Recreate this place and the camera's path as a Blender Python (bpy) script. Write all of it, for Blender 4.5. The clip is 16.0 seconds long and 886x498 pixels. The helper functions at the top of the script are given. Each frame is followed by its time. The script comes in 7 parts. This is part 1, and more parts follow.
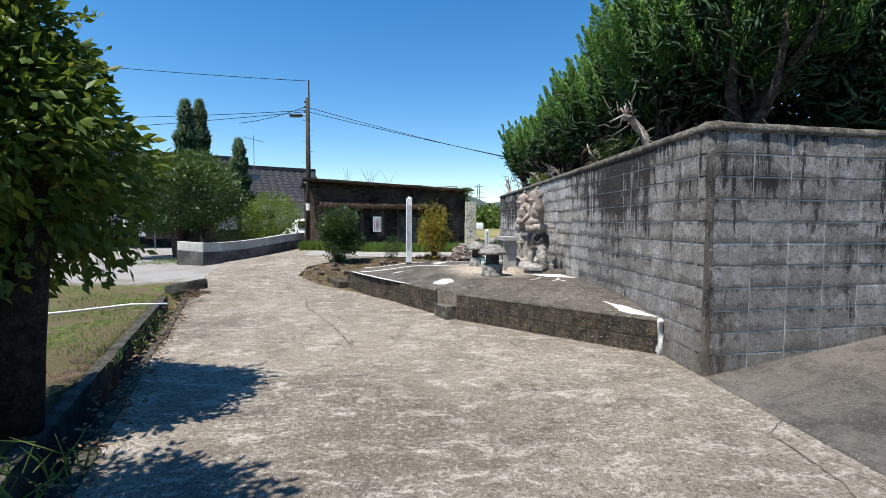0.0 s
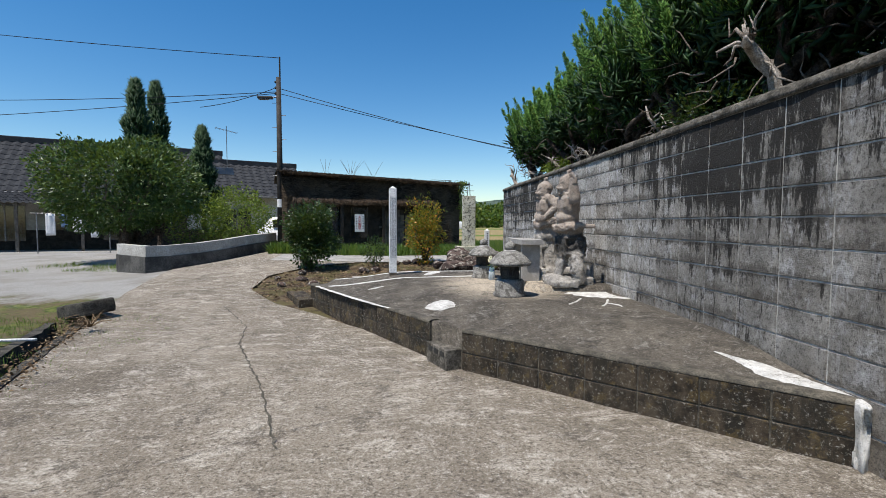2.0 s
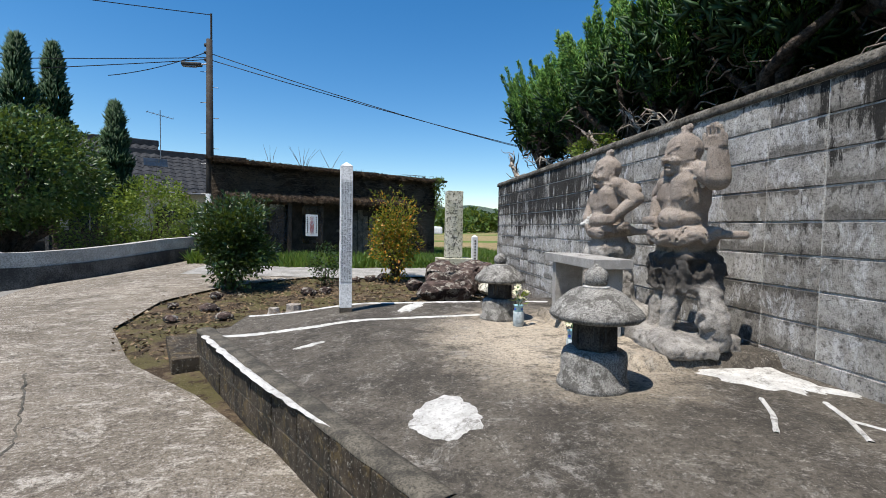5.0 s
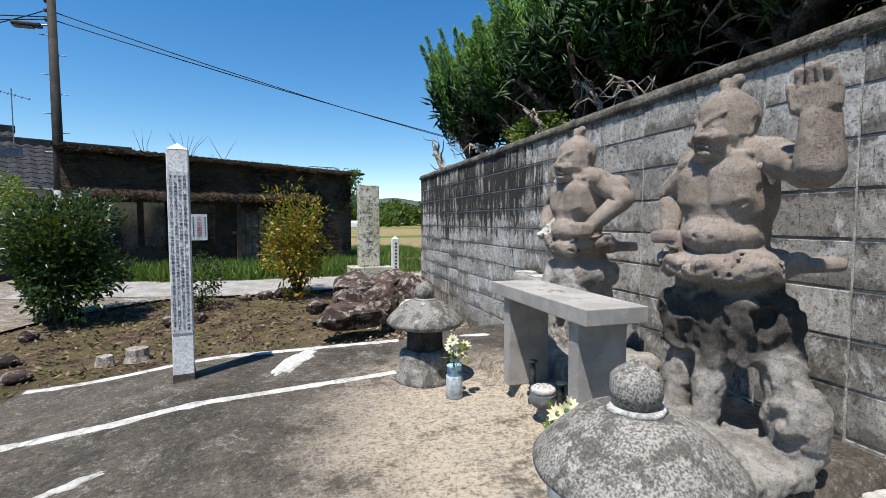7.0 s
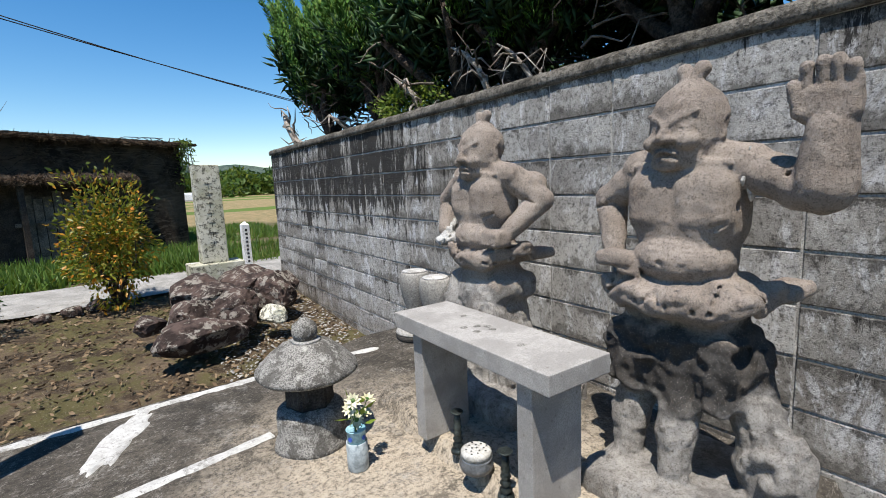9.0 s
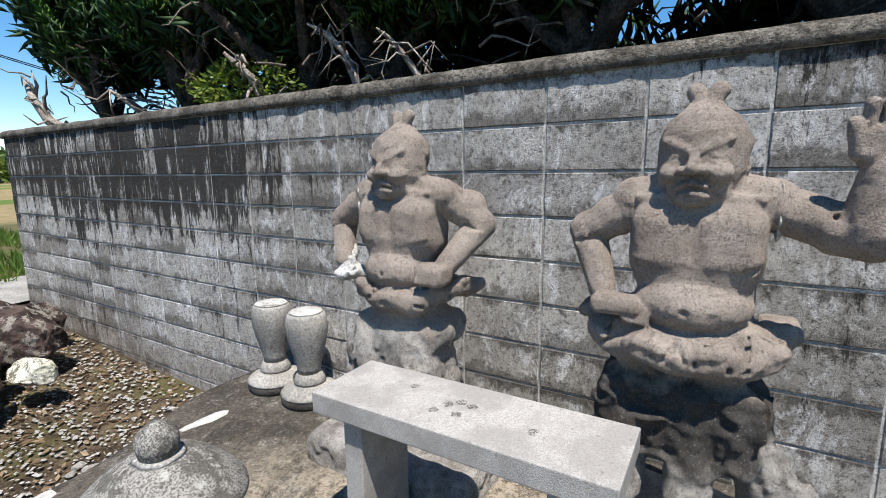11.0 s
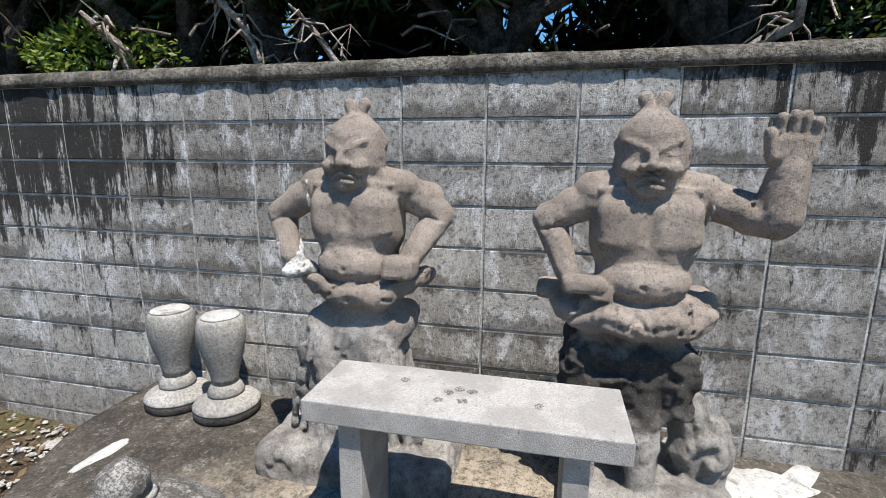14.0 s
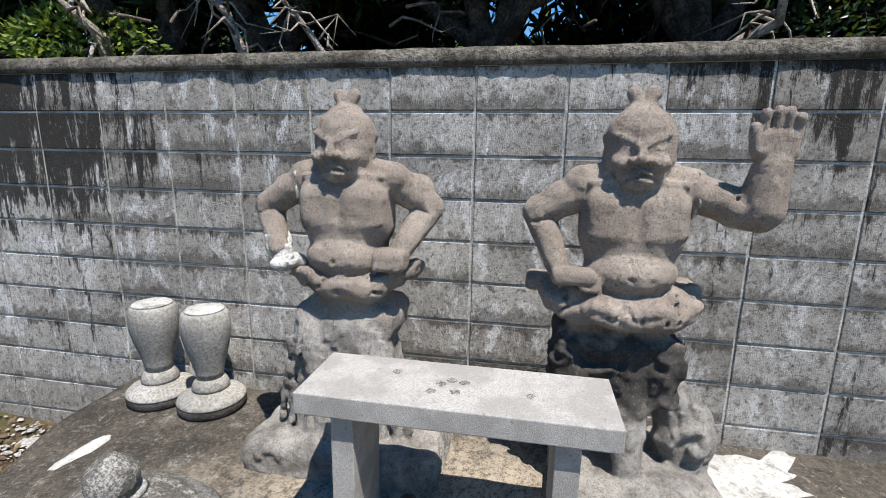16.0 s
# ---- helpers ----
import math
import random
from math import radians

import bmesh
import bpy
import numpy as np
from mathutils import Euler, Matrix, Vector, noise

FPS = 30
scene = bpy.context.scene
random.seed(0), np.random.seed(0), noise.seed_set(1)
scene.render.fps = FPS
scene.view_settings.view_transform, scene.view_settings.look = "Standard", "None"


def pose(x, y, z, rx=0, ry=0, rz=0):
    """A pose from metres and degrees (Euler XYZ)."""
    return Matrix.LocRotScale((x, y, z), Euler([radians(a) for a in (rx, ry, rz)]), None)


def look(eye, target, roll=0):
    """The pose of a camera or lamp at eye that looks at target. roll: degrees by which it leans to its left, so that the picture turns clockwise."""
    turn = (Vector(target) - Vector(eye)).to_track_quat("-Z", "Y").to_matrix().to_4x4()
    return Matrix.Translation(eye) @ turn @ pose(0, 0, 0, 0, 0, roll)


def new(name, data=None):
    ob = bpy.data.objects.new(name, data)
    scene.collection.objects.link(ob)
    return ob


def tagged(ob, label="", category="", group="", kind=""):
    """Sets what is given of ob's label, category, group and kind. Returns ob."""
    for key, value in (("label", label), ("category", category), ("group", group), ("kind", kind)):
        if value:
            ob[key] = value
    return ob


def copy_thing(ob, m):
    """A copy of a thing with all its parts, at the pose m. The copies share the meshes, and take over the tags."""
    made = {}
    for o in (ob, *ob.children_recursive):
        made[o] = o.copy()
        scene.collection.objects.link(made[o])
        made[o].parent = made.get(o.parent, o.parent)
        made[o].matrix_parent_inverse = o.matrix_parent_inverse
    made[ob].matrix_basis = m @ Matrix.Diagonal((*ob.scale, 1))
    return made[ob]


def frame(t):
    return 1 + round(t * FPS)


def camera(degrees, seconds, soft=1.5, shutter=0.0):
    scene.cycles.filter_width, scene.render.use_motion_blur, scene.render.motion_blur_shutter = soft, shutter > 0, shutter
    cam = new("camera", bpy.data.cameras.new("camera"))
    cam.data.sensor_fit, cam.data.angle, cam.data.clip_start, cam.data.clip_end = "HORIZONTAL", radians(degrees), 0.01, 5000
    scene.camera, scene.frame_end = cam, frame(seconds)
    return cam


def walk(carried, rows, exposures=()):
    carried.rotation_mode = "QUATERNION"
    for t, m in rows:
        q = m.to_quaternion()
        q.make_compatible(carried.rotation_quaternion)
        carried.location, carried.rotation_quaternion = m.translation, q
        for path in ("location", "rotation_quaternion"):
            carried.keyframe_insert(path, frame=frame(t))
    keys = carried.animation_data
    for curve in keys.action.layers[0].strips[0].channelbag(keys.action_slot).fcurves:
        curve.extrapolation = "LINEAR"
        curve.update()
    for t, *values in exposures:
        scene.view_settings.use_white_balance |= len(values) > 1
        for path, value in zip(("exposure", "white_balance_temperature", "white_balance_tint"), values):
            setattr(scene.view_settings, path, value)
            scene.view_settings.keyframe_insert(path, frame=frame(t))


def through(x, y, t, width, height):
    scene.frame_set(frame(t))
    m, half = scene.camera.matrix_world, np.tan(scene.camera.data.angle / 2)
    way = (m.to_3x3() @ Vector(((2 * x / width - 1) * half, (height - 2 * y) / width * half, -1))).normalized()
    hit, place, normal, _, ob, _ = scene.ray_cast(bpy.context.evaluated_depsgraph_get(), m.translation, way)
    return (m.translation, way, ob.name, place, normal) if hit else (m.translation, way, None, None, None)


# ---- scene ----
cam = camera(86.8, 16.0, 0.6)
PATH = [
    (0, (-2.531, -4.202, 1.368), (-2.439, -2.207, 1.26), 0.3),
    (0.5, (-2.55, -3.593, 1.386), (-2.453, -1.598, 1.273), 0.1),
    (1, (-2.574, -2.995, 1.381), (-2.466, -1.001, 1.266), 0.1),
    (1.5, (-2.526, -2.393, 1.367), (-2.402, -0.4, 1.254), 0.2),
    (2, (-2.491, -1.808, 1.352), (-2.357, 0.185, 1.24), 0.2),
    (2.5, (-2.446, -1.221, 1.361), (-2.3, 0.771, 1.254), 0.2),
    (3, (-2.447, -0.664, 1.367), (-2.288, 1.327, 1.261), 0.3),
    (3.5, (-2.472, -0.107, 1.374), (-2.298, 1.883, 1.27), 0.5),
    (3.7, (-2.476, 0.103, 1.355), (-2.293, 2.092, 1.254), 0.4),
    (5.8, (-2.511, 1.952, 1.323), (-2.06, 3.898, 1.232), 0.5),
    (6, (-2.477, 2.122, 1.351), (-1.969, 4.054, 1.252), 0.1),
    (6.5, (-2.338, 2.418, 1.37), (-1.782, 4.336, 1.267), 0.1),
    (7, (-2.105, 2.712, 1.473), (-1.514, 4.619, 1.355), 0.0),
    (7.5, (-2.016, 2.801, 1.578), (-1.387, 4.694, 1.439), -0.2),
    (8, (-1.976, 2.923, 1.561), (-1.209, 4.759, 1.362), -1.4),
    (8.5, (-2.021, 3.178, 1.602), (-1.082, 4.926, 1.354), -1.9),
    (9, (-2.017, 3.36, 1.703), (-0.896, 4.991, 1.418), -2.4),
    (9.2, (-2.0, 3.432, 1.696), (-0.818, 5.018, 1.398), -2.3),
    (11.3, (-2.014, 4.166, 1.815), (-0.266, 5.08, 1.482), -0.7),
    (11.5, (-2.031, 4.184, 1.811), (-0.252, 5.034, 1.473), -0.8),
    (12, (-2.123, 4.261, 1.822), (-0.282, 4.958, 1.468), -0.4),
    (12.5, (-2.173, 4.35, 1.833), (-0.291, 4.92, 1.471), 0.0),
    (13, (-2.186, 4.442, 1.836), (-0.29, 4.96, 1.467), 0.2),
    (13.5, (-2.181, 4.485, 1.83), (-0.275, 4.961, 1.454), 0.3),
    (14, (-2.178, 4.497, 1.824), (-0.264, 4.935, 1.444), 0.4),
    (14.5, (-2.176, 4.494, 1.825), (-0.256, 4.9, 1.438), 0.6),
    (15, (-2.174, 4.501, 1.823), (-0.25, 4.88, 1.431), 0.7),
    (15.5, (-2.176, 4.505, 1.822), (-0.251, 4.869, 1.423), 0.8),
    (16, (-2.188, 4.528, 1.818), (-0.263, 4.889, 1.414), 0.9),
]
walk(cam, [(t, look(eye, target, roll)) for t, eye, target, roll in PATH],
     [(0, 0.76), (1.5, 0.44), (2.5, 0.38), (3.5, 0.40), (6, 0.60), (9, 0.58), (11.5, 0.76), (16, 0.76)])

# ---- world, sun and exposure ----
SUN_DIR = Vector((-1.2, -1.0, 3.8)).normalized()      # towards the sun
world = bpy.data.worlds.new("sky")
scene.world = world
world.use_nodes = True
wn = world.node_tree.nodes
sky = wn.new("ShaderNodeTexSky")
sky.sky_type = "NISHITA"
sky.sun_disc = False
sky.sun_elevation = math.asin(SUN_DIR.z)
sky.sun_rotation = math.atan2(SUN_DIR.x, SUN_DIR.y)
sky.air_density, sky.dust_density, sky.ozone_density = 1.0, 0.0, 1.8
deep = wn.new("ShaderNodeHueSaturation")
deep.inputs["Saturation"].default_value, deep.inputs["Value"].default_value = 1.38, 1.10
world.node_tree.links.new(sky.outputs["Color"], deep.inputs["Color"])
world.node_tree.links.new(deep.outputs["Color"], wn["Background"].inputs["Color"])
wn["Background"].inputs["Strength"].default_value = 0.094
sun = new("sun", bpy.data.lights.new("sun", "SUN"))
sun.data.energy, sun.data.angle, sun.data.color = 5.0, radians(0.53), (1.0, 0.945, 0.87)
sun.matrix_world = look(SUN_DIR * 60, (0, 0, 0))


# ---- materials ----
class Net:
    """A material's node tree, with short calls."""

    def __init__(self, name):
        self.mat = bpy.data.materials.new(name)
        self.mat.use_nodes = True
        self.tree = self.mat.node_tree
        self.bsdf = self.tree.nodes["Principled BSDF"]
        self.pos = self.tree.nodes.new("ShaderNodeNewGeometry").outputs["Position"]

    def put(self, sock, v):
        if hasattr(v, "is_output"):
            self.tree.links.new(v, sock)
        else:
            sock.default_value = v

    def node(self, kind, **kw):
        n = self.tree.nodes.new("ShaderNode" + kind)
        for k, v in kw.items():
            self.put(n.inputs[k], v)
        return n

    def scaled(self, x, y, z):
        n = self.node("Mapping", Vector=self.pos)
        n.inputs["Scale"].default_value = (x, y, z)
        return n.outputs["Vector"]

    def noise(self, scale, detail=6, rough=0.6, vec=None, dist=0.0):
        fac = self.node("TexNoise", Vector=vec or self.pos, Scale=scale, Detail=detail, Roughness=rough, Distortion=dist).outputs["Fac"]
        return self.ramp(fac, 0.27, 0.73)

    def voro(self, scale, vec=None, feature="F1"):
        n = self.node("TexVoronoi", Vector=vec or self.pos, Scale=scale)
        n.feature = feature
        return n.outputs["Distance"]

    def ramp(self, fac, a, b, lo=0.0, hi=1.0):
        n = self.node("MapRange", Value=fac)
        for k, v in (("From Min", a), ("From Max", b), ("To Min", lo), ("To Max", hi)):
            n.inputs[k].default_value = v
        return n.outputs["Result"]

    def math(self, op, a, b=0.0):
        n = self.tree.nodes.new("ShaderNodeMath")
        n.operation = op
        self.put(n.inputs[0], a)
        self.put(n.inputs[1], b)
        return n.outputs[0]

    def mix(self, fac, a, b, mode="MIX"):
        n = self.tree.nodes.new("ShaderNodeMix")
        n.data_type, n.blend_type = "RGBA", mode
        self.put(n.inputs[0], fac)
        for s, v in ((6, a), (7, b)):
            self.put(n.inputs[s], (*v, 1) if isinstance(v, tuple) and len(v) == 3 else v)
        return n.outputs[2]

    def axis(self, i):
        return self.node("SeparateXYZ", Vector=self.pos).outputs[i]

    def rand(self):
        return self.tree.nodes.new("ShaderNodeObjectInfo").outputs["Random"]

    def island(self):
        return self.tree.nodes.new("ShaderNodeNewGeometry").outputs["Random Per Island"]

    def bump(self, h, strength=0.4, dist=0.01):
        n = self.node("Bump", Height=h, Strength=strength, Distance=dist)
        self.tree.links.new(n.outputs["Normal"], self.bsdf.inputs["Normal"])

    def done(self, col, rough=0.85, metal=0.0, spec=0.3):
        self.put(self.bsdf.inputs["Base Color"], (*col, 1) if isinstance(col, tuple) and len(col) == 3 else col)
        self.put(self.bsdf.inputs["Roughness"], rough)
        self.put(self.bsdf.inputs["Metallic"], metal)
        self.put(self.bsdf.inputs["Specular IOR Level"], spec)
        return self.mat


def grained(name, dark, light, scale=6.0, fine=60.0, rough=0.85, bump=0.4, metal=0.0, spec=0.3, depth=0.006):
    """A plain weathered surface: broad mottling, fine grain and relief."""
    n = Net(name)
    broad = n.ramp(n.noise(scale, 7, 0.65), 0.3, 0.7)
    grain = n.noise(fine, 4, 0.7)
    col = n.mix(broad, dark, light)
    col = n.mix(n.ramp(grain, 0.42, 0.75, 0.0, 0.75), col, tuple(c * 0.55 for c in dark))
    col = n.mix(n.ramp(grain, 0.35, 0.05, 0.0, 0.5), col, tuple(min(0.85, c * 1.35) for c in light))
    n.bump(n.math("ADD", grain, broad), bump, depth)
    return n.done(col, rough, metal, spec)


def make_block_wall():
    """Concrete blocks: grey, pitted, with black weather streaks that run down and lime bloom."""
    n = Net("weathered_concrete_block")
    grain = n.noise(130, 4, 0.85)
    fine = n.noise(30, 9, 0.85)
    pits = n.ramp(n.voro(70), 0.0, 0.22)
    col = n.mix(n.ramp(n.noise(2.6, 9, 0.75), 0.2, 0.8), (0.29, 0.279, 0.26), (0.57, 0.553, 0.52))
    tone = n.rand()
    col = n.mix(n.ramp(tone, 0.35, 1, 0, 0.6), col, (0.165, 0.146, 0.124))
    z, y = n.axis(2), n.axis(1)
    # height within the block's own face, from its lower edge to its upper
    own = n.node("SeparateXYZ", Vector=n.tree.nodes.new("ShaderNodeTexCoord").outputs["Object"])
    up = n.ramp(own.outputs[2], -0.095, 0.095)
    ragged = n.noise(5.5, 12, 0.82, n.scaled(1.4, 1.4, 1.0), 0.3)
    drift = n.math("FRACT", n.math("MULTIPLY", tone, 7.31))
    bloom = n.ramp(n.noise(3.6, 12, 0.82, n.scaled(1.6, 1.6, 0.8), 0.6), 0.54, 0.68, 0, 0.85)
    col = n.mix(bloom, col, (0.66, 0.66, 0.67))
    high = n.ramp(z, 1.1, 1.8, 0.0, 1.0)
    streak = n.noise(1.0, 12, 0.82, n.scaled(7.5, 7.5, 1.2))
    where = n.noise(0.42, 3, 0.5, n.scaled(1, 1, 0.4))
    north = n.ramp(y, 6.0, 7.2)
    damp = n.math("ADD", n.ramp(y, 4.1, 2.1, 0, 0.28), n.math("MULTIPLY", north, n.ramp(z, 0.9, 1.6, 0.18, 0.46)))
    where = n.math("ADD", n.math("MULTIPLY", where, 0.8), damp)
    total = n.math("ADD", n.math("ADD", n.math("MULTIPLY", streak, 0.8), n.math("MULTIPLY", where, 0.7)), n.math("ADD", n.math("MULTIPLY", high, 0.13), n.math("MULTIPLY", tone, 0.07)))
    total = n.math("ADD", total, n.math("MULTIPLY", n.ramp(up, 0.3, 1.0), 0.07))
    black = n.ramp(n.math("ADD", total, n.math("MULTIPLY", n.math("ADD", n.noise(22, 8, 0.85), -0.5), 0.10)), 1.035, 1.09, 0, 0.95)
    grime = n.math("MULTIPLY", n.ramp(y, 4.2, 2.0, 0, 0.68), n.ramp(n.noise(3.2, 10, 0.8), 0.15, 0.65, 0.35, 1.0))
    col = n.mix(grime, col, (0.105, 0.097, 0.086))
    # mould that creeps up from the bed joints of some blocks and hangs down from the upper edge of others
    foot = n.ramp(n.math("ADD", n.math("SUBTRACT", ragged, up), n.math("MULTIPLY", drift, 0.45)), 0.50, 0.66, 0, 0.65)
    hang = n.ramp(n.math("ADD", n.math("ADD", ragged, up), n.math("MULTIPLY", tone, 0.35)), 1.60, 1.72, 0, 0.8)
    col = n.mix(foot, col, (0.075, 0.067, 0.057))
    col = n.mix(hang, col, (0.062, 0.057, 0.050))
    col = n.mix(black, col, (0.018, 0.017, 0.016))
    earth = n.ramp(n.math("ADD", z, n.math("MULTIPLY", n.noise(3, 5), 0.4)), 0.85, 0.4, 0, 0.45)
    col = n.mix(earth, col, (0.17, 0.138, 0.105))
    speck = n.noise(85, 4, 0.85)
    col = n.mix(n.ramp(fine, 0.52, 0.74, 0, 0.75), col, (0.045, 0.041, 0.037))
    col = n.mix(n.ramp(fine, 0.3, 0.12, 0, 0.55), col, (0.62, 0.61, 0.59))
    col = n.mix(n.ramp(speck, 0.58, 0.78, 0, 0.8), col, (0.045, 0.042, 0.038))
    col = n.mix(n.ramp(speck, 0.2, 0.05, 0, 0.6), col, (0.66, 0.65, 0.63))
    n.bump(n.math("ADD", n.math("ADD", n.math("MULTIPLY", grain, 0.6), fine), pits), 0.9, 0.006)
    return n.done(col, 0.93, 0, 0.15)


def make_low_block():
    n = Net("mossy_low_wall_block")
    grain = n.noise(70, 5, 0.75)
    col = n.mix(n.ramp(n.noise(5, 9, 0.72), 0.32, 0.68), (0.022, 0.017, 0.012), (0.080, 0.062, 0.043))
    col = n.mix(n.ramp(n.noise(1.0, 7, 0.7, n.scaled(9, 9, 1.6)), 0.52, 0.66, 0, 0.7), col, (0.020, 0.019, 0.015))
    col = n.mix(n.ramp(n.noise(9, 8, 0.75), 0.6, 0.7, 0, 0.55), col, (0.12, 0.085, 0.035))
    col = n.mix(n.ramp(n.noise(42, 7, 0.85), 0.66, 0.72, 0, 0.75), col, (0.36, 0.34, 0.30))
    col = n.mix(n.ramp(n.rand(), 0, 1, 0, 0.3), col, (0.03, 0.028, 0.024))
    n.bump(grain, 0.6, 0.006)
    return n.done(col, 0.93, 0, 0.2)


def make_road():
    n = Net("worn_concrete_road")
    grain = n.noise(170, 3, 0.85)
    broad = n.noise(0.5, 9, 0.72, dist=0.5)
    col = n.mix(n.ramp(broad, 0.25, 0.75), (0.150, 0.124, 0.094), (0.30, 0.258, 0.205))
    lime = n.ramp(n.noise(1.0, 14, 0.88, n.scaled(2.4, 4.6, 1), 0.6), 0.53, 0.66, 0, 0.8)
    col = n.mix(lime, col, (0.55, 0.50, 0.43))
    crust = n.ramp(n.noise(7.5, 14, 0.9, n.scaled(1, 1.5, 1), 0.5), 0.60, 0.70, 0, 0.75)
    col = n.mix(crust, col, (0.64, 0.59, 0.52))
    dark = n.ramp(n.noise(3.1, 14, 0.88, dist=0.4), 0.58, 0.68, 0, 0.75)
    col = n.mix(dark, col, (0.085, 0.072, 0.058))
    fine = n.noise(30, 8, 0.85)
    speck = n.noise(75, 4, 0.8)
    col = n.mix(n.ramp(fine, 0.56, 0.68, 0, 0.8), col, (0.060, 0.049, 0.037))
    col = n.mix(n.ramp(fine, 0.36, 0.22, 0, 0.8), col, (0.66, 0.62, 0.56))
    col = n.mix(n.ramp(speck, 0.58, 0.8, 0, 0.8), col, (0.05, 0.042, 0.034))
    col = n.mix(n.ramp(speck, 0.3, 0.1, 0, 0.7), col, (0.66, 0.63, 0.58))
    col = n.mix(n.ramp(grain, 0.45, 0.85, 0, 0.55), col, (0.08, 0.07, 0.058))
    n.bump(n.math("ADD", grain, fine), 0.7, 0.007)
    return n.done(col, 0.92, 0, 0.2)


def make_white_mortar():
    """Thin lime mortar trodden into the screed: white where thick, dirty and worn through elsewhere."""
    n = Net("trodden_white_mortar")
    fine = n.noise(45, 8, 0.85)
    col = n.mix(n.ramp(n.noise(9, 9, 0.8), 0.25, 0.75), (0.38, 0.37, 0.35), (0.62, 0.61, 0.585))
    col = n.mix(n.ramp(n.noise(6, 12, 0.85, dist=0.5), 0.58, 0.74, 0, 0.8), col, (0.15, 0.138, 0.12))
    col = n.mix(n.ramp(fine, 0.58, 0.78, 0, 0.8), col, (0.12, 0.11, 0.096))
    n.bump(fine, 0.7, 0.006)
    return n.done(col, 0.92, 0, 0.2)


def make_asphalt():
    """Old asphalt worn down to its chippings, with loose grit."""
    n = Net("worn_asphalt_ramp")
    col = n.mix(n.ramp(n.noise(1.2, 10, 0.8, dist=0.5), 0.3, 0.7), (0.085, 0.076, 0.066), (0.215, 0.192, 0.165))
    chips = n.noise(60, 5, 0.85)
    grit = n.noise(140, 3, 0.85)
    col = n.mix(n.ramp(n.noise(14, 9, 0.85), 0.55, 0.75, 0, 0.7), col, (0.055, 0.048, 0.041))
    col = n.mix(n.ramp(chips, 0.40, 0.15, 0, 0.85), col, (0.46, 0.43, 0.385))
    col = n.mix(n.ramp(grit, 0.55, 0.8, 0, 0.8), col, (0.045, 0.040, 0.035))
    n.bump(n.math("ADD", chips, grit), 1.0, 0.008)
    return n.done(col, 0.93, 0, 0.2)


def make_platform():
    n = Net("dark_mortar_screed")
    grain = n.noise(150, 3, 0.85)
    fine = n.noise(30, 9, 0.85)
    y, x = n.axis(1), n.axis(0)
    col = n.mix(n.ramp(n.noise(1.4, 9, 0.72), 0.25, 0.75), (0.058, 0.050, 0.041), (0.140, 0.122, 0.099))
    # worn tan patch round the lanterns and the offering table
    dx = n.math("MULTIPLY", n.math("ADD", x, 1.2), 0.95)
    dy = n.math("MULTIPLY", n.math("ADD", y, -4.7), 0.66)
    d = n.math("ADD", n.math("MULTIPLY", dx, dx), n.math("MULTIPLY", dy, dy))
    tan = n.ramp(n.math("ADD", d, n.math("MULTIPLY", n.noise(3, 8, 0.75), 0.6)), 1.25, 0.45, 0, 0.95)
    col = n.mix(tan, col, (0.50, 0.425, 0.33))
    col = n.mix(n.ramp(n.noise(5, 14, 0.88, dist=0.4), 0.60, 0.68, 0, 0.6), col, (0.33, 0.31, 0.28))
    col = n.mix(n.ramp(n.noise(14, 12, 0.9), 0.62, 0.70, 0, 0.7), col, (0.40, 0.37, 0.33))
    col = n.mix(n.ramp(n.noise(2.6, 14, 0.88), 0.54, 0.66, 0, 0.7), col, (0.030, 0.027, 0.022))
    speck = n.noise(70, 4, 0.8)
    col = n.mix(n.ramp(fine, 0.48, 0.74, 0, 0.7), col, (0.030, 0.027, 0.022))
    col = n.mix(n.ramp(fine, 0.34, 0.14, 0, 0.45), col, (0.34, 0.315, 0.28))
    col = n.mix(n.ramp(speck, 0.55, 0.8, 0, 0.7), col, (0.030, 0.027, 0.023))
    col = n.mix(n.ramp(speck, 0.24, 0.08, 0, 0.6), col, (0.42, 0.39, 0.35))
    col = n.mix(n.ramp(grain, 0.22, 0.05, 0, 0.6), col, (0.40, 0.37, 0.33))
    n.bump(n.math("ADD", grain, fine), 0.7, 0.006)
    return n.done(col, 0.92, 0, 0.2)


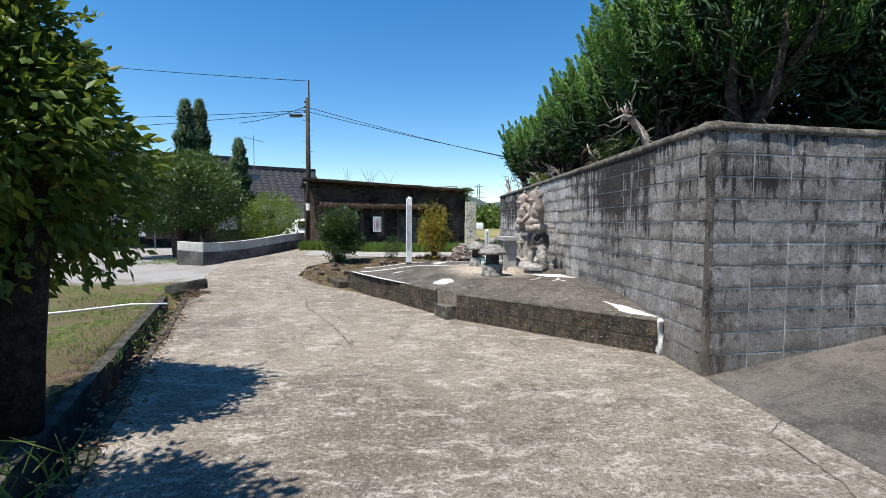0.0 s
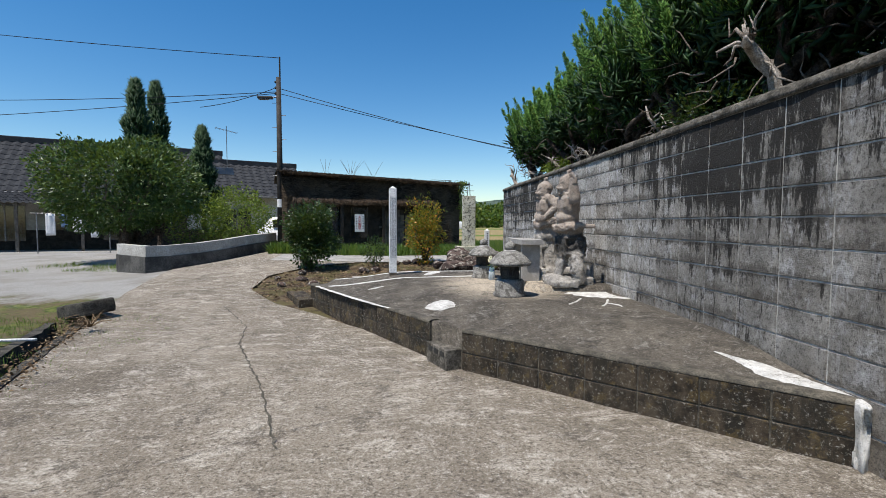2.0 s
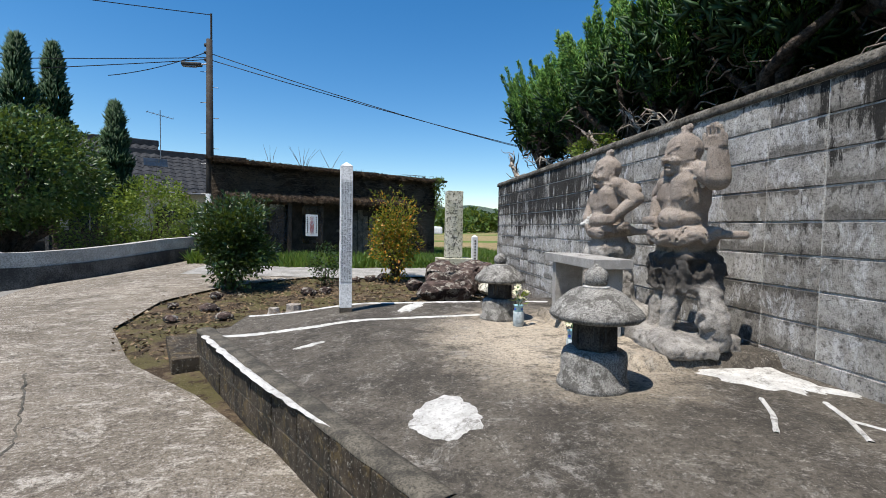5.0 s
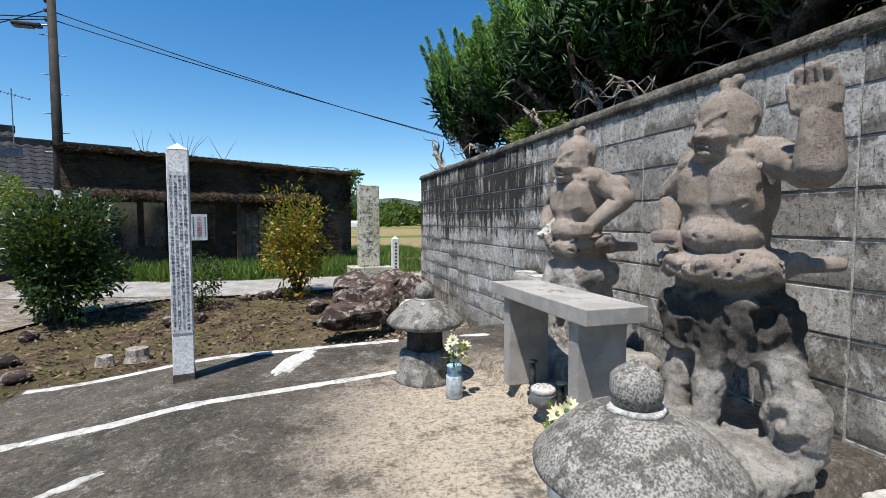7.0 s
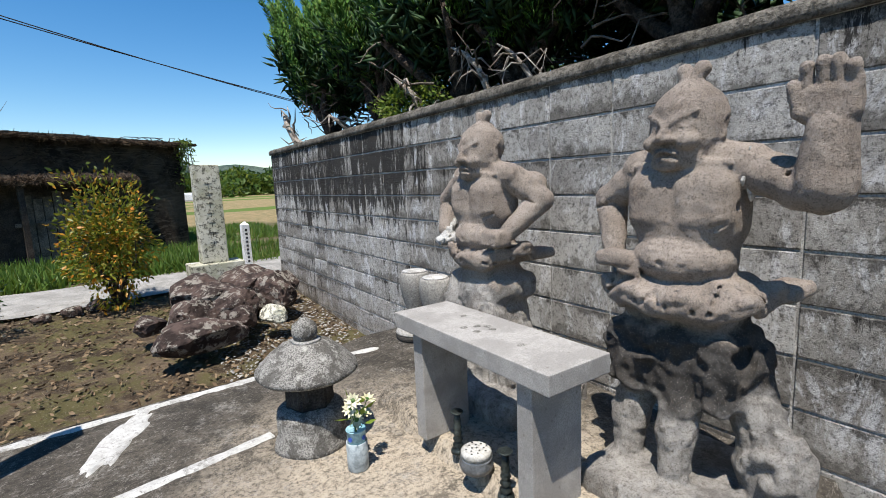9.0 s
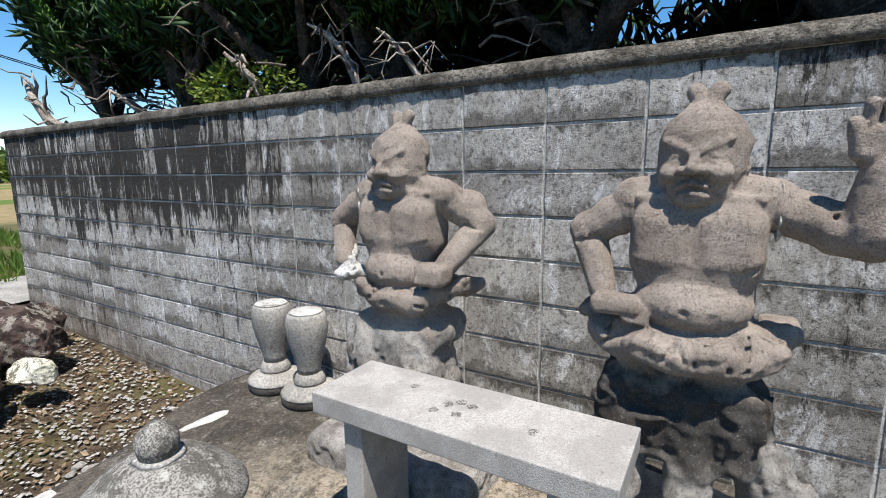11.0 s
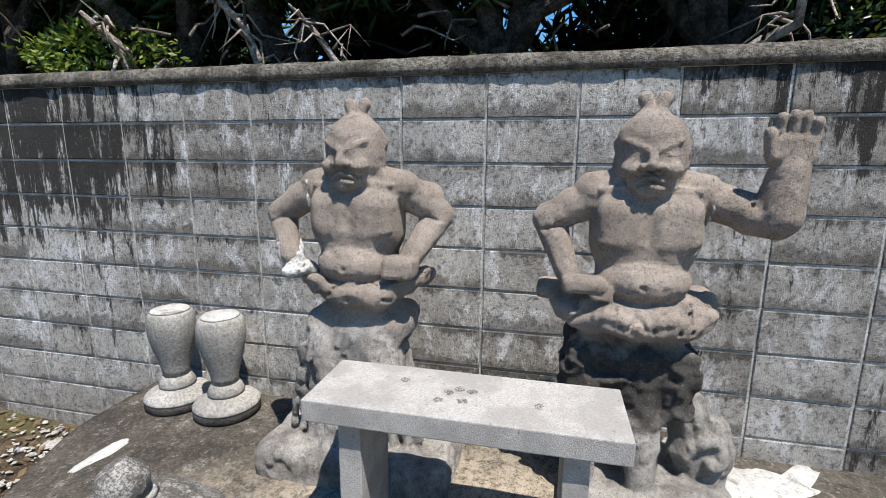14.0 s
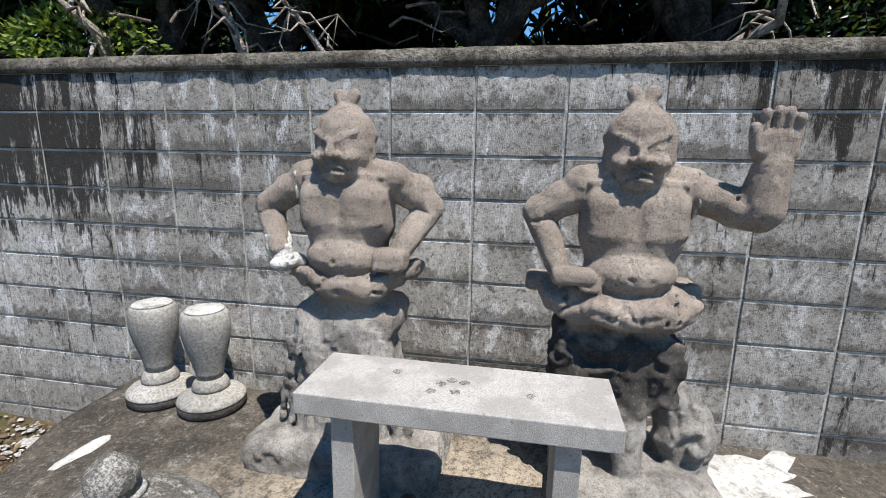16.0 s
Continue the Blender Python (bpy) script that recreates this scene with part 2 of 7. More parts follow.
def make_ground():
    """One sheet: grass and fields far off, gravel yard, bare garden soil; by place, with noisy borders."""
    n = Net("ground_soil_gravel_grass")
    x, y = n.axis(0), n.axis(1)
    wob = n.math("MULTIPLY", n.math("ADD", n.noise(1.3, 6, 0.7), -0.5), 1.6)
    soil = n.mix(n.ramp(n.noise(4, 9, 0.75), 0.35, 0.65), (0.055, 0.040, 0.027), (0.17, 0.125, 0.085))
    soil = n.mix(n.ramp(n.noise(2.0, 8, 0.8), 0.44, 0.60, 0, 0.75), soil, (0.088, 0.084, 0.030))
    soil = n.mix(n.ramp(n.voro(45), 0.32, 0.1, 0, 0.5), soil, (0.26, 0.22, 0.17))
    grass = n.mix(n.ramp(n.noise(9, 6, 0.7), 0.35, 0.65), (0.045, 0.075, 0.018), (0.135, 0.150, 0.045))
    grass = n.mix(n.ramp(n.noise(1.6, 9, 0.8), 0.36, 0.55, 0, 0.85), grass, (0.13, 0.098, 0.062))
    gravel = n.mix(n.noise(45, 5, 0.8), (0.15, 0.145, 0.137), (0.44, 0.428, 0.405))
    gravel = n.mix(n.ramp(n.noise(0.7, 5), 0.4, 0.7, 0, 0.4), gravel, (0.17, 0.15, 0.12))
    field = n.mix(n.ramp(n.noise(0.05, 3, 0.5, n.scaled(0.25, 1, 1)), 0.47, 0.5), (0.11, 0.16, 0.035), (0.30, 0.22, 0.12))
    field = n.mix(n.ramp(n.noise(2, 6, 0.7), 0.3, 0.7, 0, 0.5), field, (0.07, 0.10, 0.03))
    far = n.ramp(n.math("ADD", y, n.math("MULTIPLY", wob, 1.5)), 24, 26)
    # gravel yard lies north-west of the ditch
    yard = n.math("MULTIPLY", n.ramp(n.math("ADD", n.math("ADD", y, n.math("MULTIPLY", x, 0.12)), wob), 5.2, 5.9), n.ramp(n.math("ADD", x, n.math("MULTIPLY", wob, 0.6)), -6.6, -7.6))
    garden = n.math("MULTIPLY", n.ramp(n.math("ADD", x, n.math("MULTIPLY", wob, 0.3)), -6.6, -6.1), n.ramp(y, 12.6, 11.9))
    col = n.mix(garden, grass, soil)
    col = n.mix(yard, col, gravel)
    col = n.mix(far, col, field)
    n.bump(n.math("ADD", n.noise(35, 5, 0.8), n.noise(9, 4)), 0.8, 0.02)
    return n.done(col, 0.95, 0, 0.1)


def make_leaf(name, a, b, c, gloss=0.45, through=0.3, spec=0.35, rare=0.88):
    """Leaves: each one its own shade; some light shines through."""
    n = Net(name)
    r = n.island()
    col = n.mix(n.ramp(r, 0, 0.6), a, b)
    col = n.mix(n.ramp(r, rare, 1.0), col, c)
    n.done(col, gloss, 0, spec)
    tr = n.node("BsdfTranslucent", Color=n.mix(0.5, col, (0.25, 0.32, 0.03)))
    m = n.node("MixShader")
    m.inputs[0].default_value = through
    n.tree.links.new(n.bsdf.outputs[0], m.inputs[1])
    n.tree.links.new(tr.outputs[0], m.inputs[2])
    n.tree.links.new(m.outputs[0], n.tree.nodes["Material Output"].inputs["Surface"])
    return n.mat


def make_statue():
    """Pecked brown tuff above the belts; the lower halves are another, greyer stone, one of them sooty black."""
    n = Net("weathered_tuff_statue")
    fine = n.noise(95, 6, 0.85)
    z = n.axis(2)
    col = n.mix(n.ramp(n.noise(6, 10, 0.75), 0.2, 0.8), (0.28, 0.230, 0.193), (0.51, 0.436, 0.376))
    wob = n.math("MULTIPLY", n.math("ADD", n.noise(4, 6, 0.7), -0.5), 0.14)
    zz = n.math("ADD", z, wob)
    low = n.ramp(zz, 1.22, 1.18)
    grey = n.mix(n.ramp(n.noise(4.2, 9, 0.75), 0.3, 0.7), (0.25, 0.235, 0.218), (0.50, 0.475, 0.44))
    sooty = n.mix(n.noise(11, 9, 0.85), (0.020, 0.019, 0.019), (0.125, 0.118, 0.11))
    south = n.ramp(n.axis(1), 4.72, 4.66)
    grey = n.mix(n.math("MULTIPLY", n.ramp(zz, 0.90, 0.98), south), grey, sooty)
    col = n.mix(low, col, grey)
    speck = n.noise(180, 3, 0.85)
    col = n.mix(n.ramp(n.noise(24, 10, 0.88), 0.56, 0.72, 0, 0.65), col, (0.11, 0.092, 0.077))
    col = n.mix(n.ramp(n.noise(9, 12, 0.88), 0.60, 0.72, 0, 0.55), col, (0.15, 0.125, 0.105))
    col = n.mix(n.ramp(fine, 0.58, 0.80, 0, 0.7), col, (0.085, 0.072, 0.06))
    col = n.mix(n.ramp(speck, 0.62, 0.86, 0, 0.7), col, (0.07, 0.06, 0.05))
    col = n.mix(n.ramp(speck, 0.3, 0.1, 0, 0.6), col, (0.64, 0.58, 0.52))
    n.bump(n.math("ADD", n.math("ADD", speck, fine), n.noise(42, 6, 0.8)), 0.8, 0.007)
    return n.done(col, 0.95, 0, 0.1)


def make_lantern_stone():
    n = Net("lichened_granite")
    grain = n.noise(160, 3, 0.8)
    col = n.mix(n.ramp(grain, 0.36, 0.62), (0.10, 0.096, 0.088), (0.34, 0.325, 0.30))
    col = n.mix(n.ramp(n.noise(11, 9, 0.78), 0.50, 0.60, 0, 0.75), col, (0.065, 0.060, 0.052))
    col = n.mix(n.ramp(n.noise(24, 6, 0.75), 0.66, 0.80, 0, 0.7), col, (0.46, 0.45, 0.41))
    n.bump(grain, 0.6, 0.005)
    return n.done(col, 0.92, 0, 0.2)


def make_granite():
    n = Net("sawn_pale_granite")
    grain = n.noise(220, 2, 0.8)
    col = n.mix(n.ramp(n.noise(6, 6, 0.65), 0.35, 0.65), (0.29, 0.277, 0.26), (0.39, 0.375, 0.353))
    col = n.mix(n.ramp(grain, 0.40, 0.66, 0, 0.6), col, (0.20, 0.19, 0.18))
    col = n.mix(n.ramp(n.voro(26), 0.16, 0.05, 0, 0.6), col, (0.15, 0.13, 0.11))
    n.bump(grain, 0.35, 0.003)
    return n.done(col, 0.82, 0, 0.25)


def make_bark_wall():
    """Old vine-grown earthen wall of the shed."""
    n = Net("vine_grown_mud_wall")
    col = n.mix(n.ramp(n.noise(1.2, 9, 0.75), 0.35, 0.66), (0.030, 0.023, 0.017), (0.105, 0.080, 0.058))
    vine = n.ramp(n.noise(1.0, 9, 0.8, n.scaled(2.0, 2.0, 9), 1.5), 0.52, 0.62, 0, 0.6)
    col = n.mix(vine, col, (0.15, 0.12, 0.09))
    n.bump(n.noise(14, 8, 0.8), 1.0, 0.05)
    return n.done(col, 0.95, 0, 0.1)


def make_rooftile():
    n = Net("smoked_roof_tile")
    col = n.mix(n.noise(3, 6, 0.7), (0.020, 0.021, 0.024), (0.060, 0.062, 0.067))
    n.bump(n.noise(20, 4), 0.3, 0.02)
    return n.done(col, 0.9, 0, 0.05)


def make_lichen_stele():
    n = Net("lichen_pale_stele")
    col = n.mix(n.ramp(n.noise(6, 8, 0.7), 0.35, 0.65), (0.42, 0.41, 0.31), (0.58, 0.56, 0.47))
    col = n.mix(n.ramp(n.noise(17, 9, 0.78), 0.54, 0.62, 0, 0.85), col, (0.075, 0.070, 0.055))
    n.bump(n.noise(60, 5, 0.75), 0.5, 0.006)
    return n.done(col, 0.92, 0, 0.2)


def make_red_rock():
    n = Net("reddish_lava_rock")
    col = n.mix(n.ramp(n.noise(4, 8, 0.72), 0.35, 0.66), (0.034, 0.024, 0.021), (0.115, 0.080, 0.068))
    col = n.mix(n.ramp(n.noise(9, 9, 0.78), 0.57, 0.64, 0, 0.7), col, (0.40, 0.37, 0.32))
    n.bump(n.noise(22, 7, 0.75), 0.9, 0.02)
    return n.done(col, 0.92, 0, 0.2)


M = dict(
    block=make_block_wall(), lowblock=make_low_block(), road=make_road(), platform=make_platform(), ground=make_ground(),
    statue=make_statue(), lantern=make_lantern_stone(), granite=make_granite(), mud=make_bark_wall(), tile=make_rooftile(),
    stele=make_lichen_stele(), rock=make_red_rock(),
    mortar=grained("grey_mortar", (0.26, 0.25, 0.232), (0.62, 0.605, 0.58), 5, 120),
    lowmortar=grained("dirty_mortar", (0.05, 0.045, 0.036), (0.13, 0.115, 0.09), 8, 90),
    cap=grained("mossy_mortar_cap", (0.070, 0.062, 0.050), (0.215, 0.195, 0.165), 7, 60, 0.95, 0.9, depth=0.012),
    white_mortar=make_white_mortar(),
    asphalt=make_asphalt(),
    concrete=grained("grey_concrete", (0.24, 0.23, 0.21), (0.37, 0.355, 0.33), 3, 80),
    # dirt and moss, with the trench's shade also put into this dark colour
    ditch=grained("dirt_and_shade_concrete", (0.022, 0.020, 0.016), (0.085, 0.076, 0.062), 5, 60, 0.9),
    plaster=grained("aged_white_plaster", (0.34, 0.325, 0.295), (0.50, 0.485, 0.45), 1.6, 40, 0.9, 0.3),
    plasterbase=grained("dark_wall_base", (0.045, 0.043, 0.04), (0.12, 0.115, 0.105), 2, 40),
    bark=grained("grey_brown_bark", (0.045, 0.032, 0.024), (0.165, 0.125, 0.098), 14, 70, 0.95, 1.0, depth=0.02),
    deadwood=grained("bleached_deadwood", (0.26, 0.22, 0.185), (0.50, 0.45, 0.40), 12, 80, 0.9, 0.8, depth=0.01),
    darkbark=grained("dark_bark", (0.018, 0.014, 0.011), (0.055, 0.043, 0.034), 14, 60, 0.95, 1.0, depth=0.02),
    pole=grained("tarred_utility_pole", (0.022, 0.019, 0.017), (0.050, 0.044, 0.039), 4, 60, 0.8),
    steel=grained("dull_steel", (0.16, 0.16, 0.165), (0.30, 0.30, 0.31), 6, 60, 0.5, 0.1, 0.7),
    dark=grained("black_plastic", (0.018, 0.018, 0.018), (0.035, 0.035, 0.035), 8, 60, 0.5, 0.1),
    wire=grained("black_cable", (0.012, 0.012, 0.013), (0.025, 0.025, 0.026), 8, 60, 0.6, 0.0),
    white_paint=grained("weathered_white_paint", (0.66, 0.66, 0.66), (0.80, 0.80, 0.80), 4, 70, 0.6, 0.15),
    plate=grained("brushed_notice_plate", (0.56, 0.57, 0.58), (0.68, 0.69, 0.70), 5, 50, 0.5, 0.1),
    ink=grained("black_ink", (0.03, 0.03, 0.035), (0.05, 0.05, 0.055), 8, 60, 0.6, 0.0),
    red=grained("red_print", (0.42, 0.045, 0.035), (0.52, 0.07, 0.05), 8, 60, 0.6, 0.0),
    oldwood=grained("grey_weathered_board", (0.085, 0.072, 0.058), (0.205, 0.175, 0.145), 5, 60, 0.9, 0.7),
    darkwood=grained("dark_brown_board", (0.025, 0.019, 0.015), (0.065, 0.050, 0.040), 4, 50, 0.9, 0.5),
    thatch=grained("dead_vine_mat", (0.030, 0.021, 0.015), (0.13, 0.095, 0.065), 16, 50, 0.95, 1.0, depth=0.03),
    vase=grained("grey_blue_plastic_vase", (0.33, 0.38, 0.40), (0.39, 0.44, 0.46), 4, 30, 0.4, 0.05),
    cup=grained("pale_blue_glazed_cup", (0.20, 0.42, 0.50), (0.34, 0.54, 0.60), 6, 30, 0.25, 0.05, spec=0.5),
    blue=grained("cobalt_print", (0.03, 0.08, 0.42), (0.05, 0.12, 0.50), 6, 30, 0.3, 0.0),
    petal=grained("cream_fabric_petal", (0.62, 0.58, 0.36), (0.76, 0.73, 0.52), 9, 40, 0.8, 0.1),
    stem=grained("green_plastic_stem", (0.06, 0.13, 0.03), (0.12, 0.2, 0.06), 9, 40, 0.6, 0.1),
    burner=grained("grey_glazed_ceramic", (0.10, 0.11, 0.12), (0.19, 0.20, 0.21), 9, 40, 0.3, 0.1, spec=0.5),
    ash=grained("pale_perforated_lid", (0.42, 0.41, 0.38), (0.55, 0.54, 0.51), 9, 60, 0.6, 0.2),
    verdigris=grained("dark_bronze", (0.035, 0.045, 0.045), (0.08, 0.095, 0.09), 12, 50, 0.45, 0.3, 0.6),
    patch=grained("white_repair_plaster", (0.40, 0.39, 0.37), (0.58, 0.57, 0.55), 14, 90, 0.9, 0.7),
    carpaint=grained("white_car_paint", (0.74, 0.74, 0.75), (0.80, 0.80, 0.81), 2, 20, 0.25, 0.0, spec=0.6),
    glass_dark=grained("dark_window_glass", (0.015, 0.018, 0.02), (0.03, 0.035, 0.04), 2, 20, 0.08, 0.0, spec=0.7),
    rubber=grained("tyre_rubber", (0.015, 0.015, 0.015), (0.03, 0.03, 0.03), 9, 40, 0.8, 0.2),
    cloth=grained("white_laundry", (0.68, 0.68, 0.70), (0.78, 0.78, 0.80), 5, 60, 0.9, 0.2),
    cloth_blue=grained("blue_laundry", (0.10, 0.16, 0.28), (0.16, 0.23, 0.36), 5, 60, 0.9, 0.2),
    hill=grained("wooded_far_hill", (0.045, 0.075, 0.060), (0.085, 0.115, 0.085), 0.03, 0.3, 0.95, 0.6, depth=2.0),
    juniper=make_leaf("juniper_sprays", (0.036, 0.115, 0.026), (0.115, 0.25, 0.042), (0.26, 0.32, 0.06), 0.6, 0.3, 0.25),
    camellia=make_leaf("camellia_leaves", (0.009, 0.026, 0.008), (0.022, 0.050, 0.012), (0.075, 0.12, 0.025), 0.38, 0.18, 0.35),
    broad=make_leaf("broad_leaves", (0.024, 0.052, 0.012), (0.075, 0.125, 0.022), (0.20, 0.21, 0.03), 0.5, 0.3, 0.25),
    evergreen=make_leaf("dull_evergreen_leaves", (0.016, 0.040, 0.011), (0.058, 0.108, 0.026), (0.13, 0.18, 0.045), 0.42, 0.2, 0.35),
    yellowed=make_leaf("yellowing_leaves", (0.045, 0.075, 0.012), (0.22, 0.22, 0.02), (0.55, 0.19, 0.02), 0.45, 0.35, rare=0.6),
    lime=make_leaf("lime_green_leaves", (0.05, 0.10, 0.015), (0.15, 0.21, 0.03), (0.24, 0.28, 0.05), 0.5, 0.35),
    cypress=make_leaf("cypress_and_inner_shade", (0.010, 0.032, 0.014), (0.026, 0.062, 0.022), (0.06, 0.10, 0.03), 0.6, 0.15, 0.25),
    redleaf=make_leaf("red_new_leaves", (0.14, 0.035, 0.02), (0.30, 0.09, 0.04), (0.12, 0.14, 0.04), 0.4, 0.35),
    weed=make_leaf("weeds", (0.045, 0.095, 0.015), (0.10, 0.175, 0.03), (0.20, 0.20, 0.05), 0.5, 0.35),
    dryleaf=make_leaf("fallen_dry_leaves", (0.085, 0.055, 0.032), (0.20, 0.14, 0.085), (0.32, 0.26, 0.18), 0.8, 0.0, 0.15),
)


# ---- building helpers ----
def mesh_of(name, verts, faces, mat, smooth=False):
    me = bpy.data.meshes.new(name)
    me.from_pydata([tuple(v) for v in verts], [], faces)
    me.materials.append(mat)
    if smooth:
        me.shade_smooth()
    me.update()
    return me


def from_bm(name, bm, mat, smooth=False):
    me = bpy.data.meshes.new(name)
    bmesh.ops.recalc_face_normals(bm, faces=bm.faces)
    bm.to_mesh(me)
    bm.free()
    me.materials.append(mat)
    if smooth:
        me.shade_smooth()
    return me


def part(name, bm, material, parent, label="", smooth=False):
    """Links a bmesh (or a mesh) as one object under a thing or a part; its coordinates are the parent's."""
    me = from_bm(name, bm, material, smooth) if isinstance(bm, bmesh.types.BMesh) else bm
    ob = new(name, me)
    ob.parent = parent
    return tagged(ob, label)


def thing(name, at, label, category, group="", rz=0.0):
    ob = new(name)
    ob.empty_display_size = 0.1
    ob.matrix_world = pose(*at, 0, 0, rz)
    return tagged(ob, label, category, group)


def solo(name, bm, material, label, category="", kind="", at=(0, 0, 0), rz=0.0, smooth=False, group=""):
    me = from_bm(name, bm, material, smooth) if isinstance(bm, bmesh.types.BMesh) else bm
    ob = new(name, me)
    ob.matrix_world = pose(*at, 0, 0, rz)
    return tagged(ob, label, category, group, kind)


def add_box(bm, lo, hi, bevel=0.0, m=None):
    r = bmesh.ops.create_cube(bm, size=1.0)
    vs = r["verts"]
    for v in vs:
        v.co = Vector([lo[i] + (hi[i] - lo[i]) * (v.co[i] + 0.5) for i in range(3)])
    if bevel:
        es = list({e for v in vs for e in v.link_edges})
        vs = list({v for f in bmesh.ops.bevel(bm, geom=es, offset=bevel, segments=2, profile=0.6, affect="EDGES")["faces"] for v in f.verts} | {v for v in vs if v.is_valid})
    if m:
        for v in vs:
            v.co = m @ v.co
    return bm


def box(lo, hi, bevel=0.0):
    return add_box(bmesh.new(), lo, hi, bevel)


def add_lathe(bm, profile, seg=24, at=(0, 0, 0), wob=0.0, seed=0.0):
    """Turned body from (radius, height) pairs."""
    rings = []
    for r, z in profile:
        ring = []
        for i in range(seg):
            a = 2 * math.pi * i / seg
            k = 1 + wob * noise.noise(Vector((math.cos(a) * 1.5 + seed, math.sin(a) * 1.5, z * 4)))
            ring.append(bm.verts.new((at[0] + r * k * math.cos(a), at[1] + r * k * math.sin(a), at[2] + z)))
        rings.append(ring)
    for a, b in zip(rings, rings[1:]):
        for i in range(seg):
            bm.faces.new((a[i], a[(i + 1) % seg], b[(i + 1) % seg], b[i]))
    bm.faces.new(rings[0][::-1])
    bm.faces.new(rings[-1])
    return bm


def lathe(profile, seg=24, at=(0, 0, 0), wob=0.0, seed=0.0):
    return add_lathe(bmesh.new(), profile, seg, at, wob, seed)


def add_tube(bm, path, radii, seg=8):
    """A tapered round limb along points."""
    pts = [Vector(p) for p in path]
    rings = []
    for i, p in enumerate(pts):
        d = (pts[min(i + 1, len(pts) - 1)] - pts[max(i - 1, 0)]).normalized()
        side = d.orthogonal().normalized()
        up = d.cross(side)
        if rings:
            # keep the frame from twisting
            ref = (rings[-1][0].co - pts[i - 1]).normalized()
            side = (ref - d * ref.dot(d)).normalized()
            up = d.cross(side)
        r = radii[i] if hasattr(radii, "__len__") else radii
        rings.append([bm.verts.new(p + r * (math.cos(2 * math.pi * k / seg) * side + math.sin(2 * math.pi * k / seg) * up)) for k in range(seg)])
    for a, b in zip(rings, rings[1:]):
        for k in range(seg):
            bm.faces.new((a[k], a[(k + 1) % seg], b[(k + 1) % seg], b[k]))
    bm.faces.new(rings[0][::-1])
    bm.faces.new(rings[-1])
    return bm


def tube(path, radii, seg=8):
    return add_tube(bmesh.new(), path, radii, seg)


def prism(poly, z0, z1):
    bm = bmesh.new()
    lo = [bm.verts.new((x, y, z0)) for x, y in poly]
    hi = [bm.verts.new((x, y, z1)) for x, y in poly]
    bm.faces.new(lo[::-1])
    bm.faces.new(hi)
    for i in range(len(poly)):
        j = (i + 1) % len(poly)
        bm.faces.new((lo[i], lo[j], hi[j], hi[i]))
    return bm


def smooth01(t):
    t = min(1.0, max(0.0, t))
    return t * t * (3 - 2 * t)


def scatter_mesh(name, template, faces, places, mat):
    """Many copies of one small leaf shape in one mesh. places: 4x4 matrices stacked in an array."""
    tv = np.array(template, float)
    mats = np.asarray(places, float)
    n, k = len(mats), len(tv)
    hom = np.c_[tv, np.ones(k)]
    co = np.einsum("nij,kj->nki", mats, hom)[:, :, :3].reshape(-1, 3)
    sizes = np.array([len(f) for f in faces])
    flat = np.concatenate([np.array(f) for f in faces])
    idx = (flat[None, :] + (np.arange(n) * k)[:, None]).ravel()
    me = bpy.data.meshes.new(name)
    me.vertices.add(n * k)
    me.vertices.foreach_set("co", co.ravel().astype(np.float32))
    me.loops.add(len(idx))
    me.loops.foreach_set("vertex_index", idx.astype(np.int32))
    me.polygons.add(n * len(faces))
    starts = np.concatenate([[0], np.cumsum(np.tile(sizes, n))[:-1]])
    me.polygons.foreach_set("loop_start", starts.astype(np.int32))
    me.materials.append(mat)
    me.update(calc_edges=True)
    me.validate()
    return me


def frames_at(points, ahead, size, rng, jitter=0.5, stretch=None):
    """Matrices at points whose local z looks along 'ahead' with jitter; random spin; given sizes."""
    n = len(points)
    d = np.asarray(ahead, float) + rng.normal(0, jitter, (n, 3))
    d /= np.linalg.norm(d, axis=1)[:, None] + 1e-9
    r = rng.normal(0, 1, (n, 3))
    x = np.cross(d, r)
    x /= np.linalg.norm(x, axis=1)[:, None] + 1e-9
    y = np.cross(d, x)
    m = np.zeros((n, 4, 4))
    s = np.asarray(size, float).reshape(-1, 1) * np.ones((n, 1))
    m[:, :3, 0], m[:, :3, 1], m[:, :3, 2] = x * s, y * s, d * s * (1 if stretch is None else stretch)
    m[:, :3, 3], m[:, 3, 3] = points, 1
    return m


# a folded leaf that grows along z; a pointed spray of scale leaves; a blade
LEAF = [(0, 0, 0), (-0.22, 0.08, 0.45), (0, 0, 0.5), (0.22, 0.08, 0.45), (0, 0.05, 1.0)], [(0, 2, 1), (0, 3, 2), (1, 2, 4), (2, 3, 4)]
SPRAY = [(0, 0, 0), (-0.10, 0.0, 0.35), (0.062, 0.085, 0.35), (0.062, -0.085, 0.4), (0.02, 0.02, 1.0)], [(0, 2, 1), (0, 3, 2), (0, 1, 3), (1, 2, 4), (2, 3, 4), (3, 1, 4)]
BLADE = [(-0.05, 0, 0), (0.05, 0, 0), (0.035, 0.05, 0.55), (-0.035, 0.05, 0.55), (0, 0.2, 1.0)], [(0, 1, 2, 3), (3, 2, 4)]


# ---- lie of the land ----
DITCH = ((-3.45, -4.0), (-7.05, 5.1))          # east lip of the roadside ditch


def ditch_x(y):
    (xa, ya), (xb, yb) = DITCH
    return xa + (xb - xa) * (y - ya) / (yb - ya)


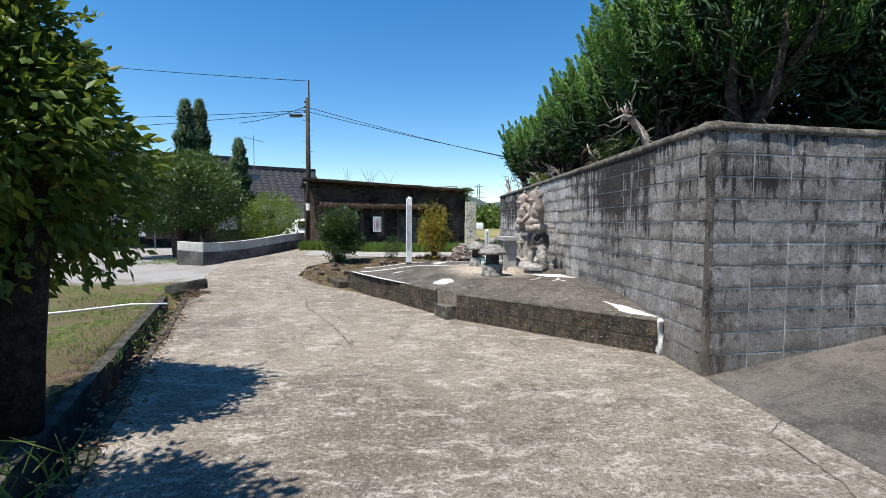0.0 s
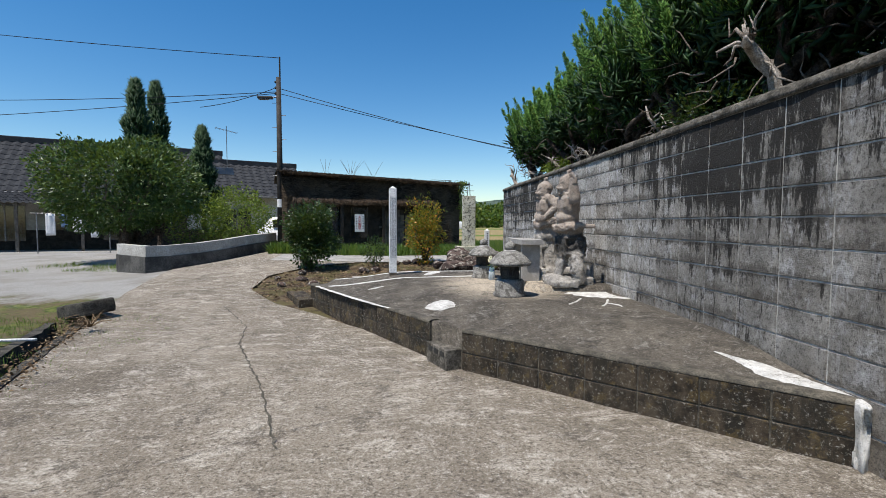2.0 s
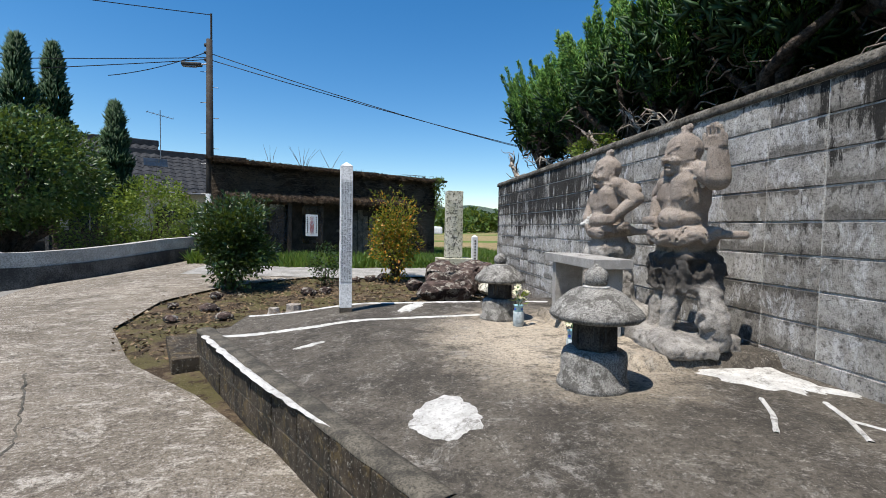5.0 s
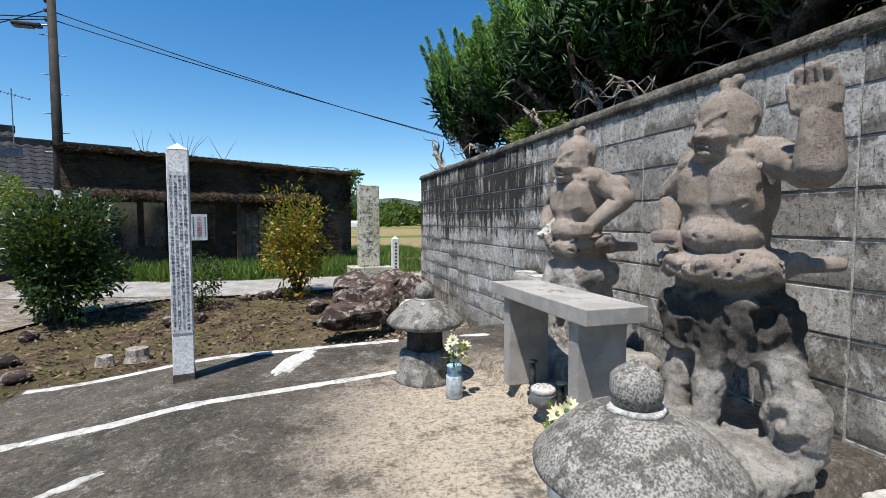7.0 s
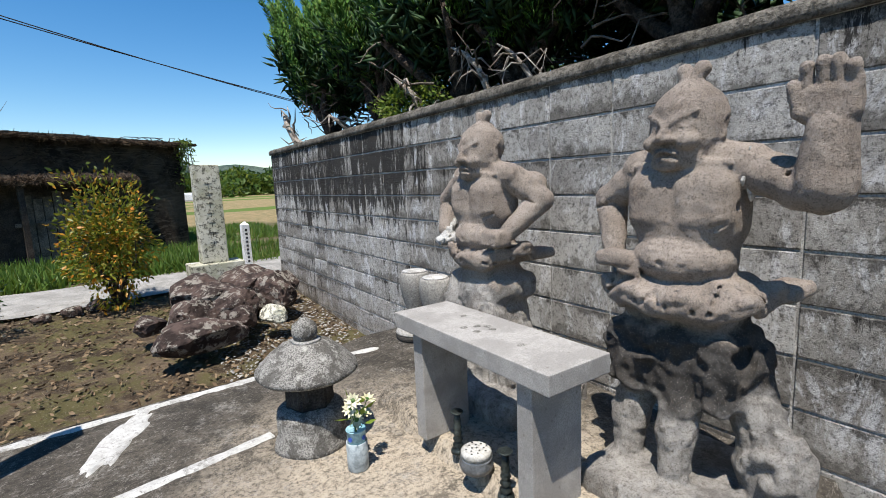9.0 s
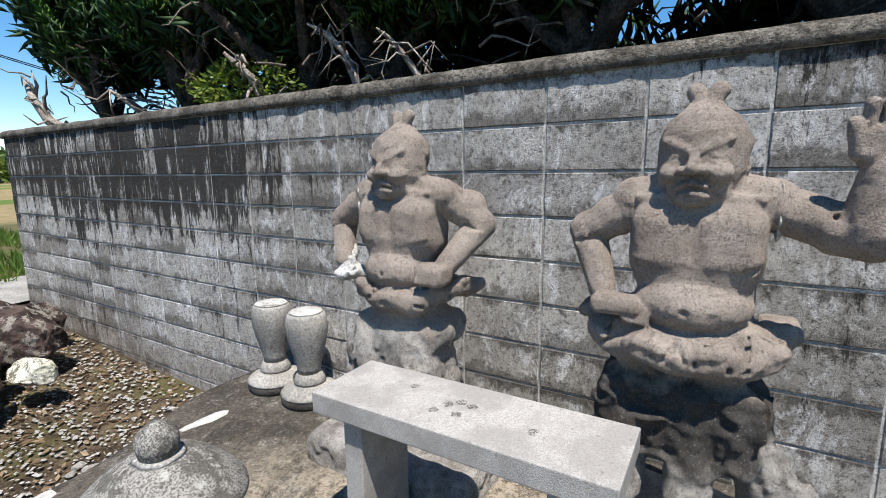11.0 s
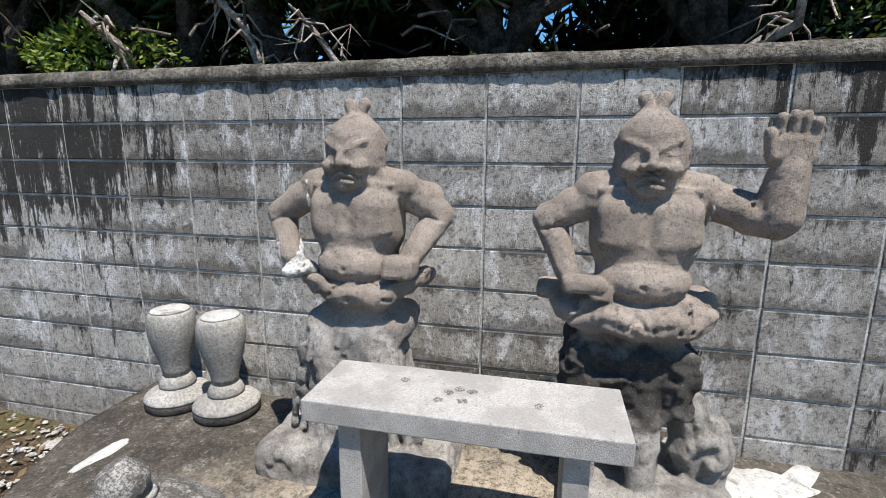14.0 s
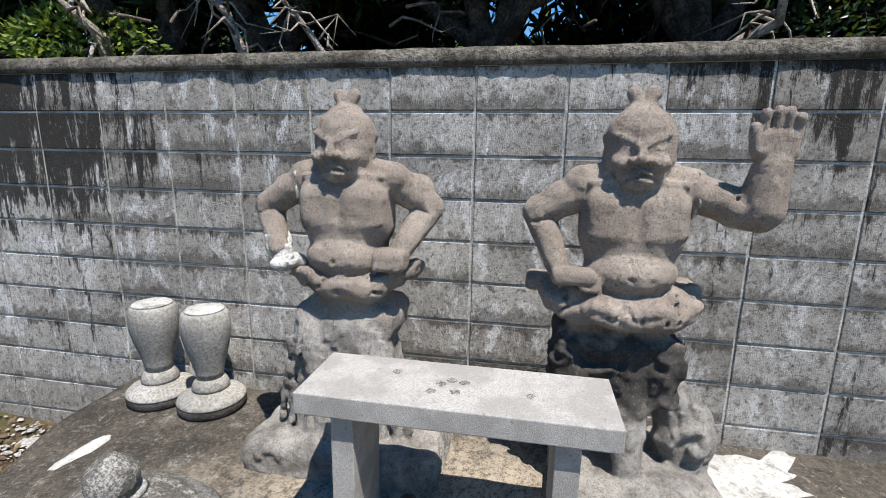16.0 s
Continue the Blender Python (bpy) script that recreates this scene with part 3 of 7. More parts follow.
def land(x, y):
    """Height of the ground."""
    z = 0.045 * max(0.0, y - 4.5) * smooth01((x + 10.5) / 4.5)
    z = min(z, 0.36)
    if x > 0:
        z += 0.15 * min(x, 3.0) * smooth01((1.5 - y) / 1.0)
    if y > 13:
        z -= 0.2 * smooth01((y - 18) / 12.0)
    if -9.5 < x < -5.5 and y < 6:
        z -= 0.04
    return z


def low_edge(y):
    """x of the platform's roadside edge."""
    pts = [(0.57, -0.04), (2.42, -2.02), (2.82, -2.30), (5.70, -4.06), (5.78, -3.86), (7.2, -3.84)]
    for (ya, xa), (yb, xb) in zip(pts, pts[1:]):
        if y <= yb:
            return xa + (xb - xa) * (y - ya) / (yb - ya)
    return pts[-1][1]


def deck(x, y):
    """Height of the platform's screed."""
    d = (x - low_edge(y)) * 0.8
    return 0.372 + 0.125 * smooth01(d / 1.1) + 0.004 * noise.noise(Vector((x * 2, y * 2, 0)))


def build_ground():
    bm = bmesh.new()
    xs = [-900, -500, -250, -120, -70, -45, -32, -24, -18, -14, -12, -10.5] + [round(-9.5 + 0.1 * i, 2) for i in range(66)] + [-2.6, -2, -1.4, -0.8, -0.4, 0, 0.5, 1, 1.6, 2.3, 3, 4, 6, 9, 14, 24, 45, 90, 200, 450, 900]
    ys = [-900, -300, -100, -40, -20, -12, -8, -6, -5] + [round(-4 + 0.1 * i, 2) for i in range(96)] + [6, 6.5, 7, 7.6, 8.2, 9, 10, 11, 12, 13, 14, 15.5, 17, 19, 22, 26, 32, 42, 60, 90, 140, 220, 350, 600, 1200]
    grid = {}
    for i, x in enumerate(xs):
        for j, y in enumerate(ys):
            z = land(x, y) - 0.03
            d = ditch_x(y) - x
            if -4.2 < y < 5.15 and 0.02 < d < 0.50:
                z = -0.5
            else:
                z += 0.012 * noise.noise(Vector((x * 1.7, y * 1.7, 3))) if abs(x) < 30 and abs(y) < 40 else 0
            grid[i, j] = bm.verts.new((x, y, z))
    for i in range(len(xs) - 1):
        for j in range(len(ys) - 1):
            bm.faces.new((grid[i, j], grid[i + 1, j], grid[i + 1, j + 1], grid[i, j + 1]))
    solo("ground", bm, M["ground"], "bare soil, gravel yard, grass and fields", kind="structure", smooth=True)


def build_sheet(name, rows, zf, mat, label, kind="structure", nx=24, thick=0.0):
    """A paved sheet from rows (y, x_left, x_right) with a height function."""
    bm = bmesh.new()
    g = []
    for y, a, b in rows:
        g.append([bm.verts.new((a + (b - a) * i / nx, y, zf(a + (b - a) * i / nx, y))) for i in range(nx + 1)])
    for p, q in zip(g, g[1:]):
        for i in range(nx):
            bm.faces.new((p[i], p[i + 1], q[i + 1], q[i]))
    return solo(name, bm, mat, label, kind=kind, smooth=True)


def road_right(y):
    if y < 0.4:
        return 0.0
    if y < 4.0:
        return low_edge(min(y, 5.7)) - 0.0 if y > 0.45 else -0.03
    a = [(4.0, low_edge(4.0)), (5.0, -3.85), (5.8, -4.7), (7.0, -5.45), (8.6, -5.6), (9.8, -5.1), (10.6, -4.3), (11.2, -3.2)]
    for (ya, xa), (yb, xb) in zip(a, a[1:]):
        if y <= yb:
            return xa + (xb - xa) * (y - ya) / (yb - ya)
    return -3.0


def build_roads():
    rows = []
    y = -9.0
    while y < 15.5:
        left = ditch_x(y) + 0.03 if y < 5.1 else [-7.05 - 0.30 * (y - 5.1), -8.8 + 0.42 * (y - 11.0)][y > 11.0]
        left += 0.05 * noise.noise(Vector((y * 1.5, 0, 7)))
        right = road_right(y)
        if y > 11.2:
            right = min(-3.0, -5.3 + 0.0 * y) if y > 12.4 else -3.2 - (y - 11.2) * 1.7
        rows.append((y, left, right))
        y += 0.25
    build_sheet("road", rows, lambda x, y: land(x, y) + 0.004 + 0.006 * noise.noise(Vector((x, y, 0))), M["road"], "worn pale concrete lane with lime stains")
    # lane that passes behind the garden, in front of the shed
    lane = [(-6.4 + 0.4 * i) for i in range(21)]
    bm = bmesh.new()
    prev = None
    for x in lane:
        c = 11.15 + 0.10 * (x + 3)
        c = 10.75 - 0.16 * (x + 3) if x < -3 else 10.75 + 0.16 * (x + 3)
        row = [bm.verts.new((x, c + o, land(x, c + o) + 0.012)) for o in (0.0, 0.5, 1.0, 1.45)]
        if prev:
            for i in range(3):
                bm.faces.new((prev[i], row[i], row[i + 1], prev[i + 1]))
        prev = row
    solo("lane", bm, M["concrete"], "narrow pale concrete lane past the shed", kind="structure")
    # asphalt ramp beside the block wall
    rows = [(yy, 0.0, 6.0) for yy in [-9 + 0.5 * i for i in range(20)]]
    build_sheet("ramp", rows, lambda x, y: land(x, y) + 0.006, M["asphalt"], "rough worn asphalt ramp with loose grit", nx=16)
    # crack and joint lines of the concrete lane
    bm = bmesh.new()
    random.seed(4)
    for pts, w in (([(-4.9, 0.35), (-3.94, 0.8), (-3.36, 1.16), (-2.57, 1.58), (-2.0, 1.95)], 0.010), ([(-3.30, 0.95), (-3.46, 1.39), (-3.74, 2.09), (-3.98, 2.58), (-4.41, 3.48), (-4.6, 4.3), (-5.4, 5.6)], 0.016),
                   ([(0.0, -1.1), (-0.25, -1.3), (-0.3, -1.9), (-0.55, -2.4), (-0.5, -3.2)], 0.012), ([(-6.3, 6.8), (-5.4, 7.3), (-4.9, 7.5)], 0.014), ([(-8.2, 8.0), (-6.8, 9.0), (-5.6, 9.6)], 0.02)):
        dense = []
        for (xa, ya), (xb, yb) in zip(pts, pts[1:]):
            k = max(2, int(math.hypot(xb - xa, yb - ya) / 0.06))
            dense += [(xa + (xb - xa) * i / k + random.uniform(-1, 1) * w * 0.8, ya + (yb - ya) * i / k + random.uniform(-1, 1) * w * 0.8) for i in range(k)]
        prev = None
        for x, y in dense:
            ww = w * random.uniform(0.25, 0.7)
            row = [bm.verts.new((x - ww, y, land(x, y) + 0.011)), bm.verts.new((x + ww, y, land(x, y) + 0.011))]
            if prev:
                bm.faces.new((prev[0], prev[1], row[1], row[0]))
            prev = row
    solo("road_cracks", bm, M["lowmortar"], "dark cracks and joints in the concrete lane", kind="structure")


def build_ditch():
    """Concrete channel: two walls and a floor along the lane's edge."""
    a, b = Vector((*DITCH[0], 0)), Vector((*DITCH[1], 0))
    d = (b - a).normalized()
    left = Vector((-d.y, d.x, 0))
    bm = bmesh.new()
    n = 60
    prof = [(-0.03, -0.02), (0.07, -0.02), (0.09, -0.36), (0.36, -0.36), (0.38, -0.045), (0.50, -0.045), (0.50, -0.45), (-0.03, -0.45)]
    prev = None
    for i in range(n + 1):
        p = a + (b - a) * i / n
        row = []
        for k, (o, z) in enumerate(prof):
            w = 0.022 * noise.noise(Vector((i * 0.6, k, 1)))
            row.append(bm.verts.new(p + left * (o + w) + Vector((0, 0, z + w * 0.7))))
        if prev:
            for k in range(len(prof)):
                j = (k + 1) % len(prof)
                bm.faces.new((prev[k], prev[j], row[j], row[k]))
        prev = row
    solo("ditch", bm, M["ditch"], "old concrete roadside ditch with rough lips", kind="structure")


def block_mesh(w, h, t, mat):
    """One block: the face stands proud and its edges are worn."""
    b, e = 0.004, 0.004
    v = [(-w / 2, 0, -h / 2), (w / 2, 0, -h / 2), (w / 2, 0, h / 2), (-w / 2, 0, h / 2),
         (-w / 2, -t + e, -h / 2), (w / 2, -t + e, -h / 2), (w / 2, -t + e, h / 2), (-w / 2, -t + e, h / 2),
         (-w / 2 + b, -t, -h / 2 + b), (w / 2 - b, -t, -h / 2 + b), (w / 2 - b, -t, h / 2 - b), (-w / 2 + b, -t, h / 2 - b)]
    f = [(4, 5, 9, 8), (5, 6, 10, 9), (6, 7, 11, 10), (7, 4, 8, 11), (8, 9, 10, 11), (0, 1, 5, 4), (1, 2, 6, 5), (2, 3, 7, 6), (3, 0, 4, 7), (3, 2, 1, 0)]
    return mesh_of("block", v, f, mat)


def block_wall(name, start, angle, cols, rows, z_top, label, cut=None, mat="block", core="mortar", w=0.4, h=0.2, thick=0.15, inset=0.0, tail=0.0):
    """A stack-bond wall: a mortar core and one object for each block. Its blocks face the wall's right-hand side."""
    body = bmesh.new()
    length = cols * w + tail
    add_box(body, (inset, 0.0, z_top - rows * h - 0.3), (length, thick, z_top))
    ob = solo(name, body, M[core], label, kind="structure")
    ob.matrix_world = pose(start[0], start[1], 0, 0, 0, angle)
    me = block_mesh(w - 0.011, h - 0.011, 0.012, M[mat])
    rng = random.Random(5)
    if tail:
        short = block_mesh(tail - 0.008, h - 0.011, 0.012, M[mat])
        for r in range(rows):
            b = new("block", short)
            b.parent = ob
            b.matrix_basis = pose(cols * w + tail / 2, 0.0055, z_top - h * (r + 0.5))
    for c in range(cols):
        for r in range(rows):
            if cut and cut(c, r):
                continue
            b = new("block", me)
            b.parent = ob
            b.matrix_basis = pose(c * w + w / 2, 0.0055 + rng.uniform(-0.002, 0.002), z_top - h * (r + 0.5), 0, 0, rng.uniform(-0.25, 0.25))
    return ob


def cap_stone(name, start, angle, length, label):
    """Rough mortar coping with a rounded back and a ragged drip edge."""
    bm = bmesh.new()
    n = int(length / 0.05)
    prof = [(-0.020, -0.002), (-0.028, 0.02), (-0.024, 0.052), (0.0, 0.075), (0.07, 0.085), (0.16, 0.072), (0.195, 0.045), (0.195, -0.002)]
    prev = None
    for i in range(n + 1):
        row = []
        for k, (o, z) in enumerate(prof):
            q = noise.noise(Vector((i * 0.22, k * 0.9, 2.0))) + 0.6 * noise.noise(Vector((i * 0.8, k * 2.1, 5.0)))
            row.append(bm.verts.new((length * i / n, o + 0.010 * q, z + (0.009 * q if 0 < k < 7 else 0))))
        if prev:
            for k in range(len(prof) - 1):
                bm.faces.new((prev[k], row[k], row[k + 1], prev[k + 1]))
            bm.faces.new((prev[-1], row[-1], row[0], prev[0]))
        else:
            bm.faces.new(row)
        prev = row
    bm.faces.new(prev[::-1])
    ob = solo(name, bm, M["cap"], label, kind="structure", smooth=True)
    ob.matrix_world = pose(start[0], start[1], 2.2, 0, 0, angle)


def build_walls():
    # wall_west runs north from the corner; its blocks face the road (-x)
    block_wall("wall_west", (0, 10.8), -90, 27, 11, 2.2, "weathered grey concrete block wall with black streaks", tail=0.13)
    cap_stone("wall_cap_west", (0, 10.83), -90, 10.99, "rough mossy mortar coping on the block wall")
    block_wall("wall_south", (0.045, -0.168), 8.5, 12, 11, 2.2, "weathered grey concrete block wall facing the ramp", inset=0.03)
    cap_stone("wall_cap_south", (0.0, -0.175), 8.5, 4.9, "rough mossy mortar coping")
    # squat corner pier where the two walls meet
    bm = prism([(0.0005, 0.0), (-0.002, -0.133), (0.042, -0.171), (0.09, -0.155), (0.09, 0.0)], -0.2, 2.19)
    solo("wall_corner", bm, M["block"], "chamfered concrete block wall corner", kind="structure")


def platform_top(x):
    return 6.40 + 0.07 * smooth01((x + 3.8) / 2.4) + 0.28 * smooth01((x + 1.3) / 0.9)


def build_platform():
    rows = []
    y = 0.5
    nx, ny = 44, 84
    bm = bmesh.new()
    g = []
    for j in range(ny + 1):
        y = 0.6 + (6.85 - 0.6) * j / ny
        row = []
        for i in range(nx + 1):
            a = low_edge(y) + 0.02
            x = a + (0.0 - a) * i / nx
            yy = min(y, platform_top(x))
            row.append(bm.verts.new((x, yy, deck(x, yy))))
        g.append(row)
    for p, q in zip(g, g[1:]):
        for i in range(nx):
            try:
                bm.faces.new((p[i], p[i + 1], q[i + 1], q[i]))
            except ValueError:
                pass
    # skirt down along the north edge
    top = g[-1]
    low = [bm.verts.new((v.co.x, v.co.y + 0.005, 0.2)) for v in top]
    for i in range(nx):
        bm.faces.new((top[i], top[i + 1], low[i + 1], low[i]))
    left = [r[0] for r in g]
    lowl = [bm.verts.new((v.co.x, v.co.y, 0.0)) for v in left]
    for i in range(ny):
        bm.faces.new((left[i], left[i + 1], lowl[i + 1], lowl[i]))
    bmesh.ops.remove_doubles(bm, verts=bm.verts, dist=0.0008)
    solo("platform_floor", bm, M["platform"], "dark mortar screed platform with worn tan patch", kind="structure", smooth=True)
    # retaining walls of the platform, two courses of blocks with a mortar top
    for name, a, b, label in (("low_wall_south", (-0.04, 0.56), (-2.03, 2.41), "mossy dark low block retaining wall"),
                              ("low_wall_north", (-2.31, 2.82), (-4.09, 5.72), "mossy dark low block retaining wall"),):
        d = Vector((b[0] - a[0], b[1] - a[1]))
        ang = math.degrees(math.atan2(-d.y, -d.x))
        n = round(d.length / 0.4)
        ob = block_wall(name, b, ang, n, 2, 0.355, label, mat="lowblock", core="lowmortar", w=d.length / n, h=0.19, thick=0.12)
        bm = bmesh.new()
        k = int(d.length / 0.05)
        prev = None
        for i in range(k + 1):
            row = []
            for o, z in ((-0.008, 0.354), (-0.006, 0.372), (0.02, 0.382), (0.10, 0.382), (0.135, 0.37), (0.135, 0.30)):
                q = noise.noise(Vector((i * 0.3, o * 30, 9)))
                row.append(bm.verts.new((d.length * i / k, o + 0.005 * q, z + 0.004 * q)))
            if prev:
                for s in range(5):
                    bm.faces.new((prev[s], row[s], row[s + 1], prev[s + 1]))
            prev = row
        top = part("wall_top", bm, M["lowmortar"], ob, smooth=True)
    # hollow block step in the gap, and the low footing past the far corner
    st = thing("step_block", (-2.17, 2.60, 0.0), "hollow concrete block used as a step up", "step", rz=-65)
    bm = box((-0.2, -0.10, 0.0), (0.2, 0.12, 0.19), 0.008)
    part("block_body", bm, M["cap"], st)
    for i in range(3):
        part("core_hole", box((-0.155 + 0.115 * i, -0.103, 0.115), (-0.075 + 0.115 * i, -0.09, 0.165), 0.004), M["dark"], st, "dark open core of the block")
    bm = prism([(-1.98, 2.38), (-2.12, 2.55), (-2.26, 2.84), (-1.95, 2.92), (-1.72, 2.62)], -0.02, 0.17)
    solo("step_fill", bm, M["lowmortar"], "mortar bed in the platform's gap", kind="structure")
    solo("footing", box((-0.14, -0.5, -0.05), (0.14, 0.5, 0.15), 0.01), M["lowblock"], "short low block footing beside the soil", kind="structure", at=(-4.32, 6.05, 0.0), rz=25)


def strip(name, pts, w, label, lift=0.006, zf=deck, ends=True, seed=1):
    """A hand-trowelled line of white mortar with ragged edges."""
    rng = random.Random(seed)
    bm = bmesh.new()
    dense = []
    for (xa, ya), (xb, yb) in zip(pts, pts[1:]):
        k = max(2, int(math.hypot(xb - xa, yb - ya) / 0.035))
        dense += [(xa + (xb - xa) * i / k, ya + (yb - ya) * i / k) for i in range(k)]
    prev = None
    for i, (x, y) in enumerate(dense):
        nx2, ny2 = dense[min(i + 1, len(dense) - 1)]
        px, py = dense[max(i - 1, 0)]
        t = Vector((nx2 - px, ny2 - py)).normalized()
        s = Vector((-t.y, t.x))
        ww = w * (0.75 + 0.5 * noise.noise(Vector((i * 0.35, seed, 0))) + rng.uniform(-0.12, 0.12))
        row = [bm.verts.new((x + s.x * o, y + s.y * o, zf(x + s.x * o, y + s.y * o) + h)) for o, h in ((-ww, -0.002), (-ww * 0.7, lift), (ww * 0.7, lift), (ww, -0.002))]
        if prev:
            for k in range(3):
                bm.faces.new((prev[k], prev[k + 1], row[k + 1], row[k]))
        prev = row
    solo(name, bm, M["white_mortar"], label, kind="structure", smooth=True)


def blot(name, cx, cy, rx, ry, label, rz=0.0, rough=0.35, seed=0, lift=0.008, fingers=0.0, zf=deck, mat="white_mortar"):
    """An irregular patch of spilt mortar."""
    bm = bmesh.new()
    rings = []
    n = 56
    c, s = math.cos(radians(rz)), math.sin(radians(rz))
    for f, h in ((0.0, lift), (0.5, lift), (0.9, lift * 0.8), (1.0, -0.002)):
        ring = []
        for i in range(n):
            a = 2 * math.pi * i / n
            k = 1 + rough * noise.noise(Vector((math.cos(a) * 1.6 + seed, math.sin(a) * 1.6, seed))) + rough * 0.6 * noise.noise(Vector((math.cos(a) * 5, math.sin(a) * 5, seed + 3)))
            k += fingers * max(0.0, noise.noise(Vector((math.cos(a) * 4.5, math.sin(a) * 4.5, seed + 8)))) ** 2
            x, y = rx * f * k * math.cos(a), ry * f * k * math.sin(a)
            X, Y = cx + c * x - s * y, cy + s * x + c * y
            ring.append(bm.verts.new((X, Y, zf(X, Y) + h)))
        rings.append(ring)
    for p, q in zip(rings, rings[1:]):
        for i in range(n):
            bm.faces.new((p[i], p[(i + 1) % n], q[(i + 1) % n], q[i]))
    bmesh.ops.remove_doubles(bm, verts=rings[0], dist=0.001)
    solo(name, bm, M[mat], label, kind="structure", smooth=True)


def build_mortar():
    strip("mortar_line", [(-3.80, 6.33), (-3.3, 6.34), (-2.45, 6.38), (-1.9, 6.40), (-1.30, 6.44)], 0.045, "white mortar line along the platform's kerb", seed=2)
    strip("mortar_line", [(-3.94, 5.42), (-3.47, 5.39), (-3.0, 5.38), (-2.5, 5.47), (-1.95, 5.57), (-1.48, 5.66)], 0.042, "white mortar line across the dark screed", seed=3)
    strip("mortar_line", [(-3.94, 5.45), (-3.42, 4.58), (-3.10, 4.06), (-2.78, 3.62), (-2.44, 3.17)], 0.035, "white mortar line along the low wall", seed=4)
    strip("mortar_line", [(-0.95, 1.50), (-0.55, 1.12), (-0.22, 0.78)], 0.020, "thin white mortar line on the wall top", seed=5)
    strip("mortar_line", [(-0.58, 3.34), (-0.70, 3.14), (-0.87, 2.94)], 0.016, "run of spilt mortar on the screed", seed=6)
    strip("mortar_line", [(-0.30, 3.26), (-0.40, 3.05), (-0.55, 2.82)], 0.018, "run of spilt mortar on the screed", seed=7)
    strip("mortar_line", [(-0.40, 3.05), (-0.32, 2.90), (-0.34, 2.78)], 0.012, "run of spilt mortar on the screed", seed=9)
    blot("mortar_patch", -2.16, 3.47, 0.175, 0.20, "round white mortar patch on the screed", seed=1, rough=0.3)
    blot("mortar_patch", -2.13, 6.11, 0.085, 0.31, "white mortar smear beside the notice post", rz=-25, seed=2.3, rough=0.38)
    blot("mortar_patch", -0.34, 3.63, 0.36, 0.15, "spilt white mortar below the plinth", rz=-48, seed=5.1, rough=0.5, fingers=1.0)
    blot("mortar_patch", -0.20, 3.64, 0.11, 0.20, "white mortar spread against the wall foot", rz=-10, seed=4.4, rough=0.5)
    blot("mortar_patch", -0.15, 0.98, 0.08, 0.34, "white mortar fillet at the wall foot", rz=18, seed=6.2, rough=0.5)
    blot("mortar_patch", -3.00, 4.88, 0.10, 0.025, "small white mortar smear", rz=20, seed=8.2, rough=0.7)
    blot("mortar_patch", -0.66, 6.42, 0.15, 0.032, "small white mortar smear by the kerb", rz=-8, seed=3.7, rough=0.3)
    # white repair where the low wall meets the block wall
    bm = bmesh.new()
    add_box(bm, (-0.060, 0.505, -0.02), (-0.005, 0.565, 0.385), 0.015)
    bmesh.ops.subdivide_edges(bm, edges=bm.edges, cuts=5, use_grid_fill=True)
    for v in bm.verts:
        v.co += Vector((1, 1, 0.2)) * 0.055 * noise.noise(v.co * 21)
    solo("mortar_repair", bm, M["white_mortar"], "rough white mortar repair at the wall joint", kind="structure", smooth=True)


def build_plinth():
    bm = bmesh.new()
    g = []
    nx, ny = 22, 36
    for j in range(ny + 1):
        row = []
        for i in range(nx + 1):
            u, v = i / nx, j / ny
            front = -0.98 + 0.05 * noise.noise(Vector((v * 6, 0, 1)))
            x, y = front + (0.0 - front) * u, 3.80 + 1.85 * v
            edge = smooth01(u / 0.05) * smooth01(v / 0.012) * smooth01((1 - v) / 0.02)
            base = deck(x, y)
            row.append(bm.verts.new((x, y, base - 0.01 + (0.575 - base + 0.01) * edge + 0.006 * noise.noise(Vector((x * 5, y * 5, 2))))))
        g.append(row)
    for p, q in zip(g, g[1:]):
        for i in range(nx):
            bm.faces.new((p[i], p[i + 1], q[i + 1], q[i]))
    solo("plinth", bm, M["platform"], "low worn screed plinth under the statues", kind="structure", smooth=True)


build_ground()
build_roads()
build_ditch()
build_platform()
build_plinth()
build_mortar()
build_walls()


# ---- carved stone: distance fields turned into meshes ----
def value_noise(p, scale, seed):
    """Smooth lattice noise in -1..1 for an array of points."""
    rng = np.random.default_rng(seed)
    tab = rng.uniform(-1, 1, (32, 32, 32))
    q = p * scale
    i = np.floor(q).astype(int)
    f = q - i
    f = f * f * (3 - 2 * f)
    out = 0
    for dx in (0, 1):
        for dy in (0, 1):
            for dz in (0, 1):
                w = (f[..., 0] if dx else 1 - f[..., 0]) * (f[..., 1] if dy else 1 - f[..., 1]) * (f[..., 2] if dz else 1 - f[..., 2])
                out = out + w * tab[(i[..., 0] + dx) % 32, (i[..., 1] + dy) % 32, (i[..., 2] + dz) % 32]
    return out


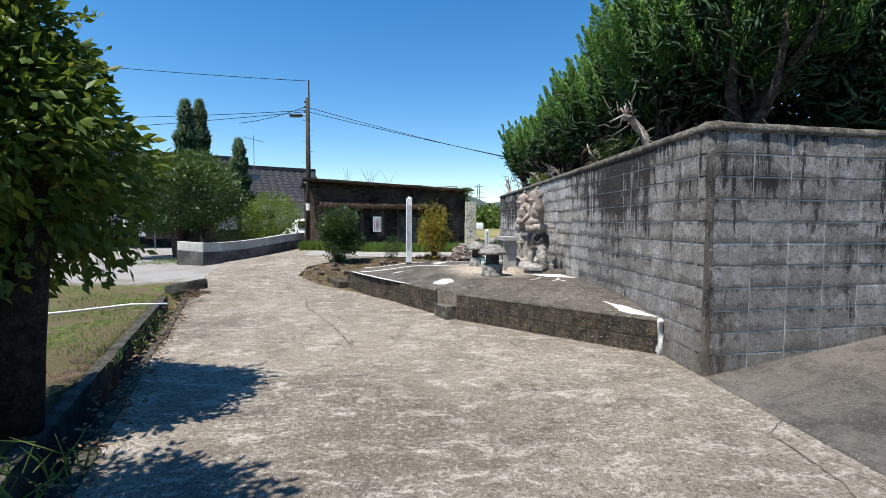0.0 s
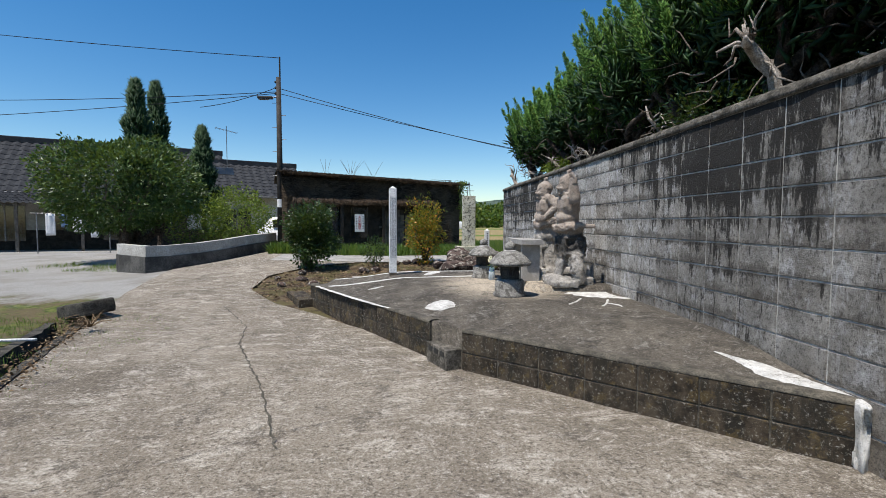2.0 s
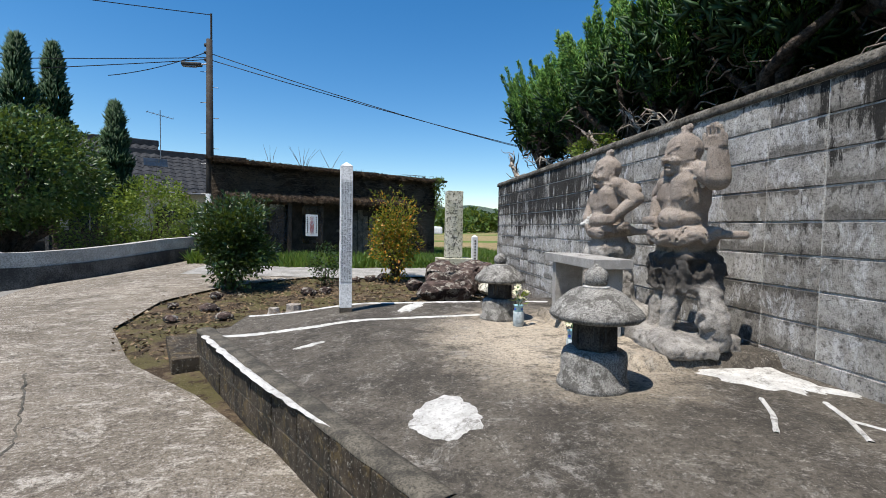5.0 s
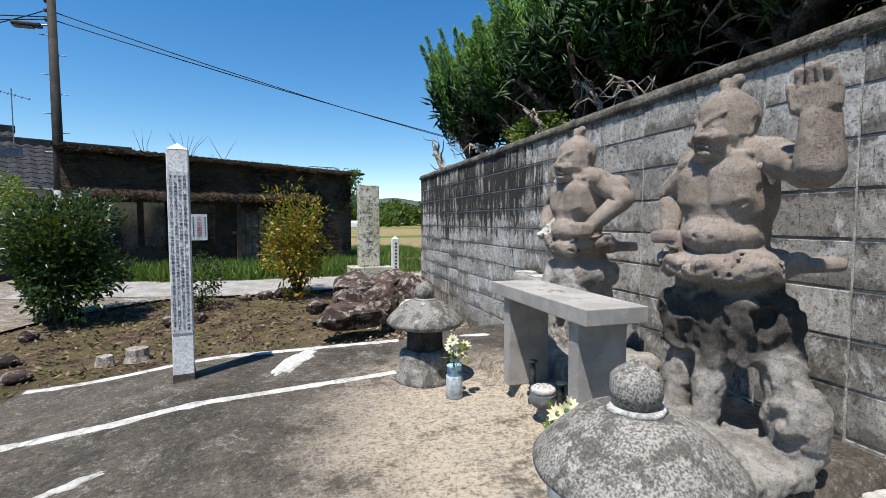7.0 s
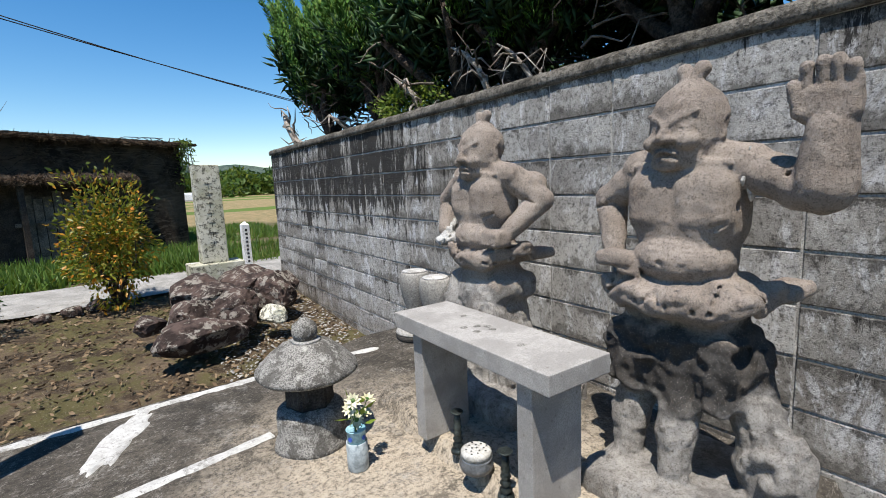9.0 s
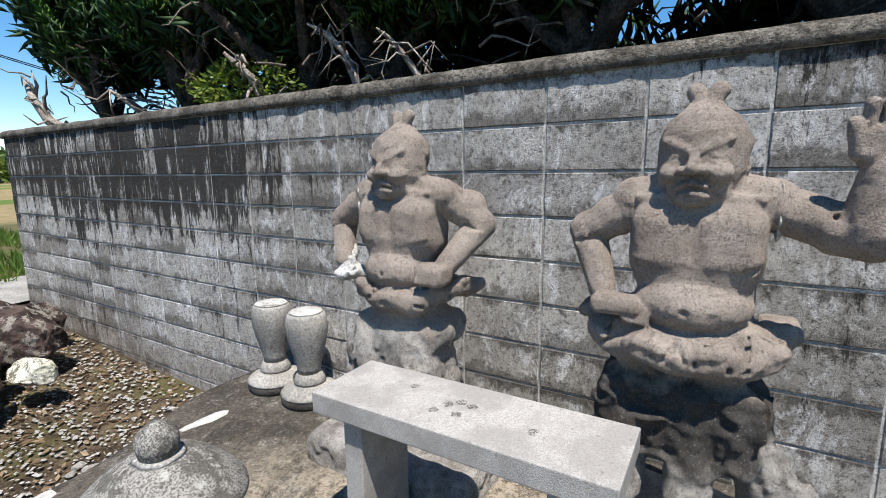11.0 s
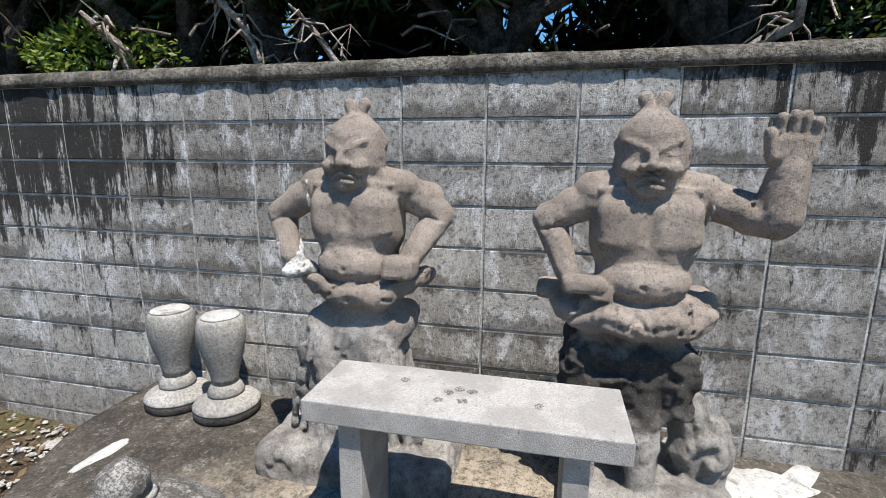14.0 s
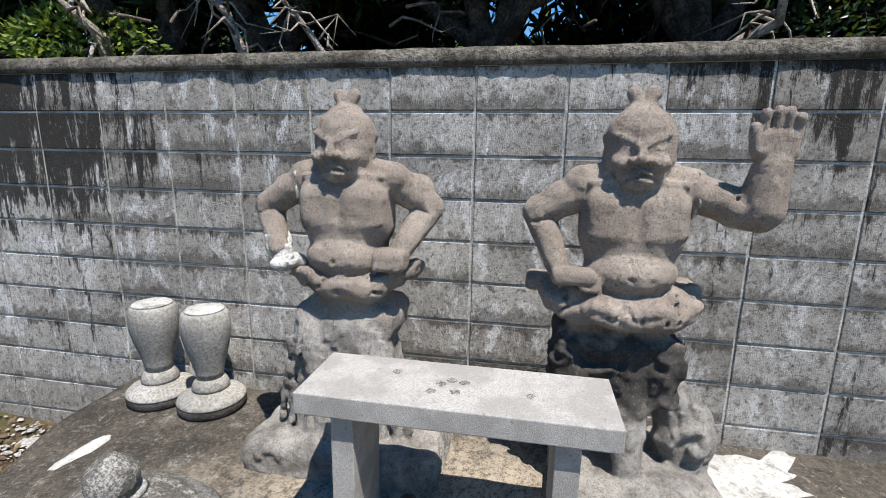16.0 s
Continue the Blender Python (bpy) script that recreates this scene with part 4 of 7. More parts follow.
class Clay:
    """A body of stone: lumps and limbs are added with soft joins, grooves are cut away."""

    def __init__(self, lo, hi, h=0.011):
        self.lo, self.h = np.array(lo, float), h
        n = np.ceil((np.array(hi) - self.lo) / h).astype(int) + 1
        g = np.meshgrid(*[np.arange(k) * h + o for k, o in zip(n, lo)], indexing="ij")
        self.p = np.stack(g, -1)
        self.f = np.full(tuple(n), 9.0)

    def near(self, lo, hi, pad=0.07):
        """Index ranges of the grid round a box, so that each stroke touches its own surroundings alone."""
        a = np.clip(np.floor((np.array(lo) - pad - self.lo) / self.h).astype(int), 0, None)
        b = np.ceil((np.array(hi) + pad - self.lo) / self.h).astype(int) + 1
        return tuple(slice(i, max(i, j)) for i, j in zip(a, b))

    def join(self, at, d, k):
        f = self.f[at]
        e = np.clip(0.5 + 0.5 * (f - d) / k, 0, 1)
        self.f[at] = f * (1 - e) + d * e - k * e * (1 - e)

    def cut(self, at, d, k):
        f = self.f[at]
        e = np.clip(0.5 - 0.5 * (f + d) / k, 0, 1)
        self.f[at] = f * (1 - e) - d * e + k * e * (1 - e)

    def egg(self, c, r):
        c, r = np.array(c, float), np.array(r, float)
        at = self.near(c - r, c + r)
        return at, (np.linalg.norm((self.p[at] - c) / r, axis=-1) - 1) * min(r)

    def limb(self, a, b, ra, rb):
        a, b = np.array(a, float), np.array(b, float)
        m = max(ra, rb)
        at = self.near(np.minimum(a, b) - m, np.maximum(a, b) + m)
        ab = b - a
        t = np.clip(((self.p[at] - a) @ ab) / (ab @ ab), 0, 1)
        return at, np.linalg.norm(self.p[at] - a - t[..., None] * ab, axis=-1) - (ra + (rb - ra) * t)

    def slab(self, c, r, soft=0.03):
        c, r = np.array(c, float), np.array(r, float)
        at = self.near(c - r, c + r)
        q = np.abs(self.p[at] - c) - (r - soft)
        return at, np.linalg.norm(np.maximum(q, 0), axis=-1) + np.minimum(q.max(-1), 0) - soft

    def add(self, *a, k=0.03):
        self.join(*self.egg(*a), k)

    def arm(self, *a, k=0.03):
        self.join(*self.limb(*a), k)

    def block(self, c, r, k=0.03, soft=0.03):
        self.join(*self.slab(c, r, soft), k)

    def groove(self, a, b, r, k=0.012):
        self.cut(*self.limb(a, b, r, r), k)

    def hollow(self, c, r, k=0.02):
        self.cut(*self.egg(c, r), k)

    def rough(self, amount, scale, seed, where=None):
        v = value_noise(self.p, scale, seed) * amount
        self.f = self.f + (v if where is None else v * where)

    def mesh(self, name, mat):
        f, s = self.f, self.f < 0
        n = np.array(f.shape) - 1
        acc, cnt = np.zeros((*n, 3)), np.zeros(tuple(n))
        sl = lambda o, k: slice(o, o + k)
        for ax in range(3):
            for o1 in (0, 1):
                for o2 in (0, 1):
                    o = [0, 0, 0]
                    o[(ax + 1) % 3], o[(ax + 2) % 3] = o1, o2
                    e = list(o)
                    e[ax] = 1
                    a = f[sl(o[0], n[0]), sl(o[1], n[1]), sl(o[2], n[2])]
                    b = f[sl(e[0], n[0]), sl(e[1], n[1]), sl(e[2], n[2])]
                    hit = (a < 0) != (b < 0)
                    t = np.where(hit, a / np.where(hit, a - b, 1), 0)
                    acc[..., ax] += np.where(hit, o[ax] + t, 0)
                    for other in ((ax + 1) % 3, (ax + 2) % 3):
                        acc[..., other] += np.where(hit, o[other], 0)
                    cnt += hit
        live = cnt > 0
        ids = np.full(tuple(n), -1)
        ids[live] = np.arange(live.sum())
        base = np.stack(np.nonzero(live), -1)
        verts = self.lo + (base + acc[live] / cnt[live][:, None]) * self.h
        quads = []
        for ax in range(3):
            b1, b2 = (ax + 1) % 3, (ax + 2) % 3
            i = [slice(1, n[0]), slice(1, n[1]), slice(1, n[2])]
            j = list(i)
            i[ax], j[ax] = slice(0, n[ax]), slice(1, n[ax] + 1)
            sa, sb = s[tuple(i)], s[tuple(j)]
            at = np.stack(np.nonzero(sa != sb), -1)
            flip = sa[sa != sb]
            off = np.ones(3, int)
            off[ax] = 0
            cell = at + off
            d1, d2 = np.eye(3, dtype=int)[b1], np.eye(3, dtype=int)[b2]
            q = np.stack([ids[tuple((cell - u).T)] for u in (0 * d1, d1, d1 + d2, d2)], -1)
            q[~flip] = q[~flip][:, ::-1]
            quads.append(q)
        quads = np.concatenate(quads)
        quads = quads[(quads >= 0).all(1)]
        me = bpy.data.meshes.new(name)
        me.vertices.add(len(verts))
        me.vertices.foreach_set("co", verts.astype(np.float32).ravel())
        me.loops.add(len(quads) * 4)
        me.loops.foreach_set("vertex_index", quads.astype(np.int32).ravel())
        me.polygons.add(len(quads))
        me.polygons.foreach_set("loop_start", (np.arange(len(quads)) * 4).astype(np.int32))
        me.materials.append(mat)
        me.update(calc_edges=True)
        me.validate()
        me.shade_smooth()
        return me


def carve_head(c, x, y, z, turn):
    """A glaring guardian's head, face towards -x, turned by 'turn'; z is the chin's height."""
    def q(fx, sy, uz):
        return (x - fx * math.cos(turn) + sy * math.sin(turn), y + sy * math.cos(turn) + fx * math.sin(turn), z + uz)
    c.add(q(-0.012, 0, 0.160), (0.116, 0.113, 0.106), k=0.03)
    c.add(q(0.010, 0, 0.095), (0.092, 0.106, 0.092), k=0.03)
    c.block(q(0.036, 0, 0.045), (0.060, 0.070, 0.050), k=0.02, soft=0.045)                       # jaw
    c.add(q(0.088, 0, 0.008), (0.022, 0.040, 0.020), k=0.010)                                  # chin
    c.hollow(q(0.128, 0, 0.124), (0.018, 0.076, 0.011), k=0.008)                                # under the brow
    for s in (-1, 1):
        c.add(q(0.080, s * 0.058, 0.080), (0.032, 0.034, 0.028), k=0.008)                      # cheek
        c.add(q(0.084, s * 0.043, 0.118), (0.017, 0.024, 0.012), k=0.003)                      # eye
        c.groove(q(0.108, s * 0.020, 0.111), q(0.094, s * 0.070, 0.122), 0.0055, k=0.003)
        c.arm(q(0.104, s * 0.012, 0.136), q(0.074, s * 0.080, 0.168), 0.0105, 0.009, k=0.006)     # brow
        c.groove(q(0.114, s * 0.010, 0.160), q(0.080, s * 0.074, 0.194), 0.0055, k=0.006)
        c.arm(q(-0.03, s * 0.106, 0.165), q(-0.015, s * 0.104, 0.088), 0.016, 0.014, k=0.006)      # ear
        c.hollow(q(-0.024, s * 0.122, 0.128), (0.012, 0.011, 0.026), k=0.004)
        c.groove(q(0.128, s * 0.032, 0.084), q(0.110, s * 0.064, 0.026), 0.008, k=0.004)         # laugh line
        c.add(q(0.114, s * 0.025, 0.088), (0.015, 0.016, 0.013), k=0.003)                      # nostril
        c.arm(q(0.112, 0, 0.054), q(0.098, s * 0.042, 0.040), 0.009, 0.007, k=0.004)             # upper lip
        c.groove(q(0.122, 0, 0.040), q(0.106, s * 0.046, 0.027), 0.006, k=0.003)                # mouth
        c.arm(q(0.108, 0, 0.026), q(0.098, s * 0.036, 0.018), 0.010, 0.009, k=0.004)             # lower lip
    c.groove(q(0.124, 0, 0.142), q(0.112, 0, 0.190), 0.006, k=0.004)
    c.arm(q(0.100, 0, 0.136), q(0.126, 0, 0.092), 0.011, 0.017, k=0.006)                         # nose
    c.add(q(-0.02, 0, 0.256), (0.046, 0.054, 0.022), k=0.008)                                    # hair bun
    for s in (-1, 1):
        c.arm(q(-0.02, s * 0.010, 0.262), q(-0.026, s * 0.030, 0.306), 0.021, 0.025, k=0.006)
        c.groove(q(0.012, s * 0.022, 0.262), q(0.000, s * 0.030, 0.318), 0.004, k=0.003)


def carve_torso(c, x, y):
    """Bare chest and belly, from the belt (1.33) to the shoulders (1.74)."""
    c.block((x, y, 1.60), (0.108, 0.176, 0.145), k=0.03, soft=0.085)
    c.block((x, y, 1.46), (0.108, 0.148, 0.130), k=0.03, soft=0.085)
    c.add((x - 0.042, y, 1.418), (0.116, 0.158, 0.090), k=0.006)                                 # belly
    for s in (-1, 1):
        c.block((x - 0.072, y + s * 0.082, 1.604), (0.050, 0.086, 0.092), k=0.020, soft=0.048)   # chest plate
        c.arm((x + 0.005, y + s * 0.04, 1.758), (x, y + s * 0.18, 1.720), 0.046, 0.060, k=0.02)   # neck to shoulder
        c.groove((x - 0.134, y, 1.516), (x - 0.126, y + s * 0.09, 1.508), 0.010, k=0.004)
        c.groove((x - 0.126, y + s * 0.09, 1.508), (x - 0.096, y + s * 0.168, 1.545), 0.010, k=0.004)
        c.groove((x - 0.164, y, 1.352), (x - 0.11, y + s * 0.14, 1.376), 0.012, k=0.005)
        c.groove((x - 0.152, y, 1.462), (x - 0.10, y + s * 0.145, 1.468), 0.004, k=0.004)
        c.groove((x - 0.075, y + s * 0.182, 1.575), (x - 0.085, y + s * 0.170, 1.725), 0.008, k=0.006)
        c.arm((x - 0.086, y + s * 0.020, 1.735), (x - 0.066, y + s * 0.150, 1.724), 0.010, 0.010, k=0.016)  # collar bone
        for i in range(4):
            c.groove((x - 0.134, y + s * (0.03 + 0.01 * i), 1.665 - 0.034 * i), (x - 0.122, y + s * 0.14, 1.682 - 0.036 * i), 0.0035, k=0.003)
    c.arm((x, y, 1.70), (x - 0.01, y, 1.78), 0.080, 0.074, k=0.02)
    c.groove((x - 0.132, y, 1.70), (x - 0.134, y, 1.530), 0.010, k=0.004)
    c.hollow((x - 0.160, y + 0.01, 1.415), (0.014, 0.012, 0.010), k=0.004)


def carve_skirt(c, x, y, w, z0, z1, seed):
    """A broad wavy brim of cloth rolled over a belt, its hem dropping into a flap in the middle."""
    rng = random.Random(seed)
    zm = (z0 + z1) / 2
    c.block((x, y, zm + 0.005), (0.135, w * 0.76, (z1 - z0) / 2), k=0.02, soft=0.045)
    n = 30
    ring = []
    for i in range(n + 1):
        a = math.pi * (-0.08 + 1.16 * i / n)
        wave = math.sin(9.0 * a + seed)
        out = 1 + 0.05 * wave
        lift = 0.016 * wave + 0.014 * math.sin(3.1 * a + seed)
        ring.append((x - 0.195 * out * math.sin(a), y + w * out * math.cos(a), z0 + 0.045 + lift + 0.035 * abs(math.cos(a)) ** 1.5))
    for p, r in zip(ring, ring[1:]):
        inner = (x + (p[0] - x) * 0.66, y + (p[1] - y) * 0.72, z1 - 0.030)
        c.arm(inner, p, 0.022, 0.015, k=0.016)
        c.arm(p, r, 0.016, 0.016, k=0.010)
        drop = rng.uniform(0.020, 0.042)
        c.arm((p[0] + 0.006, p[1], p[2] - drop), (r[0] + 0.006, r[1], r[2] - drop), 0.012, 0.012, k=0.020)
    c.add((x - 0.148, y - 0.03, z0 + 0.035), (0.046, 0.150, 0.050), k=0.030)                      # flap
    for i in range(12):
        a = math.pi * (0.06 + 0.88 * i / 11) + rng.uniform(-0.06, 0.06)
        t = a + rng.choice((-1, 1)) * rng.uniform(0.10, 0.30)
        c.groove((x - 0.165 * math.sin(a), y + w * 0.84 * math.cos(a), z1 - 0.012), (x - 0.222 * math.sin(t), y + w * 1.10 * math.cos(t), z0 + 0.02), 0.0075, k=0.006)


def jagged(c, amount, scale, seed, where):
    """Broken rock: sharp ridges where the noise folds."""
    v = 0.5 - np.abs(value_noise(c.p, scale, seed)) * 1.6 - 0.5 * np.abs(value_noise(c.p, scale * 2.1, seed + 1))
    c.f = c.f - v * amount * where


def build_statue_open():
    """The mouth-shut guardian with its palm raised."""
    x, y = -0.45, 4.18
    c = Clay((-0.86, 3.62, 0.50), (-0.12, 4.66, 2.08), 0.0068)
    # rocky foot, legs and the curling cloth end
    c.block((-0.47, 4.16, 0.600), (0.27, 0.25, 0.070), k=0.03, soft=0.025)
    c.block((-0.60, 4.02, 0.60), (0.17, 0.22, 0.045), k=0.03, soft=0.03)
    c.arm((-0.54, 4.34, 0.62), (-0.50, 4.35, 0.80), 0.046, 0.062, k=0.02)
    c.arm((-0.50, 4.35, 0.80), (-0.45, 4.32, 1.04), 0.064, 0.080, k=0.02)
    c.arm((-0.60, 4.13, 0.62), (-0.545, 4.15, 0.82), 0.044, 0.060, k=0.02)
    c.arm((-0.545, 4.15, 0.82), (-0.49, 4.15, 1.04), 0.060, 0.085, k=0.02)
    c.add((-0.67, 4.11, 0.655), (0.10, 0.056, 0.036), k=0.02)
    c.add((-0.61, 4.36, 0.645), (0.10, 0.056, 0.036), k=0.02)
    c.arm((-0.38, 4.03, 1.10), (-0.40, 3.96, 0.88), 0.085, 0.070, k=0.04)
    c.arm((-0.40, 3.96, 0.88), (-0.40, 3.90, 0.66), 0.060, 0.085, k=0.03)
    c.add((-0.415, 3.90, 0.76), (0.072, 0.110, 0.150), k=0.02)
    for i in range(9):                                                                          # the curl
        a, b = i * 0.62, (i + 1) * 0.62
        ra, rb = 0.075 - 0.007 * i, 0.068 - 0.007 * i
        c.arm((-0.475, 3.89 + ra * math.cos(a), 0.76 + ra * 1.15 * math.sin(a)), (-0.475 - 0.003 * i, 3.89 + rb * math.cos(b), 0.76 + rb * 1.15 * math.sin(b)), 0.017, 0.017, k=0.008)
    c.groove((-0.475, 4.00, 1.02), (-0.485, 3.95, 0.84), 0.012, k=0.012)
    c.groove((-0.455, 3.95, 1.00), (-0.460, 3.89, 0.86), 0.010, k=0.012)
    c.block((-0.42, 4.20, 1.06), (0.150, 0.215, 0.125), k=0.03, soft=0.03)
    c.block((-0.42, 4.20, 1.22), (0.115, 0.175, 0.06), k=0.02, soft=0.03)
    low = np.clip((1.19 - c.p[..., 2]) / 0.05, 0, 1)
    mid = np.clip((c.p[..., 2] - 0.90) / 0.06, 0, 1) * low
    c.rough(0.007, 12, 1, low)
    jagged(c, 0.030, 10, 2, mid)
    c.rough(0.012, 30, 4, mid)
    c.rough(0.007, 36, 3, low)
    # waist cloth, body, arms and head
    carve_skirt(c, x + 0.02, y + 0.02, 0.265, 1.242, 1.362, 3)
    for yy in (3.94, 4.48):
        c.block((-0.29, yy, 1.315), (0.09, 0.055, 0.026), k=0.03, soft=0.02)
    carve_torso(c, x, y)
    c.arm((x + 0.01, y + 0.17, 1.695), (-0.43, 4.49, 1.615), 0.070, 0.056, k=0.008)
    c.add((-0.43, 4.405, 1.665), (0.072, 0.078, 0.066), k=0.005)
    c.arm((-0.42, 4.50, 1.61), (-0.50, 4.43, 1.435), 0.060, 0.042, k=0.004)
    c.groove((-0.480, 4.53, 1.575), (-0.480, 4.44, 1.60), 0.008, k=0.004)
    c.groove((-0.500, 4.44, 1.72), (-0.500, 4.47, 1.62), 0.006, k=0.004)
    c.block((-0.55, 4.375, 1.405), (0.052, 0.072, 0.028), k=0.006, soft=0.02)
    for i in range(4):
        c.arm((-0.565 - 0.008 * i, 4.345, 1.415 - 0.014 * i), (-0.575, 4.285, 1.400 - 0.014 * i), 0.012, 0.010, k=0.003)
    c.arm((x + 0.01, y - 0.17, 1.705), (-0.48, 3.86, 1.655), 0.066, 0.062, k=0.008)
    c.arm((-0.48, 3.86, 1.645), (-0.51, 3.800, 1.645), 0.062, 0.068, k=0.010)
    c.arm((-0.51, 3.800, 1.655), (-0.525, 3.790, 1.795), 0.072, 0.055, k=0.004)
    c.groove((-0.41, 3.905, 1.59), (-0.545, 3.872, 1.70), 0.008, k=0.004)
    c.groove((-0.560, 3.97, 1.665), (-0.555, 3.90, 1.69), 0.007, k=0.004)
    c.block((-0.532, 3.795, 1.858), (0.032, 0.066, 0.052), k=0.006, soft=0.026)
    for i in range(4):
        yy, top = 3.745 + 0.0315 * i, (1.938, 1.956, 1.958, 1.950)[i]
        c.arm((-0.540, yy, 1.890), (-0.556, yy, top), 0.0170, 0.0155, k=0.002)
        for zz in (1.908, 1.932):
            c.groove((-0.574, yy - 0.017, zz), (-0.574, yy + 0.017, zz), 0.0042, k=0.002)
    c.arm((-0.545, 3.852, 1.838), (-0.556, 3.868, 1.908), 0.021, 0.016, k=0.004)
    c.groove((-0.567, 3.74, 1.860), (-0.567, 3.825, 1.880), 0.005, k=0.003)
    c.groove((-0.567, 3.838, 1.825), (-0.567, 3.828, 1.888), 0.006, k=0.003)
    carve_head(c, x - 0.03, y, 1.715, 0.12)
    c.rough(0.0020, 42, 5)
    c.rough(0.0016, 95, 6)
    solo("guardian_statue", c.mesh("guardian_statue", M["statue"]), None, "weathered brown carved tuff figure, fierce, one palm raised", "statue", group="pair of guardian statues")


def build_statue_akimbo():
    """The guardian with both fists on its hips."""
    x, y = -0.45, 5.23
    c = Clay((-0.80, 4.76, 0.50), (-0.12, 5.74, 2.06), 0.0068)
    c.block((-0.42, 5.22, 0.60), (0.30, 0.40, 0.10), k=0.05, soft=0.06)
    c.arm((-0.42, 5.23, 0.66), (-0.43, 5.23, 1.20), 0.235, 0.165, k=0.05)
    c.block((-0.42, 5.23, 1.16), (0.150, 0.205, 0.070), k=0.03, soft=0.05)
    for yy, d in ((5.12, -1), (5.35, 1)):
        c.add((-0.55, yy, 1.02), (0.085, 0.095, 0.14), k=0.03)
        for i in range(4):                                                                      # hanging folds
            c.arm((-0.585, yy + d * (0.02 + 0.022 * i), 1.14 - 0.02 * i), (-0.60 + 0.018 * i, yy + d * (0.01 + 0.05 * i), 0.72), 0.012, 0.020, k=0.016)
            c.groove((-0.606, yy + d * (0.031 + 0.022 * i), 1.13 - 0.02 * i), (-0.63 + 0.018 * i, yy + d * (0.035 + 0.05 * i), 0.72), 0.010, k=0.012)
    for i in range(5):                                                                          # rounded drape across the thighs
        a, b = math.pi * (1.0 + 0.2 * i), math.pi * (1.2 + 0.2 * i)
        c.arm((-0.615, 5.23 + 0.10 * math.cos(a), 0.98 + 0.13 * math.sin(a)), (-0.615, 5.23 + 0.10 * math.cos(b), 0.98 + 0.13 * math.sin(b)), 0.022, 0.022, k=0.015)
    c.hollow((-0.655, 5.24, 1.02), (0.05, 0.055, 0.08), k=0.02)
    low = np.clip((1.22 - c.p[..., 2]) / 0.05, 0, 1)
    c.rough(0.009, 13, 7, low)
    c.rough(0.007, 36, 8, low)
    carve_skirt(c, x + 0.03, y - 0.01, 0.240, 1.280, 1.375, 5)
    for yy in (5.03, 5.46):
        c.block((-0.29, yy, 1.325), (0.09, 0.055, 0.026), k=0.03, soft=0.02)
    carve_torso(c, x, y)
    # arms akimbo
    c.arm((x + 0.01, y + 0.18, 1.700), (-0.43, 5.585, 1.60), 0.068, 0.054, k=0.008)
    c.add((-0.42, 5.485, 1.665), (0.072, 0.078, 0.064), k=0.005)
    c.arm((-0.42, 5.59, 1.595), (-0.52, 5.50, 1.44), 0.058, 0.042, k=0.004)
    c.arm((x + 0.03, y - 0.18, 1.700), (-0.37, 4.930, 1.61), 0.070, 0.056, k=0.008)
    c.add((-0.37, 4.985, 1.672), (0.074, 0.078, 0.064), k=0.005)
    c.arm((-0.36, 4.93, 1.60), (-0.50, 5.005, 1.455), 0.060, 0.044, k=0.004)
    c.groove((-0.435, 4.88, 1.575), (-0.430, 4.97, 1.605), 0.008, k=0.004)
    c.groove((-0.445, 4.95, 1.73), (-0.440, 4.92, 1.63), 0.006, k=0.004)
    c.groove((-0.490, 5.61, 1.565), (-0.485, 5.53, 1.595), 0.008, k=0.004)
    c.block((-0.56, 5.03, 1.425), (0.052, 0.062, 0.042), k=0.005, soft=0.025)
    for i in range(4):
        c.arm((-0.585, 4.990 + 0.026 * i, 1.447), (-0.605, 5.000 + 0.026 * i, 1.400), 0.014, 0.012, k=0.003)
    carve_head(c, x - 0.03, y, 1.715, 0.10)
    c.rough(0.0020, 42, 11)
    c.rough(0.0016, 95, 12)
    st = solo("guardian_statue", c.mesh("guardian_statue", M["statue"]), None, "weathered brown carved tuff figure, fierce, fists on hips", "statue", group="pair of guardian statues")
    # plaster where a hand was mended
    p = Clay((-0.66, 5.36, 1.28), (-0.40, 5.58, 1.52), 0.008)
    p.block((-0.535, 5.455, 1.385), (0.050, 0.050, 0.020), soft=0.008)
    p.arm((-0.535, 5.47, 1.39), (-0.495, 5.52, 1.46), 0.036, 0.050, k=0.02)
    p.groove((-0.60, 5.41, 1.395), (-0.60, 5.49, 1.43), 0.008)
    p.rough(0.014, 26, 4)
    p.rough(0.008, 60, 6)
    solo("plaster_repair", p.mesh("plaster_repair", M["patch"]), None, "white plaster lump mending the statue's broken hand", "repair")
    j = Clay((-0.56, 5.36, 1.60), (-0.34, 5.50, 1.80), 0.008)
    j.add((-0.445, 5.425, 1.690), (0.070, 0.010, 0.067))
    j.rough(0.004, 30, 9)
    solo("plaster_joint", j.mesh("plaster_joint", M["patch"]), None, "white plaster seam at the statue's shoulder", "repair")
    k = Clay((-0.56, 3.94, 1.60), (-0.34, 4.06, 1.80), 0.008)
    k.add((-0.455, 3.985, 1.692), (0.070, 0.008, 0.068))
    k.rough(0.004, 30, 3)
    solo("plaster_joint", k.mesh("plaster_joint", M["patch"]), None, "white plaster seam at the statue's raised arm", "repair")


